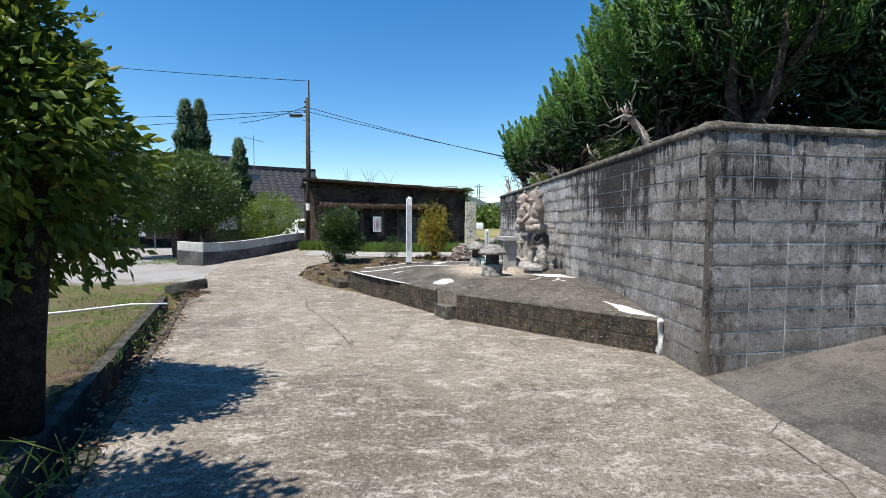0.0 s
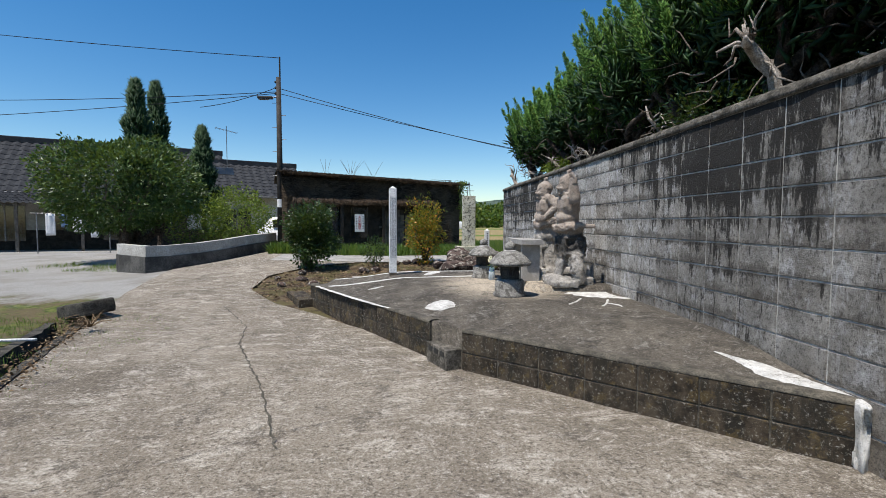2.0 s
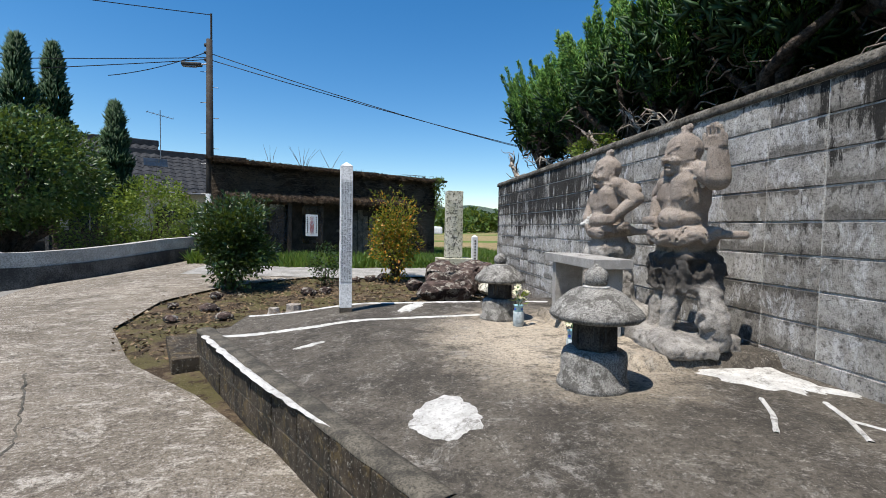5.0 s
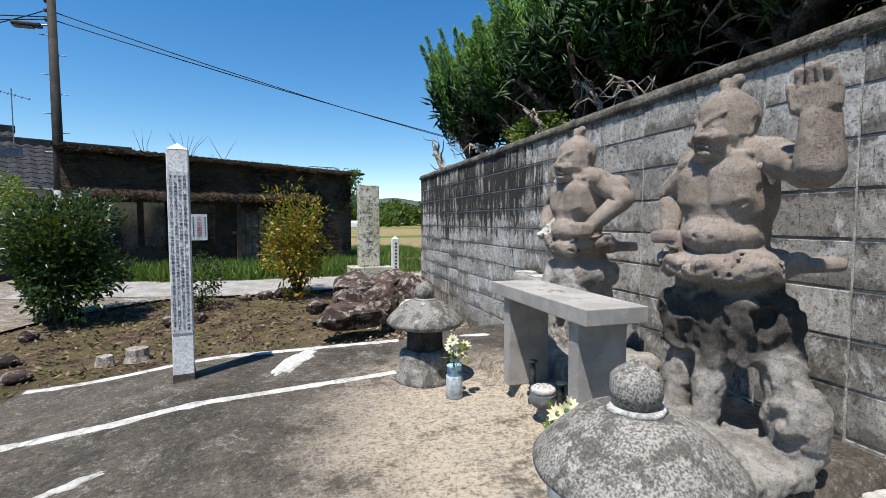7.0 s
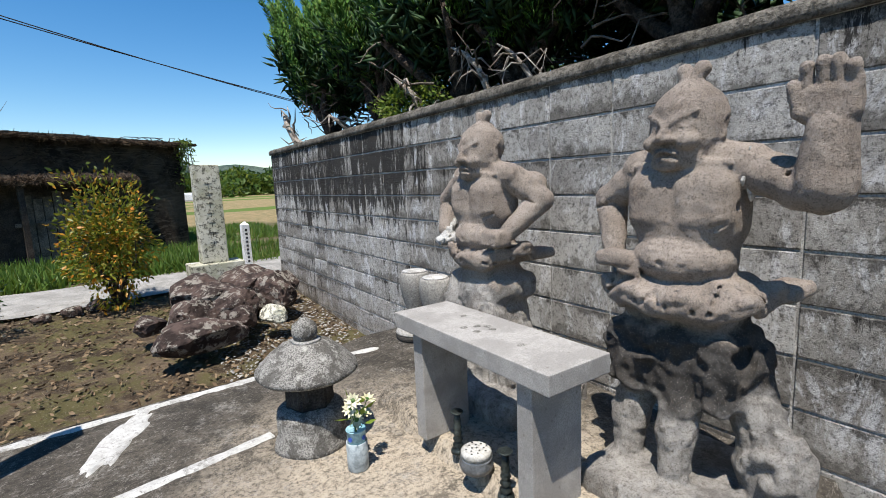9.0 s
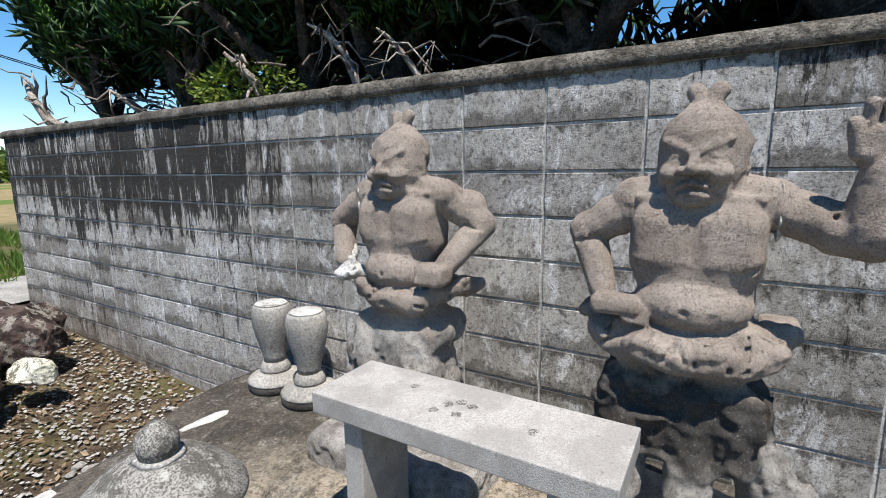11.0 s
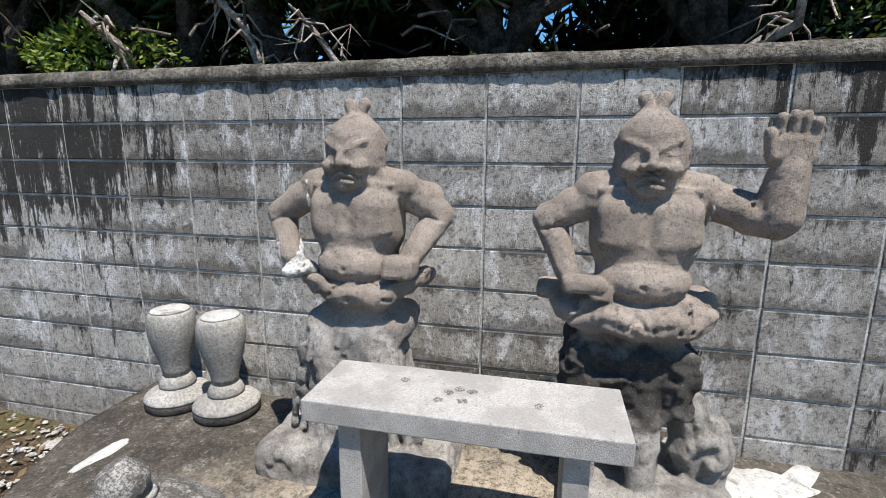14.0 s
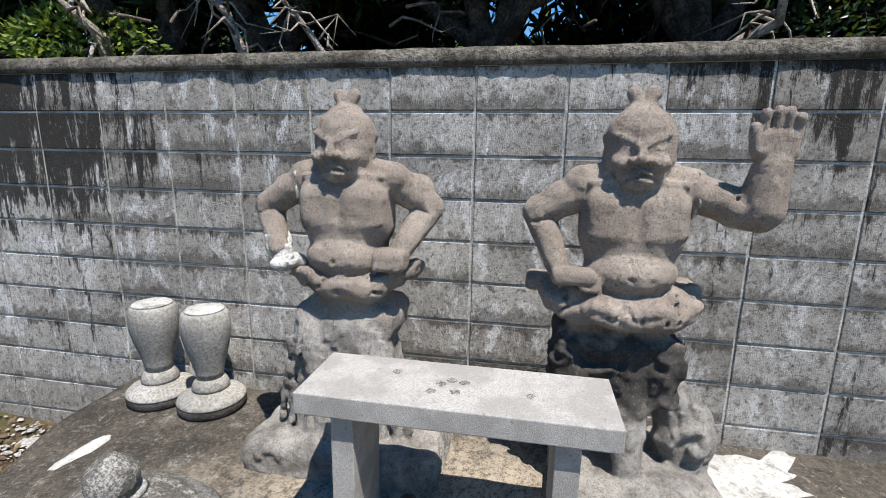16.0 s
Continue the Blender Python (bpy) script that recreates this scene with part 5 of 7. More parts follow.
def build_stone_legs():
    """Two turned granite legs on round feet, left over from an older table."""
    first = thing("granite_pedestal", (-0.18, 6.44, 0.497), "pale granite turned leg standing upright on round foot", "pedestal", "pair of pedestals")
    part("shaft", lathe([(0.0, 0.168), (0.066, 0.168), (0.068, 0.20), (0.082, 0.26), (0.102, 0.33), (0.116, 0.40), (0.119, 0.455), (0.112, 0.505), (0.098, 0.525), (0.0, 0.526)], 36), M["concrete"], first, smooth=True)
    part("collar", lathe([(0.0, 0.108), (0.088, 0.108), (0.092, 0.118), (0.084, 0.140), (0.070, 0.167), (0.0, 0.168)], 36), M["concrete"], first, "flared pale collar", smooth=True)
    part("foot", lathe([(0.0, 0.046), (0.166, 0.046), (0.168, 0.056), (0.155, 0.070), (0.120, 0.090), (0.088, 0.104), (0.076, 0.108), (0.0, 0.108)], 36), M["concrete"], first, "domed round foot", smooth=True)
    part("rim", lathe([(0.0, 0.0), (0.160, 0.0), (0.167, 0.010), (0.167, 0.042), (0.160, 0.046), (0.0, 0.046)], 36), M["lantern_dark"], first, "black polished rim of the foot", smooth=True)
    part("top", lathe([(0.0, 0.526), (0.094, 0.526), (0.090, 0.534), (0.0, 0.536)], 36, (0, 0, 0), 0.06, 3), M["white_mortar"], first, "white mortar on the leg's top", smooth=True)
    copy_thing(first, pose(-0.20, 6.12, 0.497, 0, 0, 40))


def build_table():
    t = thing("offering_table", (-0.90, 4.72, 0.572), "pale sawn granite offering table before the statues", "table")
    part("tabletop", box((-0.145, -0.46, 0.49), (0.145, 0.46, 0.558), 0.004), M["granite"], t)
    for y in (-0.325, 0.325):
        part("slab_leg", box((-0.115, y - 0.035, 0.0), (0.125, y + 0.035, 0.49), 0.004), M["granite"], t)
    for i, (y, x) in enumerate(((0.02, 0.03), (0.05, 0.0), (-0.02, 0.02), (0.07, -0.05), (-0.22, -0.02), (0.2, 0.05), (0.0, -0.04))):
        blotm = lathe([(0.0, 0.5583), (0.016, 0.5583), (0.012, 0.5595), (0.0, 0.5598)], 14, (x, y, 0), 0.35, i)
        part("stain", blotm, M["lantern"], t, "dark lichen spot")
    # incense things under the table
    b = thing("incense_burner", (-0.98, 4.70, 0.572), "grey ceramic incense burner with perforated pale lid", "incense burner")
    part("bowl", lathe([(0.0, 0), (0.04, 0), (0.062, 0.02), (0.068, 0.045), (0.060, 0.06), (0.064, 0.07), (0.0, 0.07)], 28), M["burner"], b, smooth=True)
    part("lid", lathe([(0.060, 0.0705), (0.060, 0.092), (0.05, 0.10), (0.0, 0.10)], 28), M["ash"], b, "pale lid with many holes", smooth=True)
    for i in range(14):
        a, r = i * 2.4, 0.012 * math.sqrt(i) + 0.003
        part("vent_hole", lathe([(0.0, 0.1003), (0.004, 0.1003), (0.004, 0.1012), (0.0, 0.1012)], 8, (r * math.cos(a), r * math.sin(a), 0)), M["dark"], b)
    cs = thing("candle_stand", (-0.95, 4.86, 0.572), "dark bronze candle stand with beaded stem", "candle stand", "pair of candle stands")
    prof = [(0.0, 0), (0.032, 0), (0.030, 0.012)]
    for i in range(5):
        z = 0.02 + 0.026 * i
        prof += [(0.014, z), (0.024 - 0.002 * i, z + 0.012), (0.014, z + 0.024)]
    part("stem", lathe(prof + [(0.012, 0.165), (0.0, 0.166)], 18), M["verdigris"], cs, smooth=True)
    part("drip_pan", lathe([(0.0, 0.165), (0.012, 0.165), (0.028, 0.178), (0.026, 0.18), (0.0, 0.17)], 18), M["verdigris"], cs, smooth=True)
    copy_thing(cs, pose(-0.99, 4.52, 0.572))


def build_lantern(at, rz, finial_tall, size=1.0):
    z0 = deck(at[0], at[1])
    t = thing("stone_lantern", (at[0], at[1], z0), "squat lichened granite garden lantern with umbrella roof", "lantern", "pair of stone lanterns", rz)
    part("drum", lathe([(0.0, -0.02), (0.192, -0.02), (0.186, 0.03), (0.170, 0.05), (0.172, 0.15), (0.164, 0.185), (0.14, 0.20), (0.0, 0.205)], 36, (0, 0, 0), 0.05, at[1]), M["lantern"], t, smooth=True)
    # six-sided fire box with a square window
    bm = lathe([(0.0, 0.2), (0.118, 0.2), (0.124, 0.215), (0.120, 0.36), (0.13, 0.375), (0.0, 0.38)], 6)
    bmesh.ops.bevel(bm, geom=[e for e in bm.edges if abs(e.verts[0].co.z - e.verts[1].co.z) > 0.1], offset=0.012, segments=2, affect="EDGES")
    part("fire_box", bm, M["lantern_dark"], t, "dark weathered fire box")
    for a in (90, 210, 330):
        m = pose(0, 0, 0, 0, 0, a + 30)
        w = bmesh.new()
        add_box(w, (0.098, -0.034, 0.25), (0.110, 0.034, 0.33), 0.004, m)
        part("window", w, M["dark"], t, "black square light hole")
    part("roof", lathe([(0.0, 0.375), (0.13, 0.37), (0.228, 0.360), (0.248, 0.378), (0.246, 0.396), (0.222, 0.425), (0.180, 0.468), (0.128, 0.508), (0.09, 0.525), (0.0, 0.53)], 40, (0, 0, 0), 0.06, at[1] * 3), M["lantern"], t, smooth=True)
    part("mortar_ring", lathe([(0.0, 0.526), (0.072, 0.526), (0.062, 0.536), (0.0, 0.540)], 24, (0, 0, 0), 0.2, 4), M["mortar"], t, "pale mortar ring", smooth=True)
    top = [(0.0, 0.545), (0.056, 0.541), (0.062, 0.57), (0.060, 0.605), (0.044, 0.622)]
    top += [(0.026, 0.632), (0.016, 0.640), (0.008, 0.652), (0.0, 0.654)] if finial_tall else [(0.03, 0.63), (0.02, 0.642), (0.0, 0.648)]
    part("finial", lathe(top, 28, (0, 0, 0), 0.05, 2), M["lantern"], t, smooth=True)
    t.scale = (size, size, size)


def build_flowers(at, seed, label):
    rng = random.Random(seed)
    t = thing("flower_vase", at, label, "vase", "pair of flower vases")
    part("holder", lathe([(0.0, 0), (0.043, 0), (0.046, 0.005), (0.046, 0.125), (0.043, 0.128), (0.040, 0.12), (0.0, 0.11)], 24), M["vase"], t, smooth=True)
    part("cup", lathe([(0.0, 0.06), (0.037, 0.06), (0.040, 0.175), (0.044, 0.180), (0.041, 0.182), (0.034, 0.172), (0.0, 0.165)], 24), M["cup"], t, "pale blue glazed cup with blue motif", smooth=True)
    for i in range(4):
        a = i * 1.6 + 0.4
        bm = lathe([(0, -0.002), (0.010, -0.002), (0.010, 0.002), (0, 0.002)], 10)
        bmesh.ops.transform(bm, matrix=pose(0.0400 * math.cos(a), 0.0400 * math.sin(a), 0.148, 0, 90, math.degrees(a)), verts=bm.verts)
        part("motif", bm, M["blue"], t, "cobalt blue flower print")
    for i in range(6):
        a = rng.uniform(0, 6.28)
        r = rng.uniform(0.02, 0.075)
        h = rng.uniform(0.22, 0.36)
        tip = Vector((r * math.cos(a), r * math.sin(a), h))
        st = part("stem", tube([(0.01 * math.cos(a), 0.01 * math.sin(a), 0.17), (tip.x * 0.5, tip.y * 0.5, (0.17 + h) / 2), tip], 0.0022, 5), M["stem"], t, "green stem")
        d = Vector((math.cos(a) * 0.8 - 0.5, math.sin(a) * 0.8 - 0.4, 0.7)).normalized()
        m0 = Matrix.Translation(tip) @ d.to_track_quat("Z", "Y").to_matrix().to_4x4()
        n = 11
        mats = []
        for k in range(n):
            m = m0 @ pose(0, 0, 0, 0, 0, 360 * k / n) @ pose(0, 0, 0, rng.uniform(58, 88), 0, 0)
            mats.append(np.array(m @ Matrix.Diagonal((0.044, 0.044, 0.040 * rng.uniform(0.8, 1.1), 1))))
        part("flower", scatter_mesh("flower", *LEAF, mats, M["petal"]), None, st, "cream fabric daisy")
        bm = lathe([(0, 0), (0.011, 0), (0.009, 0.006), (0, 0.009)], 10)
        bmesh.ops.transform(bm, matrix=m0, verts=bm.verts)
        part("flower_eye", bm, M["stem"], st, "brown-green flower centre")
    pts = np.array([[0.04 * math.cos(i), 0.04 * math.sin(i), 0.19 + 0.012 * i] for i in range(9)])
    part("foliage", scatter_mesh("foliage", *LEAF, frames_at(pts, pts * [1, 1, 0] * 15 + [0, 0, 0.6], 0.06, np.random.default_rng(seed)), M["lime"]), None, t, "green leaves")


def lettering(text, size, mat, parent, at, rx=90, rz=0, name="writing", label="", align="CENTER", spacing=None):
    """Flat raised characters with the built-in font, as a mesh part."""
    cu = bpy.data.curves.new(name, "FONT")
    cu.body, cu.size, cu.align_x, cu.align_y, cu.extrude = text, size, align, "TOP", 0.0004
    if spacing:
        cu.space_line = spacing
    tmp = bpy.data.objects.new(name, cu)
    me = bpy.data.meshes.new_from_object(tmp)
    bpy.data.objects.remove(tmp)
    me.materials.clear()
    me.materials.append(mat)
    ob = new(name, me)
    ob.parent = parent
    ob.matrix_basis = pose(*at, rx, 0, rz)
    return tagged(ob, label)


def build_notice_post():
    z0 = deck(-2.76, 6.0)
    t = thing("notice_post", (-2.80, 5.96, z0 - 0.01), "tall white wooden post with an engraved notice plate", "signpost", rz=8)
    w = 0.058
    bm = bmesh.new()
    add_box(bm, (-w, -w, 0.0), (w, w, 1.43), 0.004)
    part("post", bm, M["white_paint"], t)
    bm = bmesh.new()
    b = [bm.verts.new((sx * (w + 0.001), sy * (w + 0.001), 1.431)) for sx, sy in ((-1, -1), (1, -1), (1, 1), (-1, 1))]
    tip = bm.verts.new((0, 0, 1.475))
    bm.faces.new(b[::-1])
    for i in range(4):
        bm.faces.new((b[i], b[(i + 1) % 4], tip))
    part("pointed_top", bm, M["white_paint"], t)
    plate = part("notice_plate", box((-0.055, -w - 0.004, 0.31), (0.055, -w - 0.0005, 1.30), 0.001), M["plate"], t, "pale metal plate with columns of small black writing")
    cols = ["江戸時代、薩摩の仏師重士徳能（大隅作存）作、明治初めの廃仏毀釈で両方とも上半身と下半身",
            "が割られており、それぞれが離れた場所（上半身は近くの瑠璃光寺跡）で発見されたとのことで",
            "す。高橋巌氏と幸雄氏によって昭和四十六年四月に現在地に復元されました。なお、裏面にはそれ",
            "ぞれに記銘がなされており、向かって右の像には仏師重士徳能と石工塚田平二の記銘があります。"]
    for i, c in enumerate(cols):
        try:
            ob = lettering("\n".join(c), 0.0195, M["ink"], plate, (0.036 - 0.0245 * i, -w - 0.0046, 1.275), spacing=1.12)
            h = max(v.co.y for v in ob.data.vertices) - min(v.co.y for v in ob.data.vertices)
            ob.matrix_basis = ob.matrix_basis @ Matrix.Diagonal((1.0, 0.945 / max(h, 0.01), 1, 1))
        except Exception:
            pass
    part("foot_stain", box((-w - 0.0015, -w - 0.0015, 0.0), (w + 0.0015, w + 0.0015, 0.055), 0.001), M["oldwood"], t, "bare worn wood at the post's foot")


def rock_mesh(size, seed, mat, amp=0.35, cuts=3):
    """A broken stone: a lumpy body whose sides are struck off flat, with a rough skin."""
    rng = random.Random(seed * 17)
    bm = bmesh.new()
    bmesh.ops.create_icosphere(bm, subdivisions=cuts + 1, radius=1.0)
    s = Vector((seed * 3.1, seed * 1.7, seed * 0.9))
    planes = []
    for _ in range(13):
        d = Vector((rng.gauss(0, 1), rng.gauss(0, 1), rng.gauss(0.1, 0.8))).normalized()
        planes.append((d, rng.uniform(0.62, 0.95)))
    for v in bm.verts:
        p = v.co * (1 + amp * 0.6 * noise.noise(v.co * 1.1 + s))
        for d, r in planes:
            k = p.dot(d)
            if k > r:
                p = p - d * (k - r) * 0.94
        p = p * (1 + amp * 0.22 * noise.noise(p * 4.0 + s) + amp * 0.14 * noise.noise(p * 9 + s) + amp * 0.08 * noise.noise(p * 21 + s))
        v.co = Vector((p.x * size[0], p.y * size[1], max(p.z, -0.75) * size[2])) * 1.12
    return from_bm("rock", bm, mat, False)


def build_stele():
    heap = ((-1.52, 8.10, 0.38, (0.40, 0.21, 0.15), 14), (-1.52, 8.60, 0.44, (0.24, 0.20, 0.17), 50), (-1.08, 8.62, 0.46, (0.25, 0.22, 0.19), 90), (-0.62, 9.0, 0.50, (0.24, 0.34, 0.22), 20),
            (-1.35, 9.35, 0.50, (0.36, 0.36, 0.22), 70), (-0.75, 9.65, 0.50, (0.34, 0.36, 0.22), 0), (-1.12, 8.28, 0.42, (0.16, 0.13, 0.12), 30), (-0.80, 8.30, 0.40, (0.17, 0.11, 0.10), 100),
            (-0.42, 9.5, 0.48, (0.18, 0.24, 0.20), 50), (-1.90, 8.75, 0.40, (0.15, 0.15, 0.10), 30), (-1.28, 8.85, 0.62, (0.24, 0.20, 0.11), 15), (-0.82, 9.15, 0.62, (0.26, 0.18, 0.10), 60))
    for i, (x, y, z, s, rz) in enumerate(heap):
        pale = i in (7,)
        solo("rock", rock_mesh(s, i + 1.3, M["stele"] if pale else M["rock"], 0.3), None, "pale lichened stone lying against the reddish rockery" if pale else "reddish pitted lava stone heaped under the pale stele", "rock", at=(x, y, z), rz=rz, group="rockery boulders")
    t = thing("stone_stele", (-1.0, 10.40, 0.62), "tall lichened stone stele on a stepped pale base", "stele", rz=3)
    part("base", box((-0.33, -0.20, -0.30), (0.345, 0.20, 0.12), 0.012), M["stele"], t)
    bm = bmesh.new()
    add_box(bm, (-0.165, -0.11, 0.12), (0.165, 0.11, 1.43), 0.014)
    bmesh.ops.subdivide_edges(bm, edges=[e for e in bm.edges if e.calc_length() > 0.15], cuts=6, use_grid_fill=True)
    for v in bm.verts:
        v.co.x *= 1 - 0.03 * (v.co.z - 0.18)
        v.co += Vector((1, 1, 0.5)) * 0.006 * noise.noise(v.co * 6)
    part("shaft", bm, M["stele"], t, smooth=False)
    for i in range(7):
        z = 1.18 - 0.13 * i
        part("carved_stroke", box((-0.045, -0.1145, z), (0.045, -0.112, z + 0.006)), M["lantern_dark"], t, "dark worn carved stroke")
        part("carved_stroke", box((-0.003, -0.1145, z - 0.055), (0.004, -0.112, z + 0.02)), M["lantern_dark"], t, "dark worn carved stroke")
    p = thing("marker_post", (-0.32, 11.6, 0.33), "short white pointed marker post beside the stele", "marker post", rz=5)
    bm = box((-0.06, -0.06, 0.0), (0.06, 0.06, 0.80), 0.004)
    part("post", bm, M["white_paint"], p)
    bm = bmesh.new()
    b = [bm.verts.new((sx * 0.061, sy * 0.061, 0.801)) for sx, sy in ((-1, -1), (1, -1), (1, 1), (-1, 1))]
    tip = bm.verts.new((0, 0, 0.86))
    bm.faces.new(b[::-1])
    for i in range(4):
        bm.faces.new((b[i], b[(i + 1) % 4], tip))
    part("pointed_top", bm, M["white_paint"], p)
    for i in range(9):
        part("writing", box((-0.018, -0.0625, 0.70 - 0.065 * i), (0.018, -0.0605, 0.735 - 0.065 * i)), M["ink"], p, "small unreadable black character")


M["lantern_dark"] = grained("soot_dark_stone", (0.018, 0.017, 0.016), (0.070, 0.064, 0.058), 9, 110, 0.9, 0.5)
build_statue_open()
build_statue_akimbo()
build_stone_legs()
build_table()
build_lantern((-1.335, 3.63), 20, True)
build_lantern((-1.365, 5.48), -10, False, 0.94)
build_flowers((-1.29, 5.13, deck(-1.29, 5.13)), 3, "grey-blue plastic vase of cream artificial daisies")
build_flowers((-1.23, 4.13, deck(-1.23, 4.13)), 8, "grey-blue plastic vase of cream artificial daisies")
build_notice_post()
build_stele()


# ---- plants ----
def ellipsoid_points(n, c, r, rng, inner=0.55, lumps=0.25, seed=0, flat_bottom=None):
    """Points in the outer part of a lumpy ellipsoid, and their outward directions."""
    d = rng.normal(0, 1, (n, 3))
    d /= np.linalg.norm(d, axis=1)[:, None]
    k = 1 + lumps * value_noise(d + 5, 1.8, seed) + lumps * 0.6 * value_noise(d + 5, 4.5, seed + 1)
    rad = k * (inner + (1 - inner) * rng.random(n) ** 0.55)
    p = np.array(c) + d * np.array(r) * rad[:, None]
    if flat_bottom is not None:
        keep = p[:, 2] > flat_bottom
        p, d = p[keep], d[keep]
    return p, d


def limbs(base, tips, r0, rng, seg=6):
    """Crooked limbs from a base to tips, in one mesh."""
    bm = bmesh.new()
    for tip in tips:
        a, b = Vector(base), Vector(tip)
        pts = [a]
        for k in (0.3, 0.55, 0.8):
            pts.append(a.lerp(b, k) + Vector(rng.normal(0, 0.06, 3)) * (b - a).length)
        pts.append(b)
        add_tube(bm, pts, [r0, r0 * 0.75, r0 * 0.55, r0 * 0.35, r0 * 0.12], seg)
    return bm


def shrub(name, at, size, leaf, mat, count, label, seed, stem_r=0.03, stems=7, bark="bark", inner=0.45, lumps=0.3, droop=0.3, category="shrub", core=True):
    """Stems and a crown of single leaves. at: foot; size: crown radii and the crown centre's height."""
    rng = np.random.default_rng(seed)
    rx, ry, rz, cz = size
    t = thing(name, at, label, category)
    tips = [(rng.uniform(-0.6, 0.6) * rx, rng.uniform(-0.6, 0.6) * ry, cz + rng.uniform(-0.4, 0.5) * rz) for _ in range(stems)]
    part("trunk", limbs((0, 0, -0.05), tips, stem_r, rng), M[bark], t, smooth=True)
    p, d = ellipsoid_points(count, (0, 0, cz), (rx, ry, rz), rng, inner, lumps, seed)
    p[:, 2] = np.maximum(p[:, 2], 0.03 + 0.1 * rng.random(len(p)))
    ahead = d * 0.8 + np.array([0, 0, 0.35 - droop])
    m = frames_at(p, ahead, leaf * rng.uniform(0.6, 1.2, len(p)), rng, 0.6)
    part("crown", scatter_mesh("crown", *LEAF, m, M[mat]), None, t)
    return t


def plume_crown(centre, radii, plumes, per, rng, length, thick, spray, z_low):
    """Flame-like plumes of upright sprays over a crown."""
    out = []
    d = rng.normal(0, 1, (plumes, 3))
    d /= np.linalg.norm(d, axis=1)[:, None]
    base = np.array(centre) + d * np.array(radii) * (0.62 + 0.30 * rng.random((plumes, 1)))
    base[:, 2] = np.maximum(base[:, 2], z_low + 0.25 * rng.random(plumes))
    for b, dd in zip(base, d):
        axis = np.array([dd[0] * 0.55, dd[1] * 0.55, 0.9 + 0.4 * rng.random()])
        axis /= np.linalg.norm(axis)
        ln = length * rng.uniform(0.6, 1.15)
        u = rng.random(per) ** 0.8
        r = thick * (1 - u) ** 0.7 * np.sqrt(rng.random(per)) * rng.uniform(0.8, 1.25)
        a = rng.uniform(0, 2 * np.pi, per)
        s1 = np.cross(axis, [0.3, 0.7, 0.2])
        s1 /= np.linalg.norm(s1)
        s2 = np.cross(axis, s1)
        rad = np.cos(a)[:, None] * s1 + np.sin(a)[:, None] * s2
        p = b - axis * ln * 0.35 + axis * ln * u[:, None] + rad * r[:, None]
        out.append(frames_at(p, axis + rad * 0.55, spray * rng.uniform(0.6, 1.2, per), rng, 0.22))
    return np.concatenate(out)


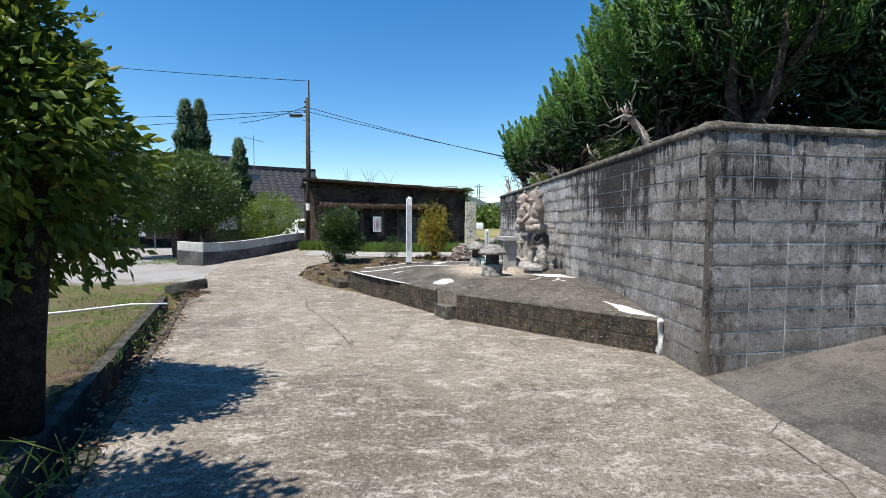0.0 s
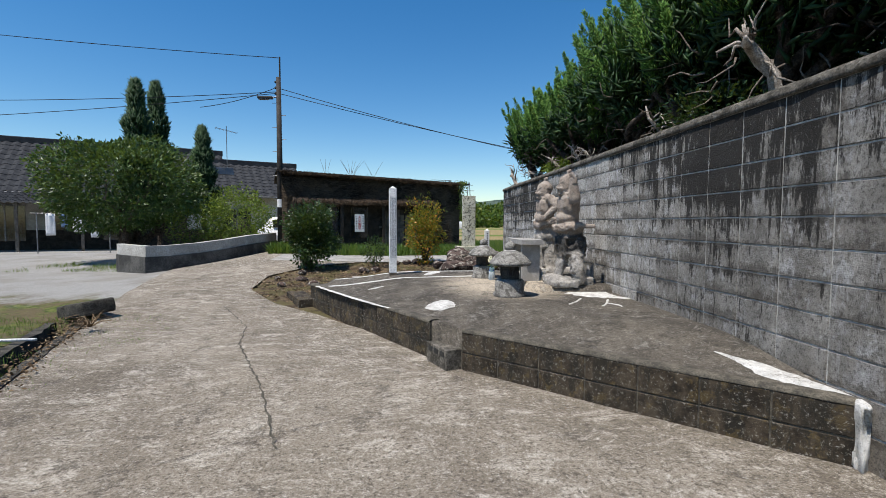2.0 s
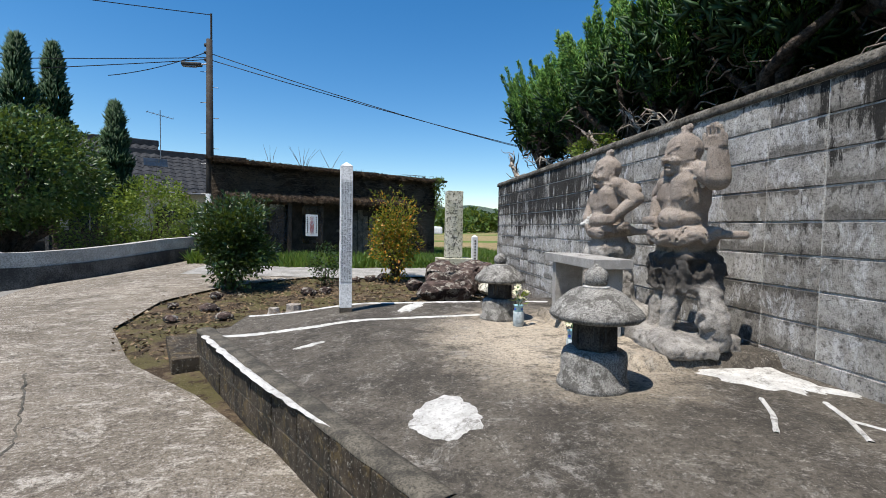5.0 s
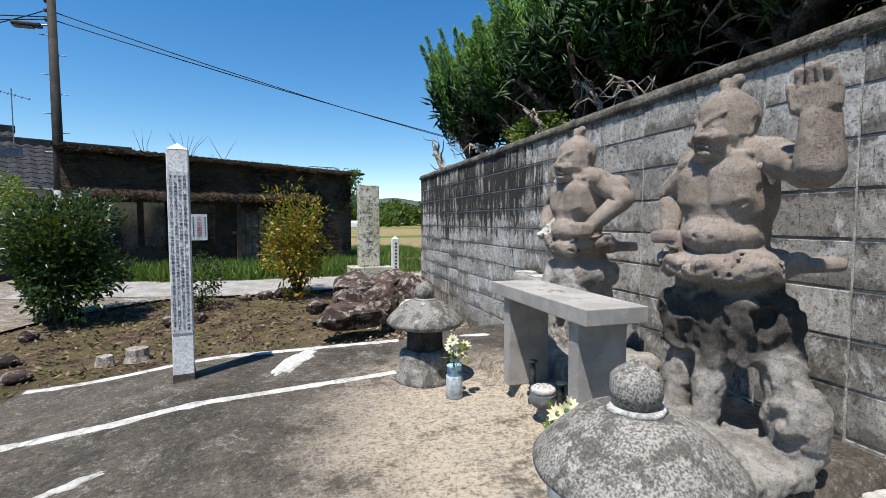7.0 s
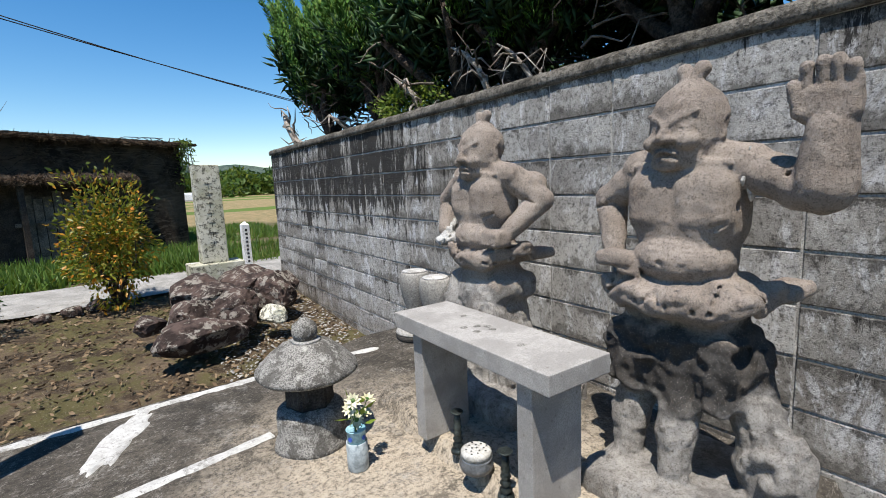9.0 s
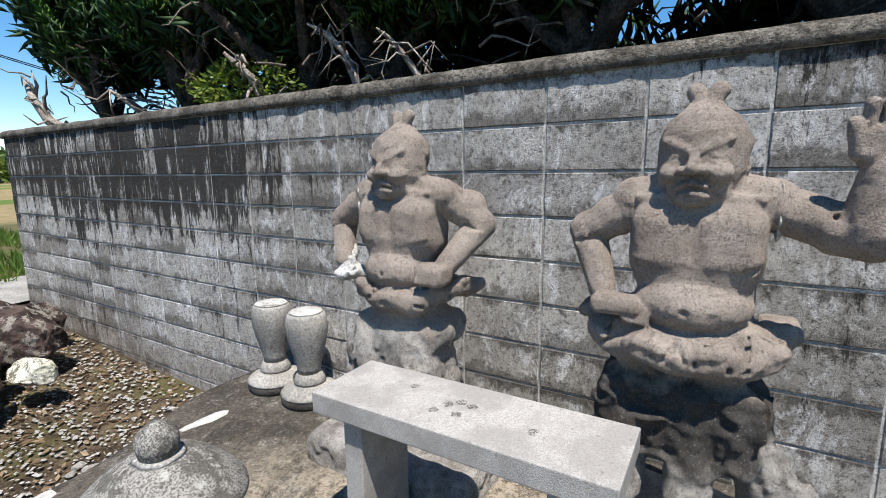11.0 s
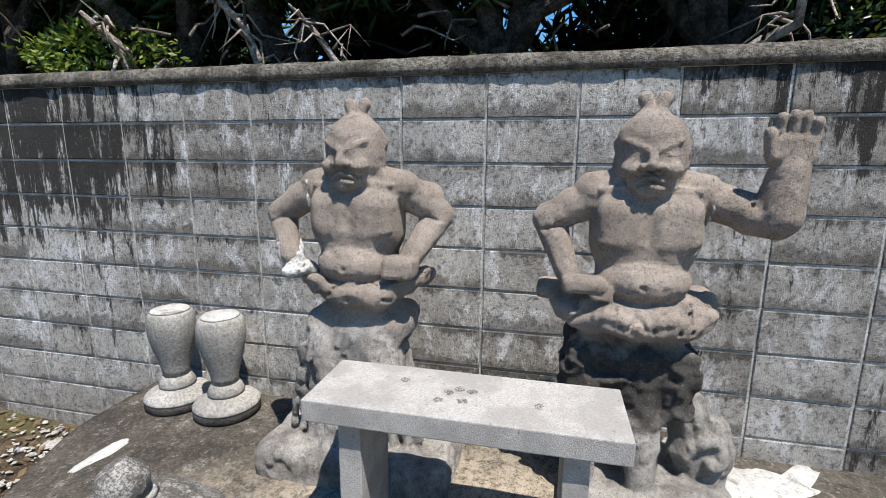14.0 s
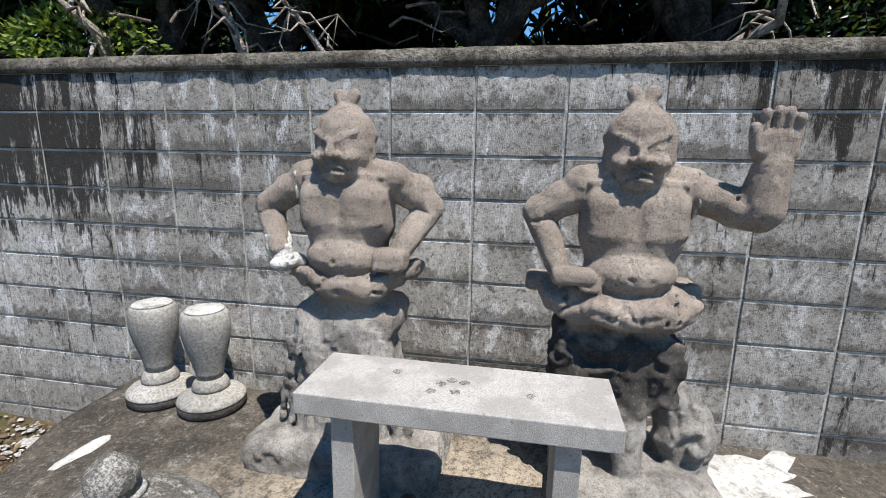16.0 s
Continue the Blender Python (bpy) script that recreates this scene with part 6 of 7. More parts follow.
def build_hedge():
    rng = np.random.default_rng(11)
    rows = [(0.85, 9.95, 1.0, 4.15), (0.95, 8.55, 1.0, 4.0), (0.9, 7.2, 1.0, 3.95), (1.0, 6.0, 1.05, 4.2), (0.95, 4.75, 1.05, 4.3), (1.0, 3.5, 1.05, 4.5), (1.0, 2.2, 1.1, 4.7), (1.25, 0.95, 1.15, 4.9),
            (2.6, 1.3, 1.2, 4.9), (3.9, 1.9, 1.15, 4.6), (2.5, 3.6, 1.2, 4.9), (2.5, 6.0, 1.2, 4.7), (2.4, 8.2, 1.1, 4.4)]
    for i, (x, y, r, top) in enumerate(rows):
        t = thing("juniper_tree", (x, y, 0.0), "old green juniper with bare grey trunk behind the block wall", "tree", "row of junipers")
        bm = bmesh.new()
        lean = rng.uniform(-0.25, 0.25)
        foot = Vector((rng.uniform(-0.15, 0.0), lean * 0.5, 0.0))
        fork = Vector((-0.25 * (x < 2), lean, 2.45))
        add_tube(bm, [foot, foot.lerp(fork, 0.5) + Vector((0.05, -0.08, 0)), fork], [0.13, 0.11, 0.10], 10)
        for k in range(6):
            a = rng.uniform(0, 6.28)
            tip = Vector((0.75 * math.cos(a), 0.75 * math.sin(a), rng.uniform(3.0, 3.9)))
            mid = fork.lerp(tip, 0.45) + Vector(rng.normal(0, 0.10, 3))
            add_tube(bm, [fork - Vector((0, 0, 0.15)), fork.lerp(mid, 0.5) + Vector(rng.normal(0, 0.05, 3)), mid, mid.lerp(tip, 0.6) + Vector(rng.normal(0, 0.07, 3)), tip], [0.065, 0.052, 0.045, 0.03, 0.012], 8)
        part("trunk", bm, M["bark"], t, "twisted grey-brown trunk", smooth=True)
        # bare crooked twigs on the underside
        bm = bmesh.new()
        for k in range(42):
            a = rng.uniform(0, 6.28)
            p = Vector((rng.uniform(-0.75, 0.75), rng.uniform(-0.7, 0.7), rng.uniform(2.35, 3.1)))
            pts = [p]
            dirv = Vector((math.cos(a), math.sin(a), rng.uniform(-0.4, 0.6)))
            for q in range(4):
                dirv = (dirv + Vector(rng.normal(0, 0.5, 3))).normalized()
                pts.append(pts[-1] + dirv * rng.uniform(0.06, 0.15))
            add_tube(bm, pts, [0.011, 0.009, 0.007, 0.005, 0.002], 5)
        part("twig_tangle", bm, M["darkbark"] if i % 2 else M["deadwood2"], t, "bare dead twigs under the crown", smooth=True)["kind"] = "stuff"
        mid = (2.85 + top) / 2
        near = i < 8
        m = plume_crown((0, 0, mid), (r, r * 0.85, (top - 2.85) / 2), 96 if near else 55, 360 if near else 120, rng, 0.85, 0.090, 0.066 if near else 0.12, 2.66)
        # leading shoots stand above the crown as separate spires
        spires = [plume_crown((rng.uniform(-0.6, 0.45) * r, rng.uniform(-0.6, 0.6) * r, top - 0.05 - rng.uniform(0, 0.35)), (0.05, 0.05, 0.16), 6, 230, rng, 0.72, 0.085, 0.062, 2.7) for _ in range(5)] if near else []
        m = np.concatenate([m] + spires)
        part("crown", scatter_mesh("crown", *SPRAY, m, M["juniper"]), None, t, "dense upright green sprays")
        # inner foliage: the crown's shade is put into a darker leaf colour
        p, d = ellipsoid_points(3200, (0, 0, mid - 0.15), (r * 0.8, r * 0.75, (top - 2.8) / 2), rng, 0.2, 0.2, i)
        part("inner_crown", scatter_mesh("inner_crown", *SPRAY, frames_at(p, d * 0.3 + [0, 0, 0.6], 0.23, rng, 0.6), M["cypress"]), None, t, "inner sprays, coloured dark for the crown's shade")
    # filler added to block the bright horizon; shade is put into its dark colour
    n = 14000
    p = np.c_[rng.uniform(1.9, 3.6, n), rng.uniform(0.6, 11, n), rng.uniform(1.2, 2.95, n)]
    solo("understory", scatter_mesh("understory", *SPRAY, frames_at(p, rng.normal(0, 1, (n, 3)) + [0, 0, 0.4], 0.30, rng, 0.4), M["cypress"]), None, "dark filler foliage added behind the junipers to close sky gaps", kind="stuff")
    # bleached dead stubs that lean over the coping
    stubs = [((0.35, 6.9, 2.2), (0.12, 7.12, 2.62), 0.045), ((0.45, 6.2, 2.25), (0.3, 6.5, 2.75), 0.03), ((0.5, 8.6, 2.2), (0.2, 8.9, 2.55), 0.05), ((0.3, 1.7, 2.5), (-0.05, 1.55, 2.72), 0.055), ((0.5, 5.6, 2.3), (0.25, 5.9, 2.62), 0.022), ((0.5, 3.7, 2.3), (0.2, 3.5, 2.7), 0.03), ((0.4, 9.9, 2.15), (0.1, 10.35, 2.75), 0.06)]
    for a, b, r in stubs:
        a, b = Vector(a), Vector(b)
        t = thing("dead_branch", (0, 0, 0), "bleached dead branch leaning over the coping", "branch", "dead branches")
        mid = a.lerp(b, 0.5) + Vector(rng.normal(0, 0.07, 3))
        part("limb", tube([a - Vector((-0.1, 0, 0.6)), a, a.lerp(mid, 0.5) + Vector(rng.normal(0, 0.02, 3)), mid, mid.lerp(b, 0.5) + Vector(rng.normal(0, 0.03, 3)), b], [r * 0.9, r * 0.85, r * 0.95, r * 0.75, r * 0.6, r * 0.25], 9), M["deadwood"], t, smooth=True)
        for k in range(11):
            d = Vector(rng.normal(0, 1, 3)).normalized() * rng.uniform(0.12, 0.36)
            root = a.lerp(mid, rng.uniform(0.3, 1.0)) if k % 2 else mid.lerp(b, rng.uniform(0.0, 0.8))
            q = [root, root + d * 0.4 + Vector((0, 0, 0.05)), root + d * 0.7 + Vector(rng.normal(0, 0.04, 3)), root + d + Vector(rng.normal(0, 0.06, 3))]
            part("twig", tube(q, [r * 0.34, r * 0.26, r * 0.18, r * 0.06], 6), M["deadwood" if k % 3 else "deadwood2"], t, smooth=True)
    shrub("boxwood_bush", (0.42, 7.35, 2.02), (0.30, 0.55, 0.22, 0.42), 0.05, "lime", 1700, "small lime-green bush peeping over the wall", 5, 0.012, 5)
    shrub("boxwood_bush", (0.45, 2.7, 2.0), (0.35, 0.7, 0.25, 0.45), 0.05, "camellia", 1500, "small green bush behind the wall", 6, 0.012, 5)
    shrub("red_leaf_tree", (4.9, 2.2, 0.3), (0.9, 0.9, 1.2, 3.3), 0.09, "redleaf", 4200, "small tree with red-brown new leaves", 9, 0.06, 8, category="tree")


def build_near_tree():
    rng = np.random.default_rng(21)
    t = thing("roadside_tree", (-5.45, -0.97, -0.03), "dense broad-leaved evergreen tree beside the ditch", "tree")
    bm = bmesh.new()
    for k, (dx, dy, r) in enumerate(((0.22, -0.05, 0.13), (-0.02, 0.05, 0.16), (-0.25, -0.15, 0.14), (0.1, -0.35, 0.10))):
        add_tube(bm, [(dx, dy, 0), (dx * 1.3, dy * 1.2, 0.6), (dx * 1.8, dy * 1.6, 1.3), (dx * 2.2, dy * 2.0, 2.3)], [r * 1.15, r, r * 0.8, r * 0.3], 12)
    for k in range(26):
        a = rng.uniform(0, 6.28)
        add_tube(bm, [(0, 0, rng.uniform(0.9, 1.6)), (0.32 * math.cos(a), 0.32 * math.sin(a), rng.uniform(1.4, 2.0)), (0.6 * math.cos(a), 0.6 * math.sin(a), rng.uniform(1.4, 2.2))], [0.05, 0.03, 0.008], 6)
    part("trunk", bm, M["darkbark"], t, smooth=True)
    p, d = ellipsoid_points(17000, (0, 0, 2.05), (0.84, 0.88, 1.25), rng, 0.35, 0.34, 3)
    p[:, :2] *= (1 - 0.50 * np.clip((p[:, 2] - 1.9) / 1.3, 0, 1))[:, None]
    keep = p[:, 2] > 0.85 + 0.25 * rng.random(len(p))
    p, d = p[keep], d[keep]
    part("crown", scatter_mesh("crown", *LEAF, frames_at(p, d * 0.7 + [0, 0, -0.25], 0.115 * rng.uniform(0.6, 1.15, len(p)), rng, 0.5), M["broad"]), None, t)
    # shoots that stick out at the top
    pts, dirs, bm = [], [], bmesh.new()
    for k in range(16):
        a = rng.uniform(-1.6, 1.2)
        h = rng.uniform(1.9, 3.2)
        b = np.array([(0.80 - 0.16 * h) * math.cos(a), (0.80 - 0.16 * h) * math.sin(a), h])
        dv = np.array([math.cos(a), math.sin(a), rng.uniform(-0.25, 0.6)])
        ln = rng.uniform(0.25, 0.45)
        add_tube(bm, [tuple(b), tuple(b + dv * ln * 0.5), tuple(b + dv * ln)], [0.006, 0.004, 0.002], 5)
        for u in np.linspace(0.1, 1, 16):
            pts.append(b + dv * ln * u)
            dirs.append(dv + rng.normal(0, 0.7, 3))
    part("shoot_stems", bm, M["bark"], t)
    part("young_growth", scatter_mesh("young_growth", *LEAF, frames_at(np.array(pts), np.array(dirs), 0.075, rng, 0.3), M["broad"]), None, t, "leafy young shoots")["kind"] = "stuff"
    # an unseen second tree, added just south to cast leafy shade on the lane
    t = thing("roadside_tree", (-4.75, -2.45, -0.03), "dense broad-leaved evergreen tree beside the ditch", "tree")
    part("trunk", limbs((0, 0, 0), [(0.3, 0.2, 2.3), (-0.3, 0.1, 2.5), (0.1, -0.3, 2.4)], 0.10, rng, 9), M["darkbark"], t, smooth=True)
    p, d = ellipsoid_points(3200, (0, -0.15, 2.5), (0.52, 0.42, 0.55), rng, 0.25, 0.5, 8)
    part("crown", scatter_mesh("crown", *LEAF, frames_at(p, d * 0.7 + [0, 0, -0.2], 0.115 * rng.uniform(0.6, 1.15, len(p)), rng, 0.5), M["broad"]), None, t)


def build_garden():
    shrub("camellia_bush", (-4.93, 9.7, land(-4.9, 9.7)), (0.62, 0.60, 0.66, 0.80), 0.088, "camellia", 9500, "round dark glossy camellia bush on bare soil", 31, 0.03, 9, inner=0.25, lumps=0.55)
    shrub("yellowing_bush", (-2.13, 10.6, land(-2.1, 10.6)), (0.52, 0.52, 0.68, 0.86), 0.075, "yellowed", 4600, "upright bush with yellow and orange leaves", 32, 0.028, 10, inner=0.2, lumps=0.6)
    shrub("small_shrub", (-3.43, 10.05, land(-3.4, 10.05)), (0.30, 0.30, 0.36, 0.38), 0.06, "camellia", 900, "small open green shrub", 33, 0.012, 6)
    # cut stumps, clods and stones
    for x, y, r, h, s in ((-3.62, 7.88, 0.10, 0.09, 1), (-3.86, 7.80, 0.07, 0.06, 2)):
        solo("tree_stump", lathe([(0, -0.03), (r * 1.2, -0.03), (r, 0.02), (r * 0.96, h), (0, h + 0.005)], 18, (0, 0, 0), 0.15, s), M["deadwood"], "pale cut stump in the garden soil", "stump", at=(x, y, land(x, y) + 0.0), group="cut stumps", smooth=False)
    for i, (x, y, s) in enumerate(((-2.35, 10.7, 0.16), (-2.6, 10.6, 0.12), (-2.15, 10.95, 0.10), (-4.4, 7.5, 0.10), (-4.75, 8.0, 0.12), (-5.0, 7.4, 0.09), (-5.3, 8.2, 0.08), (-3.6, 9.2, 0.13), (-3.35, 9.3, 0.11), (-2.9, 10.5, 0.1), (-4.95, 8.9, 0.1))):
        solo("clod", rock_mesh((s, s * 0.8, s * 0.55), i * 2.2 + 0.4, M["rock"], 0.4, 2), None, "brown clod of earth and root", "clod", at=(x, y, land(x, y) + s * 0.2), group="garden clods")
    rng = np.random.default_rng(3)
    # leaf litter on the soil and along the verge
    n = 6500
    p = np.c_[rng.uniform(-6.1, -0.05, n), rng.uniform(5.9, 11.2, n), np.zeros(n)]
    ok = [(y > platform_top(min(x, 0)) + 0.05 or x < -3.95) and x > road_right(y) - 0.25 * rng.random() for x, y, _ in p]
    p = p[np.array(ok)]
    p[:, 2] = [land(x, y) - 0.005 for x, y, _ in p]
    solo("leaf_litter", scatter_mesh("leaf_litter", *LEAF, frames_at(p, rng.normal(0, 1, (len(p), 3)) * [1, 1, 0.25], rng.uniform(0.03, 0.075, len(p)), rng, 0.2), M["dryleaf"]), None, "dry leaves, bark scraps and twigs on the soil", kind="stuff")
    n = 2600
    p = np.c_[rng.uniform(-1.4, -0.05, n), rng.uniform(6.9, 10.7, n), np.full(n, 0.0)]
    p[:, 2] = [land(x, y) - 0.01 for x, y, _ in p]
    solo("pebbles", scatter_mesh("pebbles", [(0, 0, -0.3), (1, 0, 0), (0.2, 0.9, 0), (-0.8, 0.4, 0.1), (-0.5, -0.8, 0), (0.1, 0, 0.45)], [(1, 2, 5), (2, 3, 5), (3, 4, 5), (4, 1, 5)], frames_at(p, np.tile([0, 0, 1.0], (n, 1)), rng.uniform(0.006, 0.022, n), rng, 0.15), M["concrete"]), None, "small stones strewn over the soil", kind="stuff")
    # larger stones lie along the platform's edge and the wall foot
    for i in range(34):
        x = rng.uniform(-1.1, -0.05)
        y = platform_top(x) + rng.uniform(0.03, 0.75)
        r = rng.uniform(0.018, 0.055)
        solo("stone", rock_mesh((r, r * rng.uniform(0.6, 0.9), r * 0.45), i * 1.37 + 0.7, M["concrete"], 0.3, 1), None, "small pale flat stone lying on the soil", "stone", at=(x, y, land(x, y) - 0.015), rz=rng.uniform(0, 180), group="stones at the platform's edge")
    # weeds along the shed, the pole and the field
    def weeds(name, n, xr, yr, h, label, mat="weed"):
        p = np.c_[rng.uniform(*xr, n), rng.uniform(*yr, n), np.zeros(n)]
        p[:, 2] = [land(x, y) - 0.03 for x, y, _ in p]
        clump = value_noise(p, 1.6, 5) > -0.25
        p = p[clump]
        solo(name, scatter_mesh(name, *BLADE, frames_at(p, rng.normal(0, 0.35, (len(p), 3)) + [0, 0, 1], h * rng.uniform(0.5, 1.2, len(p)), rng, 0.1), M[mat]), None, label, kind="stuff")
    weeds("weeds", 9000, (-6.0, -0.2), (12.3, 14.6), 0.32, "lush green weeds along the shed")
    weeds("weeds", 2600, (-7.0, -5.9), (13.2, 14.6), 0.38, "green weeds round the pole's foot")
    weeds("field_grass", 16000, (-2.2, 2.5), (12.4, 24), 0.22, "rough grass of the field behind the wall")
    weeds("yard_grass", 9000, (-9.8, -5.6), (-1.5, 5.3), 0.07, "short patchy grass beside the ditch")
    weeds("yard_grass", 2500, (-13.5, -9.5), (11.5, 14.0), 0.12, "patchy grass at the yard's edge")
    # fallen leaves, moss and straw along the ditch
    n = 1500
    u = rng.random(n)
    p = np.c_[-3.9 - 3.1 * u + rng.normal(0, 0.10, n), -2.9 + 7.9 * u, np.full(n, 0.012)]
    solo("verge_litter", scatter_mesh("verge_litter", *LEAF, frames_at(p, rng.normal(0, 1, (n, 3)) * [1, 1, 0.2], rng.uniform(0.02, 0.06, n), rng, 0.2), M["dryleaf"]), None, "dry leaves along the ditch lip", kind="stuff")
    n = 1100
    p = np.c_[rng.uniform(-5.2, -0.2, n), rng.uniform(-3.5, 5, n), np.zeros(n)]
    ok = [x > ditch_x(y) + 0.1 and x < road_right(y) - 0.02 for x, y, _ in p]
    p = p[np.array(ok)]
    p[:, 2] = 0.012
    solo("road_grit", scatter_mesh("road_grit", *LEAF, frames_at(p, rng.normal(0, 1, (len(p), 3)) * [1, 1, 0.15], rng.uniform(0.006, 0.02, len(p)), rng, 0.1), M["dryleaf"]), None, "scraps of dry leaf on the lane", kind="stuff")
    # slab across the ditch's end, and a white hose lying on the grass
    bm = bmesh.new()
    add_box(bm, (-0.42, -0.20, 0.0), (0.42, 0.20, 0.20), 0.03)
    bmesh.ops.subdivide_edges(bm, edges=bm.edges, cuts=3, use_grid_fill=True)
    for v in bm.verts:
        v.co += Vector((1, 1, 1)) * 0.012 * noise.noise(v.co * 5)
    ob = solo("stone_slab", bm, M["ditch"], "dark tilted stone slab across the ditch's end", "slab", at=(-7.15, 5.2, -0.02), rz=-35)
    ob.matrix_world = pose(-7.15, 5.2, 0.0, 4, -10, -35)
    solo("pvc_pipe", tube([(-9.2, 2.15, 0.0), (-7.9, 3.1, 0.0), (-7.35, 3.75, 0.0), (-6.75, 3.75, 0.01)], 0.018, 8), M["white_paint"], "thin white pipe lying on the grass", "pipe", smooth=True)
    bm = bmesh.new()
    for k in range(26):
        a = rng.uniform(0, 6.28)
        add_tube(bm, [(0, 0, 0.02), (0.12 * math.cos(a), 0.12 * math.sin(a), rng.uniform(0.05, 0.2)), (0.3 * math.cos(a), 0.3 * math.sin(a), rng.uniform(0.0, 0.18))], [0.006, 0.005, 0.002], 4)
    solo("dead_weed", bm, M["dryleaf"], "brown dead weed tuft on the ditch lip", "weed", at=(-6.55, 4.35, 0.0))
    bm = bmesh.new()
    for k in range(60):
        x, y = rng.uniform(-5.0, -4.3), rng.uniform(-2.3, -1.6)
        add_tube(bm, [(x, y, 0), (x + rng.normal(0, 0.05), y + rng.normal(0, 0.05), 0.12), (x + rng.normal(0, 0.12), y + rng.normal(0, 0.12), 0.22)], [0.006, 0.006, 0.001], 3)
    solo("ditch_weed", bm, M["weed"], "green weed blades at the ditch mouth", kind="stuff")


# ---- shed, pole, house and distance ----
def build_shed():
    rz = 17.0
    t = thing("old_shed", (-7.02, 15.0, 0.22), "old vine-grown mud-walled shed with a sagging lean-to eave", "shed", rz=rz)
    L, D = 6.75, 4.2
    bm = bmesh.new()
    add_box(bm, (0, 0, -0.3), (L, D, 2.75))
    bmesh.ops.subdivide_edges(bm, edges=bm.edges, cuts=14, use_grid_fill=True)
    for v in bm.verts:
        v.co.z -= max(0, v.co.z) * 0.02 * (v.co.x / L)
        v.co += Vector((0, 1, 0.3)) * 0.05 * noise.noise(v.co * 1.7)
    part("wall", bm, M["mud"], t, "dark crumbling wall overgrown with dead vines", smooth=True)
    # corrugated roof sheet with a ragged edge
    bm = bmesh.new()
    prev = None
    n = 150
    for i in range(n + 1):
        x = -0.15 + (L + 0.5) * i / n
        w = 0.022 * math.sin(i * 2.1)
        e = 0.03 * noise.noise(Vector((i * 0.2, 0, 0)))
        row = [bm.verts.new((x, -0.22 + e, 2.88 - 0.035 * x + w)), bm.verts.new((x, D * 0.5, 3.08 - 0.035 * x + w)), bm.verts.new((x, D + 0.2, 2.80 - 0.035 * x + w))]
        if prev:
            bm.faces.new((prev[0], row[0], row[1], prev[1]))
            bm.faces.new((prev[1], row[1], row[2], prev[2]))
        prev = row
    ob = part("roof", bm, M["thatch"], t, "rusty corrugated roof under dead vines")
    sol = ob.modifiers.new("thick", "SOLIDIFY")
    sol.thickness = 0.05
    # sagging lean-to roof along the front
    bm = bmesh.new()
    prev = None
    for i in range(81):
        x = 0.35 + 5.2 * i / 80
        s = 0.05 * noise.noise(Vector((i * 0.13, 4, 0))) - 0.03 * math.sin(math.pi * i / 80) + 0.02 * math.sin(i * 1.9)
        row = [bm.verts.new((x, 0.0, 2.03 + s)), bm.verts.new((x, -0.62, 1.86 + s)), bm.verts.new((x, -0.66, 1.78 + s)), bm.verts.new((x, 0.0, 1.92 + s))]
        if prev:
            for a, b in ((0, 1), (1, 2), (2, 3)):
                bm.faces.new((prev[a], row[a], row[b], prev[b]))
        prev = row
    part("eave", bm, M["thatch"], t, "sagging eave matted with dead vines")
    for x in (0.5, 2.0, 3.5, 5.3):
        part("eave_post", box((x - 0.05, -0.58, -0.2), (x + 0.05, -0.48, 1.84), 0.006), M["darkwood"], t, "dark wooden eave post")
    part("lower_wall", box((0.3, -0.10, -0.25), (5.6, -0.02, 1.86)), M["darkwood"], t, "dark boarded lower wall")
    # weathered plank door
    door = part("door", box((3.55, -0.16, -0.05), (4.75, -0.105, 1.62)), M["darkwood"], t, "leaning grey plank door")
    rng = random.Random(7)
    for i in range(7):
        x = 3.56 + 0.17 * i
        b = part("plank", box((x, -0.20, -0.05 + rng.uniform(0, 0.08)), (x + 0.15, -0.165, 1.60 - rng.uniform(0, 0.25)), 0.004), M["oldwood"], door)
        b.rotation_euler = (0, radians(rng.uniform(-0.6, 0.6)), 0)
    part("rail", box((3.40, -0.235, 0.92), (4.85, -0.205, 1.0), 0.004), M["oldwood"], door, "grey cross rail")
    for x in (0.75, 1.5, 2.4):
        part("shutter", box((x, -0.125, 0.55), (x + 0.62, -0.105, 1.70), 0.004), M["glass_dark"], t, "dark dusty shutter")
    sign = part("notice_board", box((2.42, -0.70, 0.80), (2.76, -0.675, 1.42), 0.004), M["white_paint"], t, "small white notice board with red writing")
    try:
        lettering("火\n気\n厳\n禁", 0.13, M["red"], sign, (2.59, -0.704, 1.37), spacing=0.95)
    except Exception:
        pass
    for x in (2.465, 2.715):
        for i in range(8):
            part("writing", box((x - 0.016, -0.7025, 1.32 - 0.06 * i), (x + 0.016, -0.7005, 1.355 - 0.06 * i)), M["ink"], sign, "small unreadable black character")
    rg = np.random.default_rng(5)
    # vines: trails on the wall, green ivy hanging at the gable corner, bare shoots on the roof
    bm = bmesh.new()
    for k in range(90):
        p = Vector((rg.uniform(0, L), -0.06, rg.uniform(1.9, 2.75)))
        pts = [p]
        dv = Vector((rg.normal(), 0, rg.normal() * 0.35))
        for q in range(6):
            dv = (dv + Vector((rg.normal() * 0.5, 0, rg.normal() * 0.3))).normalized()
            pts.append(pts[-1] + dv * 0.18)
        pts = [Vector((min(max(a.x, 0), L), -0.06 - 0.03 * rg.random(), min(max(a.z, 1.5), 2.8))) for a in pts]
        if all((a - b).length > 0.01 for a, b in zip(pts, pts[1:])):
            add_tube(bm, pts, 0.011, 4)
    part("vines", bm, M["thatch"], t, "dead vine stems on the wall")
    p = np.c_[rg.normal(L + 0.02, 0.09, 900), rg.uniform(-0.35, 0.5, 900), 2.75 - rg.random(900) ** 2 * 1.1]
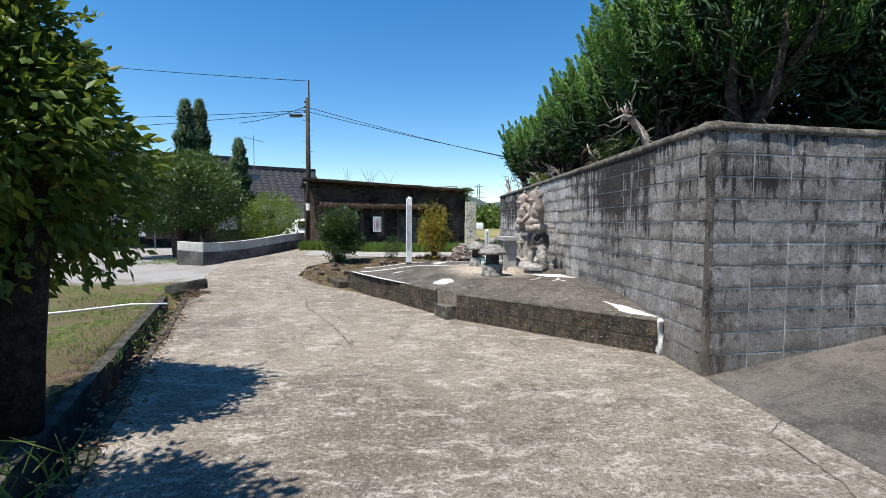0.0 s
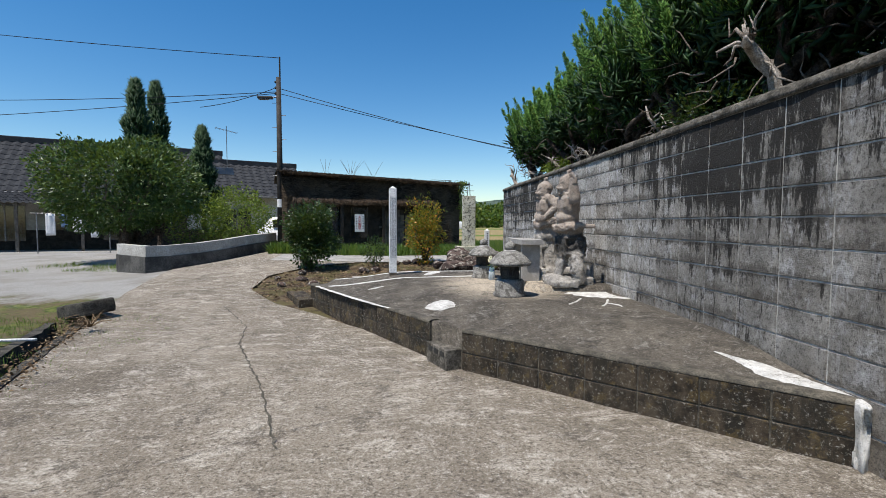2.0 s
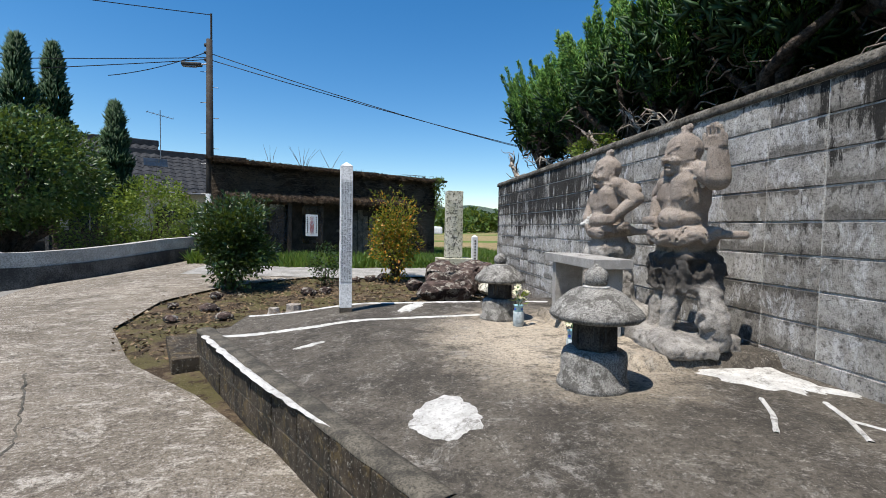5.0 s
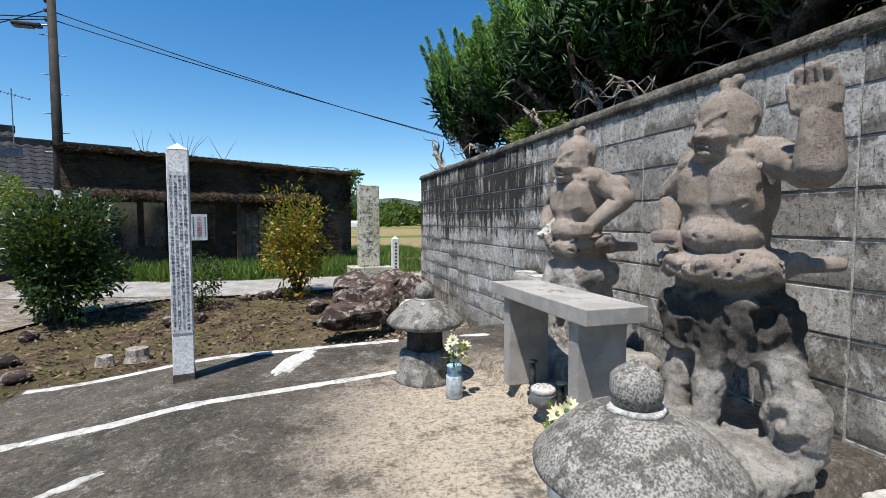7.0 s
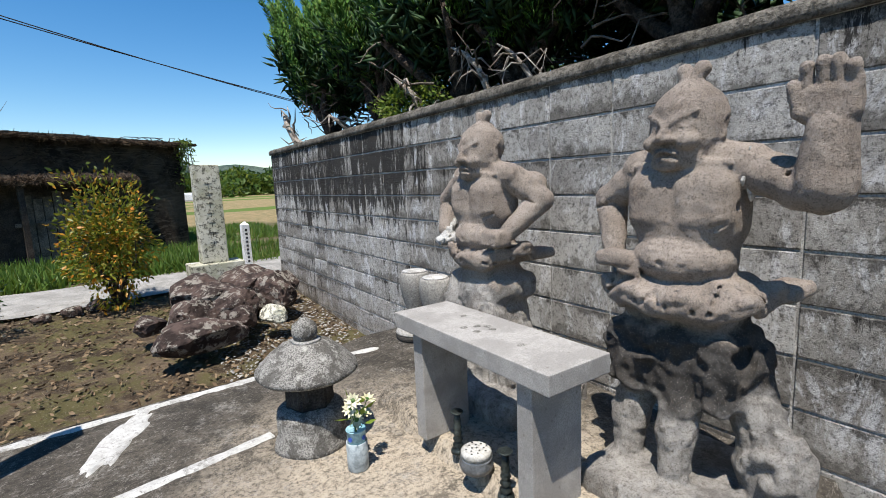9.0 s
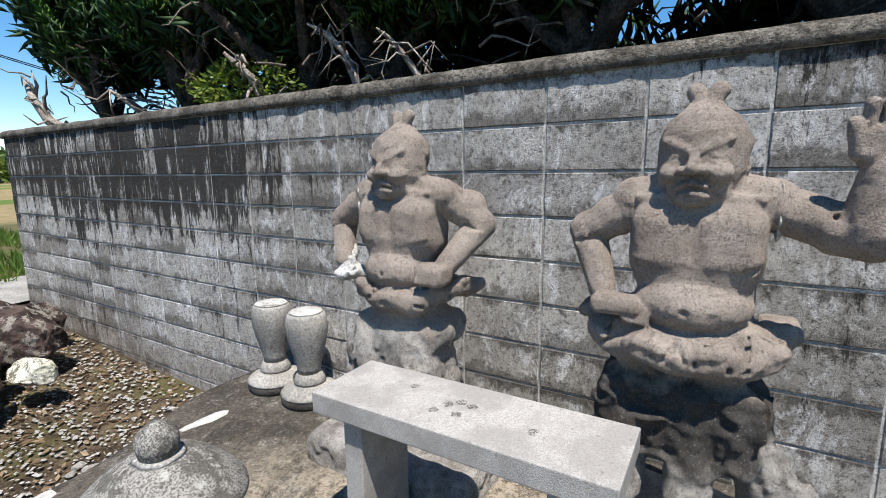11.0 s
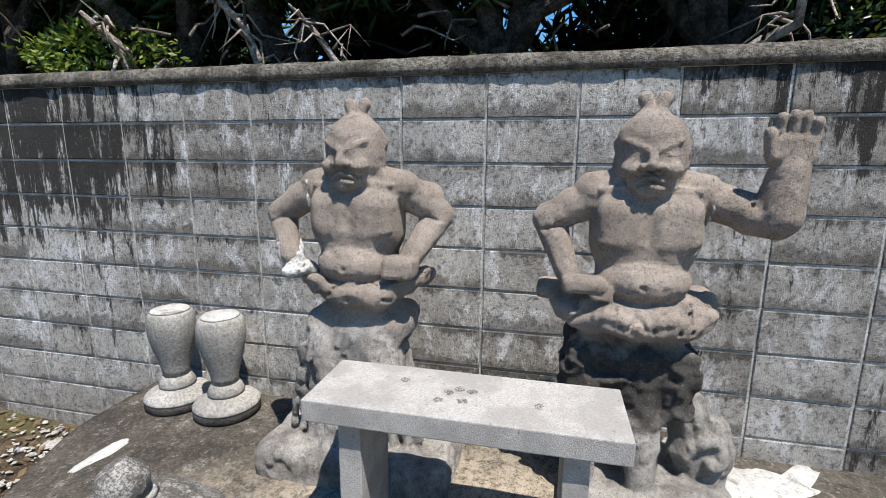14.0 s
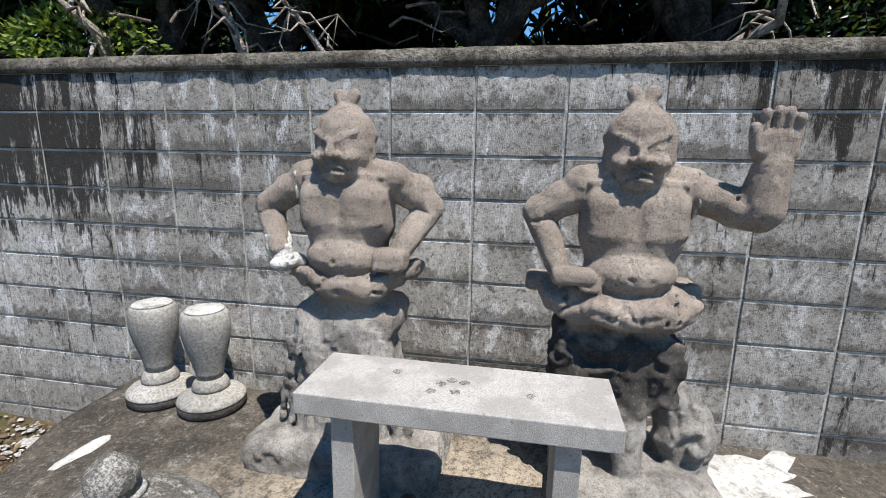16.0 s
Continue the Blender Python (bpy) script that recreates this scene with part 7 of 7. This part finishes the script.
    part("ivy", scatter_mesh("ivy", *LEAF, frames_at(p, np.tile([0.2, -0.4, -0.6], (900, 1)), 0.09, rg, 0.6), M["broad"]), None, t, "green ivy hanging at the gable")
    p = np.c_[rg.uniform(0, L, 2600), rg.normal(-0.22, 0.07, 2600), 2.86 - 0.034 * rg.uniform(0, L, 2600) * 0]
    p[:, 2] = 2.86 - 0.035 * p[:, 0] + rg.normal(0, 0.025, 2600)
    part("roof_mat", scatter_mesh("roof_mat", *BLADE, frames_at(p, rg.normal(0, 1, (2600, 3)) * [1, 1, 0.35], 0.13, rg, 0.2), M["dryleaf2"]), None, t, "dry vine mat along the roof edge")
    p = np.c_[rg.uniform(0.35, 5.5, 2600), rg.normal(-0.62, 0.06, 2600), rg.normal(1.84, 0.05, 2600)]
    part("eave_mat", scatter_mesh("eave_mat", *BLADE, frames_at(p, rg.normal(0, 1, (2600, 3)) + [0, 0, -0.3], 0.13, rg, 0.2), M["dryleaf2"]), None, t, "dry vine mat along the eave")
    bm = bmesh.new()
    for x0, n in ((1.55, 3), (2.45, 7), (3.3, 2)):
        for k in range(n):
            a = rg.uniform(-0.7, 0.7)
            add_tube(bm, [(x0 + 0.1 * k / n, 0.3, 2.75), (x0 + a * 0.35, 0.3, 3.1), (x0 + a * 0.8, 0.3, 3.45)], [0.012, 0.008, 0.003], 4)
    part("shoots", bm, M["deadwood2"], t, "bare upright shoots above the roof")


def catenary(a, b, sag, n=24):
    a, b = Vector(a), Vector(b)
    return [a.lerp(b, i / n) - Vector((0, 0, sag * 4 * (i / n) * (1 - i / n))) for i in range(n + 1)]


def build_pole():
    x, y = -7.14, 15.25
    z0 = land(x, y)
    t = thing("utility_pole", (x, y, z0 - 0.1), "dark slim utility pole with step bolts and street light", "utility pole")
    part("pole", lathe([(0.0, 0), (0.115, 0), (0.078, 6.15), (0.0, 6.15)], 16), M["pole"], t, smooth=True)
    part("mast", tube([(0.05, 0, 5.4), (0.05, 0, 6.85)], 0.028, 8), M["pole"], t, "thin pole-top mast")
    for i in range(9):
        z = 1.9 + 0.42 * i
        s = 1 if i % 2 else -1
        part("step_bolt", tube([(0.05 * s, 0, z), (0.24 * s, 0, z)], 0.009, 6), M["steel"], t)
    for z in (5.55, 5.75, 5.95):
        part("insulator", lathe([(0, 0), (0.03, 0), (0.045, 0.04), (0.03, 0.08), (0, 0.085)], 12, (-0.10, 0, z)), M["dark"], t)
    part("band", lathe([(0.0, 1.62), (0.113, 1.62), (0.112, 1.90), (0.0, 1.90)], 16), M["white_paint"], t, "pale number band")
    lamp = part("street_light", box((-0.72, -0.09, 5.40), (-0.20, 0.09, 5.49), 0.03), M["dark"], t, "dark flat street-light head")
    part("diffuser", box((-0.70, -0.07, 5.375), (-0.34, 0.07, 5.402), 0.01), M["burner"], lamp, "grey glass diffuser")
    part("bracket", tube([(-0.25, 0, 5.45), (0, 0, 5.48)], 0.02, 8), M["steel"], t)
    base = Vector((x, y, z0 - 0.1))
    for a, b, sag in (((-0.08, 0, 5.80), (26, 6.0, 2.75), 0.75), ((-0.08, 0, 5.62), (26, 6.2, 2.45), 0.45), ((-0.08, 0, 5.65), (-24, 2.0, 5.8), 0.35), ((-0.08, 0, 5.60), (-24, 3.5, 4.8), 0.25), ((0.05, 0, 6.82), (-24, -2.0, 8.3), 0.3), ((-0.08, 0, 5.8), (-3.2, 1.2, 5.35), 0.1)):
        solo("power_cable", tube(catenary(base + Vector(a), base + Vector(b), sag), 0.012, 5), M["wire"], "thin black overhead cable", "cable", group="overhead cables")


def roof_slope(bm, a, b, ridge_a, ridge_b, rows=9, cols=60, bulge=0.075):
    """A tiled slope: lapped courses with rolls, between an eave line a-b and a ridge line."""
    a, b, ra, rb = (Vector(v) for v in (a, b, ridge_a, ridge_b))
    up = ((ra - a).cross(b - a)).normalized()
    if up.z < 0:
        up = -up
    below = None
    for r in range(rows):
        prev, edge = None, []
        for c in range(cols * 2 + 1):
            u = c / (cols * 2)
            lo, hi = a.lerp(b, u), ra.lerp(rb, u)
            lift = up * (bulge if c % 2 else 0.0)
            row = [bm.verts.new(lo.lerp(hi, r / rows) + lift + up * 0.025), bm.verts.new(lo.lerp(hi, (r + 1) / rows) + lift)]
            if prev:
                bm.faces.new((prev[0], row[0], row[1], prev[1]))
                if below:
                    bm.faces.new((below[c - 1], below[c], row[0], prev[0]))
            edge.append(row[1])
            prev = row
        below = edge


def build_house(name, at, rz, L, W, eave, ridge, label, porch=False):
    t = thing(name, at, label, "house", rz=rz)
    part("wall", box((0, 0, -0.3), (L, W, eave), 0.0), M["plaster"], t, "white plaster wall")
    part("lower_wall", box((-0.02, -0.02, -0.3), (L + 0.02, W + 0.02, 0.9)), M["darkwood"], t, "dark boarded lower wall")
    bm = bmesh.new()
    o = 0.75
    roof_slope(bm, (-o, -o, eave - 0.1), (L + o, -o, eave - 0.1), (-o, W / 2, ridge), (L + o, W / 2, ridge), 10, int(L * 2.6))
    part("roof", bm, M["tile"], t, "dark smoked tile slope")
    bm = bmesh.new()
    roof_slope(bm, (L + o, W + o, eave - 0.1), (-o, W + o, eave - 0.1), (L + o, W / 2, ridge), (-o, W / 2, ridge), 6, int(L * 1.2))
    part("roof", bm, M["tile"], t, "dark smoked tile slope")
    for x in (-o + 0.3, L + o - 0.35):
        bm = bmesh.new()
        v = [bm.verts.new(p) for p in ((x, -o, eave - 0.12), (x, W + o, eave - 0.12), (x, W / 2, ridge - 0.05))]
        bm.faces.new(v)
        part("gable", bm, M["plaster"], t, "plastered gable")
    part("ridge", box((-o - 0.05, W / 2 - 0.14, ridge - 0.06), (L + o + 0.05, W / 2 + 0.14, ridge + 0.30), 0.05), M["tile"], t, "stacked ridge tiles")
    part("gutter", tube([(-o, -o - 0.05, eave - 0.12), (L + o, -o - 0.05, eave - 0.12)], 0.05, 8), M["steel"], t)
    n = int(L / 2.6)
    for i in range(n):
        x = 0.7 + i * (L - 1.4) / n
        win = part("window", box((x, -0.06, 0.35 if i % 2 else 0.9), (x + 1.6, 0.02, 2.15)), M["glass_dark"], t, "dark sliding window")
        part("frame", box((x - 0.05, -0.09, 2.15), (x + 1.65, 0.0, 2.22)), M["steel"], win)
        part("frame", box((x + 0.78, -0.09, 0.35 if i % 2 else 0.9), (x + 0.84, -0.062, 2.15)), M["steel"], win)
    if porch:
        bm = bmesh.new()
        roof_slope(bm, (-0.2, -3.3, eave - 0.75), (L * 0.75, -3.3, eave - 0.75), (-0.2, -0.5, eave - 0.05), (L * 0.75, -0.5, eave - 0.05), 5, 40)
        part("porch_roof", bm, M["tile"], t, "lean-to porch roof")
        for i in range(5):
            x = 0.1 + i * (L * 0.75 - 0.4) / 4
            part("porch_post", box((x, -3.1, -0.2), (x + 0.12, -2.98, eave - 0.75)), M["oldwood"], t)
    return t


def build_distance():
    build_house("farmhouse", (-26.5, 21.6, 0.0), 26, 13.5, 7.5, 2.9, 5.85, "long farmhouse with dark smoked tile roof", True)
    build_house("outbuilding", (-14.6, 27.3, 0.0), 26, 5.0, 6.0, 3.0, 5.2, "small tiled outbuilding beside the farmhouse")
    build_house("outbuilding", (-9.9, 31.0, 0.0), 20, 4.0, 4.0, 2.2, 3.3, "low tiled outbuilding behind the lane")
    # skylight panel and aerial
    solo("solar_panel", box((-0.5, -0.02, -0.35), (0.5, 0.02, 0.35), 0.01), M["glass_dark"], "small dark solar panel on the roof", "solar panel", at=(-13.2, 26.0, 4.25), rz=26).rotation_euler.x = radians(-52)
    t = thing("tv_aerial", (-13.4, 27.0, 4.9), "thin steel television aerial on the roof", "aerial", rz=30)
    part("mast", tube([(0, 0, -0.7), (0, 0, 2.1)], 0.02, 6), M["steel"], t)
    part("boom", tube([(-0.6, 0, 1.95), (0.6, 0, 1.75)], 0.014, 6), M["steel"], t)
    for i in range(6):
        x = -0.55 + 0.22 * i
        part("element", tube([(x, -0.3, 1.95 - 0.167 * (x + 0.6)), (x, 0.3, 1.95 - 0.167 * (x + 0.6))], 0.009, 5), M["steel"], t)
    # washing on a line
    line = thing("washing_line", (-18.3, 19.6, 0.0), "steel washing stand hung with white and blue laundry", "washing line", rz=20)
    for x in (-0.3, 2.3):
        part("stand", tube([(x, 0, -0.1), (x, 0, 1.75)], 0.025, 6), M["steel"], line)
    part("rod", tube([(-0.5, 0, 1.7), (2.5, 0, 1.7)], 0.016, 6), M["steel"], line)
    for i, (x, w, h, m) in enumerate(((0.0, 0.35, 0.95, "cloth"), (0.55, 0.25, 0.6, "cloth_blue"), (0.95, 0.5, 0.8, "cloth"), (1.6, 0.3, 1.05, "cloth"))):
        bm = bmesh.new()
        g = [[bm.verts.new((x + w * a / 6, 0.03 * math.sin(a * 1.7 + i) * (1 - b / 8), 1.69 - h * b / 8)) for a in range(7)] for b in range(9)]
        for p, q in zip(g, g[1:]):
            for k in range(6):
                bm.faces.new((p[k], p[k + 1], q[k + 1], q[k]))
        ob = part("garment", bm, M[m], line, "white garment" if m == "cloth" else "blue garment", smooth=True)
        ob.modifiers.new("thick", "SOLIDIFY").thickness = 0.01
    # white garden wall with a dark base, which bends along the lane
    path = [(-10.5, 11.68), (-10.35, 11.55), (-9.32, 10.85), (-9.0, 11.2), (-8.55, 11.95), (-8.15, 12.8), (-7.8, 13.9), (-7.58, 15.9)]
    for name, z0, z1, w, m in (("garden_wall", 0.44, 0.72, 0.10, "plaster"), ("garden_wall_base", -0.2, 0.44, 0.125, "plasterbase")):
        bm = bmesh.new()
        prev = None
        for i, (x, y) in enumerate(path):
            a, b = Vector(path[max(i - 1, 0)]), Vector(path[min(i + 1, len(path) - 1)])
            d = (b - a).normalized()
            s = Vector((-d.y, d.x)) * w
            rise = 0.24 * smooth01((y - 10.9) / 4.0)
            row = [bm.verts.new((x - s.x, y - s.y, z0 + (rise if z0 > 0 else 0.0))), bm.verts.new((x - s.x, y - s.y, z1 + rise)), bm.verts.new((x + s.x, y + s.y, z1 + rise)), bm.verts.new((x + s.x, y + s.y, z0 + (rise if z0 > 0 else 0.0)))]
            if prev:
                for k in range(4):
                    bm.faces.new((prev[k], row[k], row[(k + 1) % 4], prev[(k + 1) % 4]))
            else:
                bm.faces.new(row)
            prev = row
        bm.faces.new(prev[::-1])
        solo(name, bm, M[m], "aged white plaster garden wall" if m == "plaster" else "dark stained base of the garden wall", kind="structure")
    shrub("round_evergreen", (-12.2, 14.8, 0.0), (2.30, 2.2, 1.72, 2.50), 0.15, "evergreen", 19000, "large round clipped evergreen tree in the farm garden", 41, 0.16, 9, inner=0.6, lumps=0.22, category="tree")
    shrub("lime_bush", (-8.80, 15.7, 0.3), (1.15, 1.1, 0.95, 1.25), 0.10, "lime", 6000, "loose lime-green bush above the garden wall", 42, 0.03, 9)
    shrub("lime_bush", (-9.9, 14.8, 0.2), (0.8, 0.8, 0.8, 1.0), 0.09, "broad", 2500, "green bush above the garden wall", 43, 0.03, 7)
    rng = np.random.default_rng(9)
    for x, y, top, r in ((-12.15, 15.6, 6.2, 0.68), (-12.5, 17.6, 6.7, 0.72), (-10.95, 18.0, 5.05, 0.62)):
        t = thing("cypress_tree", (x, y, 0), "slender dark conical cypress in the farm garden", "tree", "garden cypresses")
        part("trunk", lathe([(0, -0.1), (0.12, -0.1), (0.03, top * 0.9), (0, top * 0.9)], 8), M["bark"], t)
        n = 5200
        z = rng.random(n) ** 0.9
        rad = r * np.clip((1 - z) ** 0.75 + 0.02, 0, 1) * np.sqrt(rng.uniform(0.25, 1, n)) * (1 + 0.25 * np.sin(z * 30))
        a = rng.uniform(0, 6.28, n)
        p = np.c_[rad * np.cos(a), rad * np.sin(a), 1.6 + z * (top - 1.6)]
        m = frames_at(p, np.c_[np.cos(a) * 0.5, np.sin(a) * 0.5, np.full(n, 0.9)], 0.26 * rng.uniform(0.7, 1.2, n), rng, 0.25)
        part("crown", scatter_mesh("crown", *SPRAY, m, M["cypress"]), None, t)
    # parked white car behind the pole
    c = thing("parked_car", (-8.6, 22.5, 0.10), "small white parked car partly hidden by bushes", "car", rz=15)
    prof = [(-1.65, 0.35), (-1.68, 0.75), (-1.35, 0.95), (-0.95, 1.48), (1.2, 1.50), (1.62, 1.0), (1.68, 0.35)]
    bm = bmesh.new()
    rows = [[bm.verts.new((x, y, z)) for x, z in prof] for y in (-0.72, 0.72)]
    bm.faces.new(rows[0])
    bm.faces.new(rows[1][::-1])
    for i in range(len(prof)):
        j = (i + 1) % len(prof)
        bm.faces.new((rows[0][i], rows[1][i], rows[1][j], rows[0][j]))
    bmesh.ops.bevel(bm, geom=list(bm.edges), offset=0.07, segments=3, affect="EDGES")
    part("body", bm, M["carpaint"], c, smooth=True)
    for y in (-0.735, 0.735):
        part("side_window", box((-0.85, y - 0.012, 1.0), (1.15, y + 0.012, 1.38), 0.01), M["glass_dark"], c)
    for x in (-1.1, 1.1):
        for y in (-0.62, 0.62):
            bm = bmesh.new()
            add_lathe(bm, [(0, -0.08), (0.26, -0.08), (0.28, -0.05), (0.28, 0.05), (0.26, 0.08), (0, 0.08)], 20)
            bmesh.ops.transform(bm, matrix=pose(x, y * 1.1, 0.26, 90, 0, 0), verts=bm.verts)
            part("wheel", bm, M["rubber"], c)
    # tree line, greenhouse and hills
    for i, (x, y, w, h) in enumerate(((-4, 150, 30, 7), (22, 140, 26, 8), (45, 150, 30, 9), (-28, 160, 30, 8), (70, 150, 30, 9), (8, 120, 12, 5), (-60, 170, 40, 9))):
        n = 2600
        p = np.c_[rng.normal(0, w * 0.45, n), rng.normal(0, 3, n), h * rng.random(n) ** 0.7]
        p[:, 2] *= 0.55 + 0.45 * (value_noise(np.c_[p[:, 0], p[:, 0] * 0, p[:, 0] * 0], 0.3, i) * 0.5 + 0.5)
        solo("far_wood", scatter_mesh("far_wood", *LEAF, frames_at(p, rng.normal(0, 1, (n, 3)), 1.6, rng, 0.3), M["broad" if i % 2 else "cypress"]), None, "distant band of mixed woodland", kind="stuff", at=(x, y, 0))
    solo("greenhouse", box((-3, -1.5, 0), (3, 1.5, 1.6), 0.4), M["carpaint"], "small white plastic greenhouse far across the fields", "greenhouse", at=(7.5, 95, 0))
    for x, y, w, h in ((-70, 620, 260, 62), (120, 700, 320, 45), (-320, 560, 260, 55), (420, 650, 300, 50)):
        bm = bmesh.new()
        g = []
        for j in range(9):
            row = []
            for i in range(49):
                u = i / 48 * 2 - 1
                v = j / 8 * 2 - 1
                z = h * max(0, 1 - u * u) * max(0, 1 - v * v) * (0.75 + 0.35 * noise.noise(Vector((u * 3 + x, v * 2, h))))
                row.append(bm.verts.new((x + u * w, y + v * 80, z - 1 + 1.2 * noise.noise(Vector((i * 1.7, j, x))))))
            g.append(row)
        for p, q in zip(g, g[1:]):
            for i in range(48):
                bm.faces.new((p[i], p[i + 1], q[i + 1], q[i]))
        solo("hill", bm, M["hill"], "distant wooded hill", kind="structure", smooth=True)
    t = thing("pylon", (38, 330, 0), "distant steel lattice pylon", "pylon")
    for sx in (-1, 1):
        for sy in (-1, 1):
            part("strut", tube([(2.2 * sx, 2.2 * sy, 0), (0.4 * sx, 0.4 * sy, 30)], 0.2, 5), M["steel"], t)
    for z, w in ((20, 5), (24, 4), (28, 3)):
        part("cross_arm", tube([(-w, 0, z), (w, 0, z)], 0.2, 5), M["steel"], t)


M["deadwood2"] = grained("grey_dead_twig", (0.11, 0.088, 0.07), (0.26, 0.22, 0.185), 14, 80, 0.95, 0.6)
M["dryleaf2"] = make_leaf("dead_vine_blades", (0.030, 0.020, 0.014), (0.085, 0.058, 0.038), (0.14, 0.105, 0.07), 0.9, 0.0, 0.1)
build_hedge()
build_near_tree()
build_garden()
build_shed()
build_pole()
build_distance()
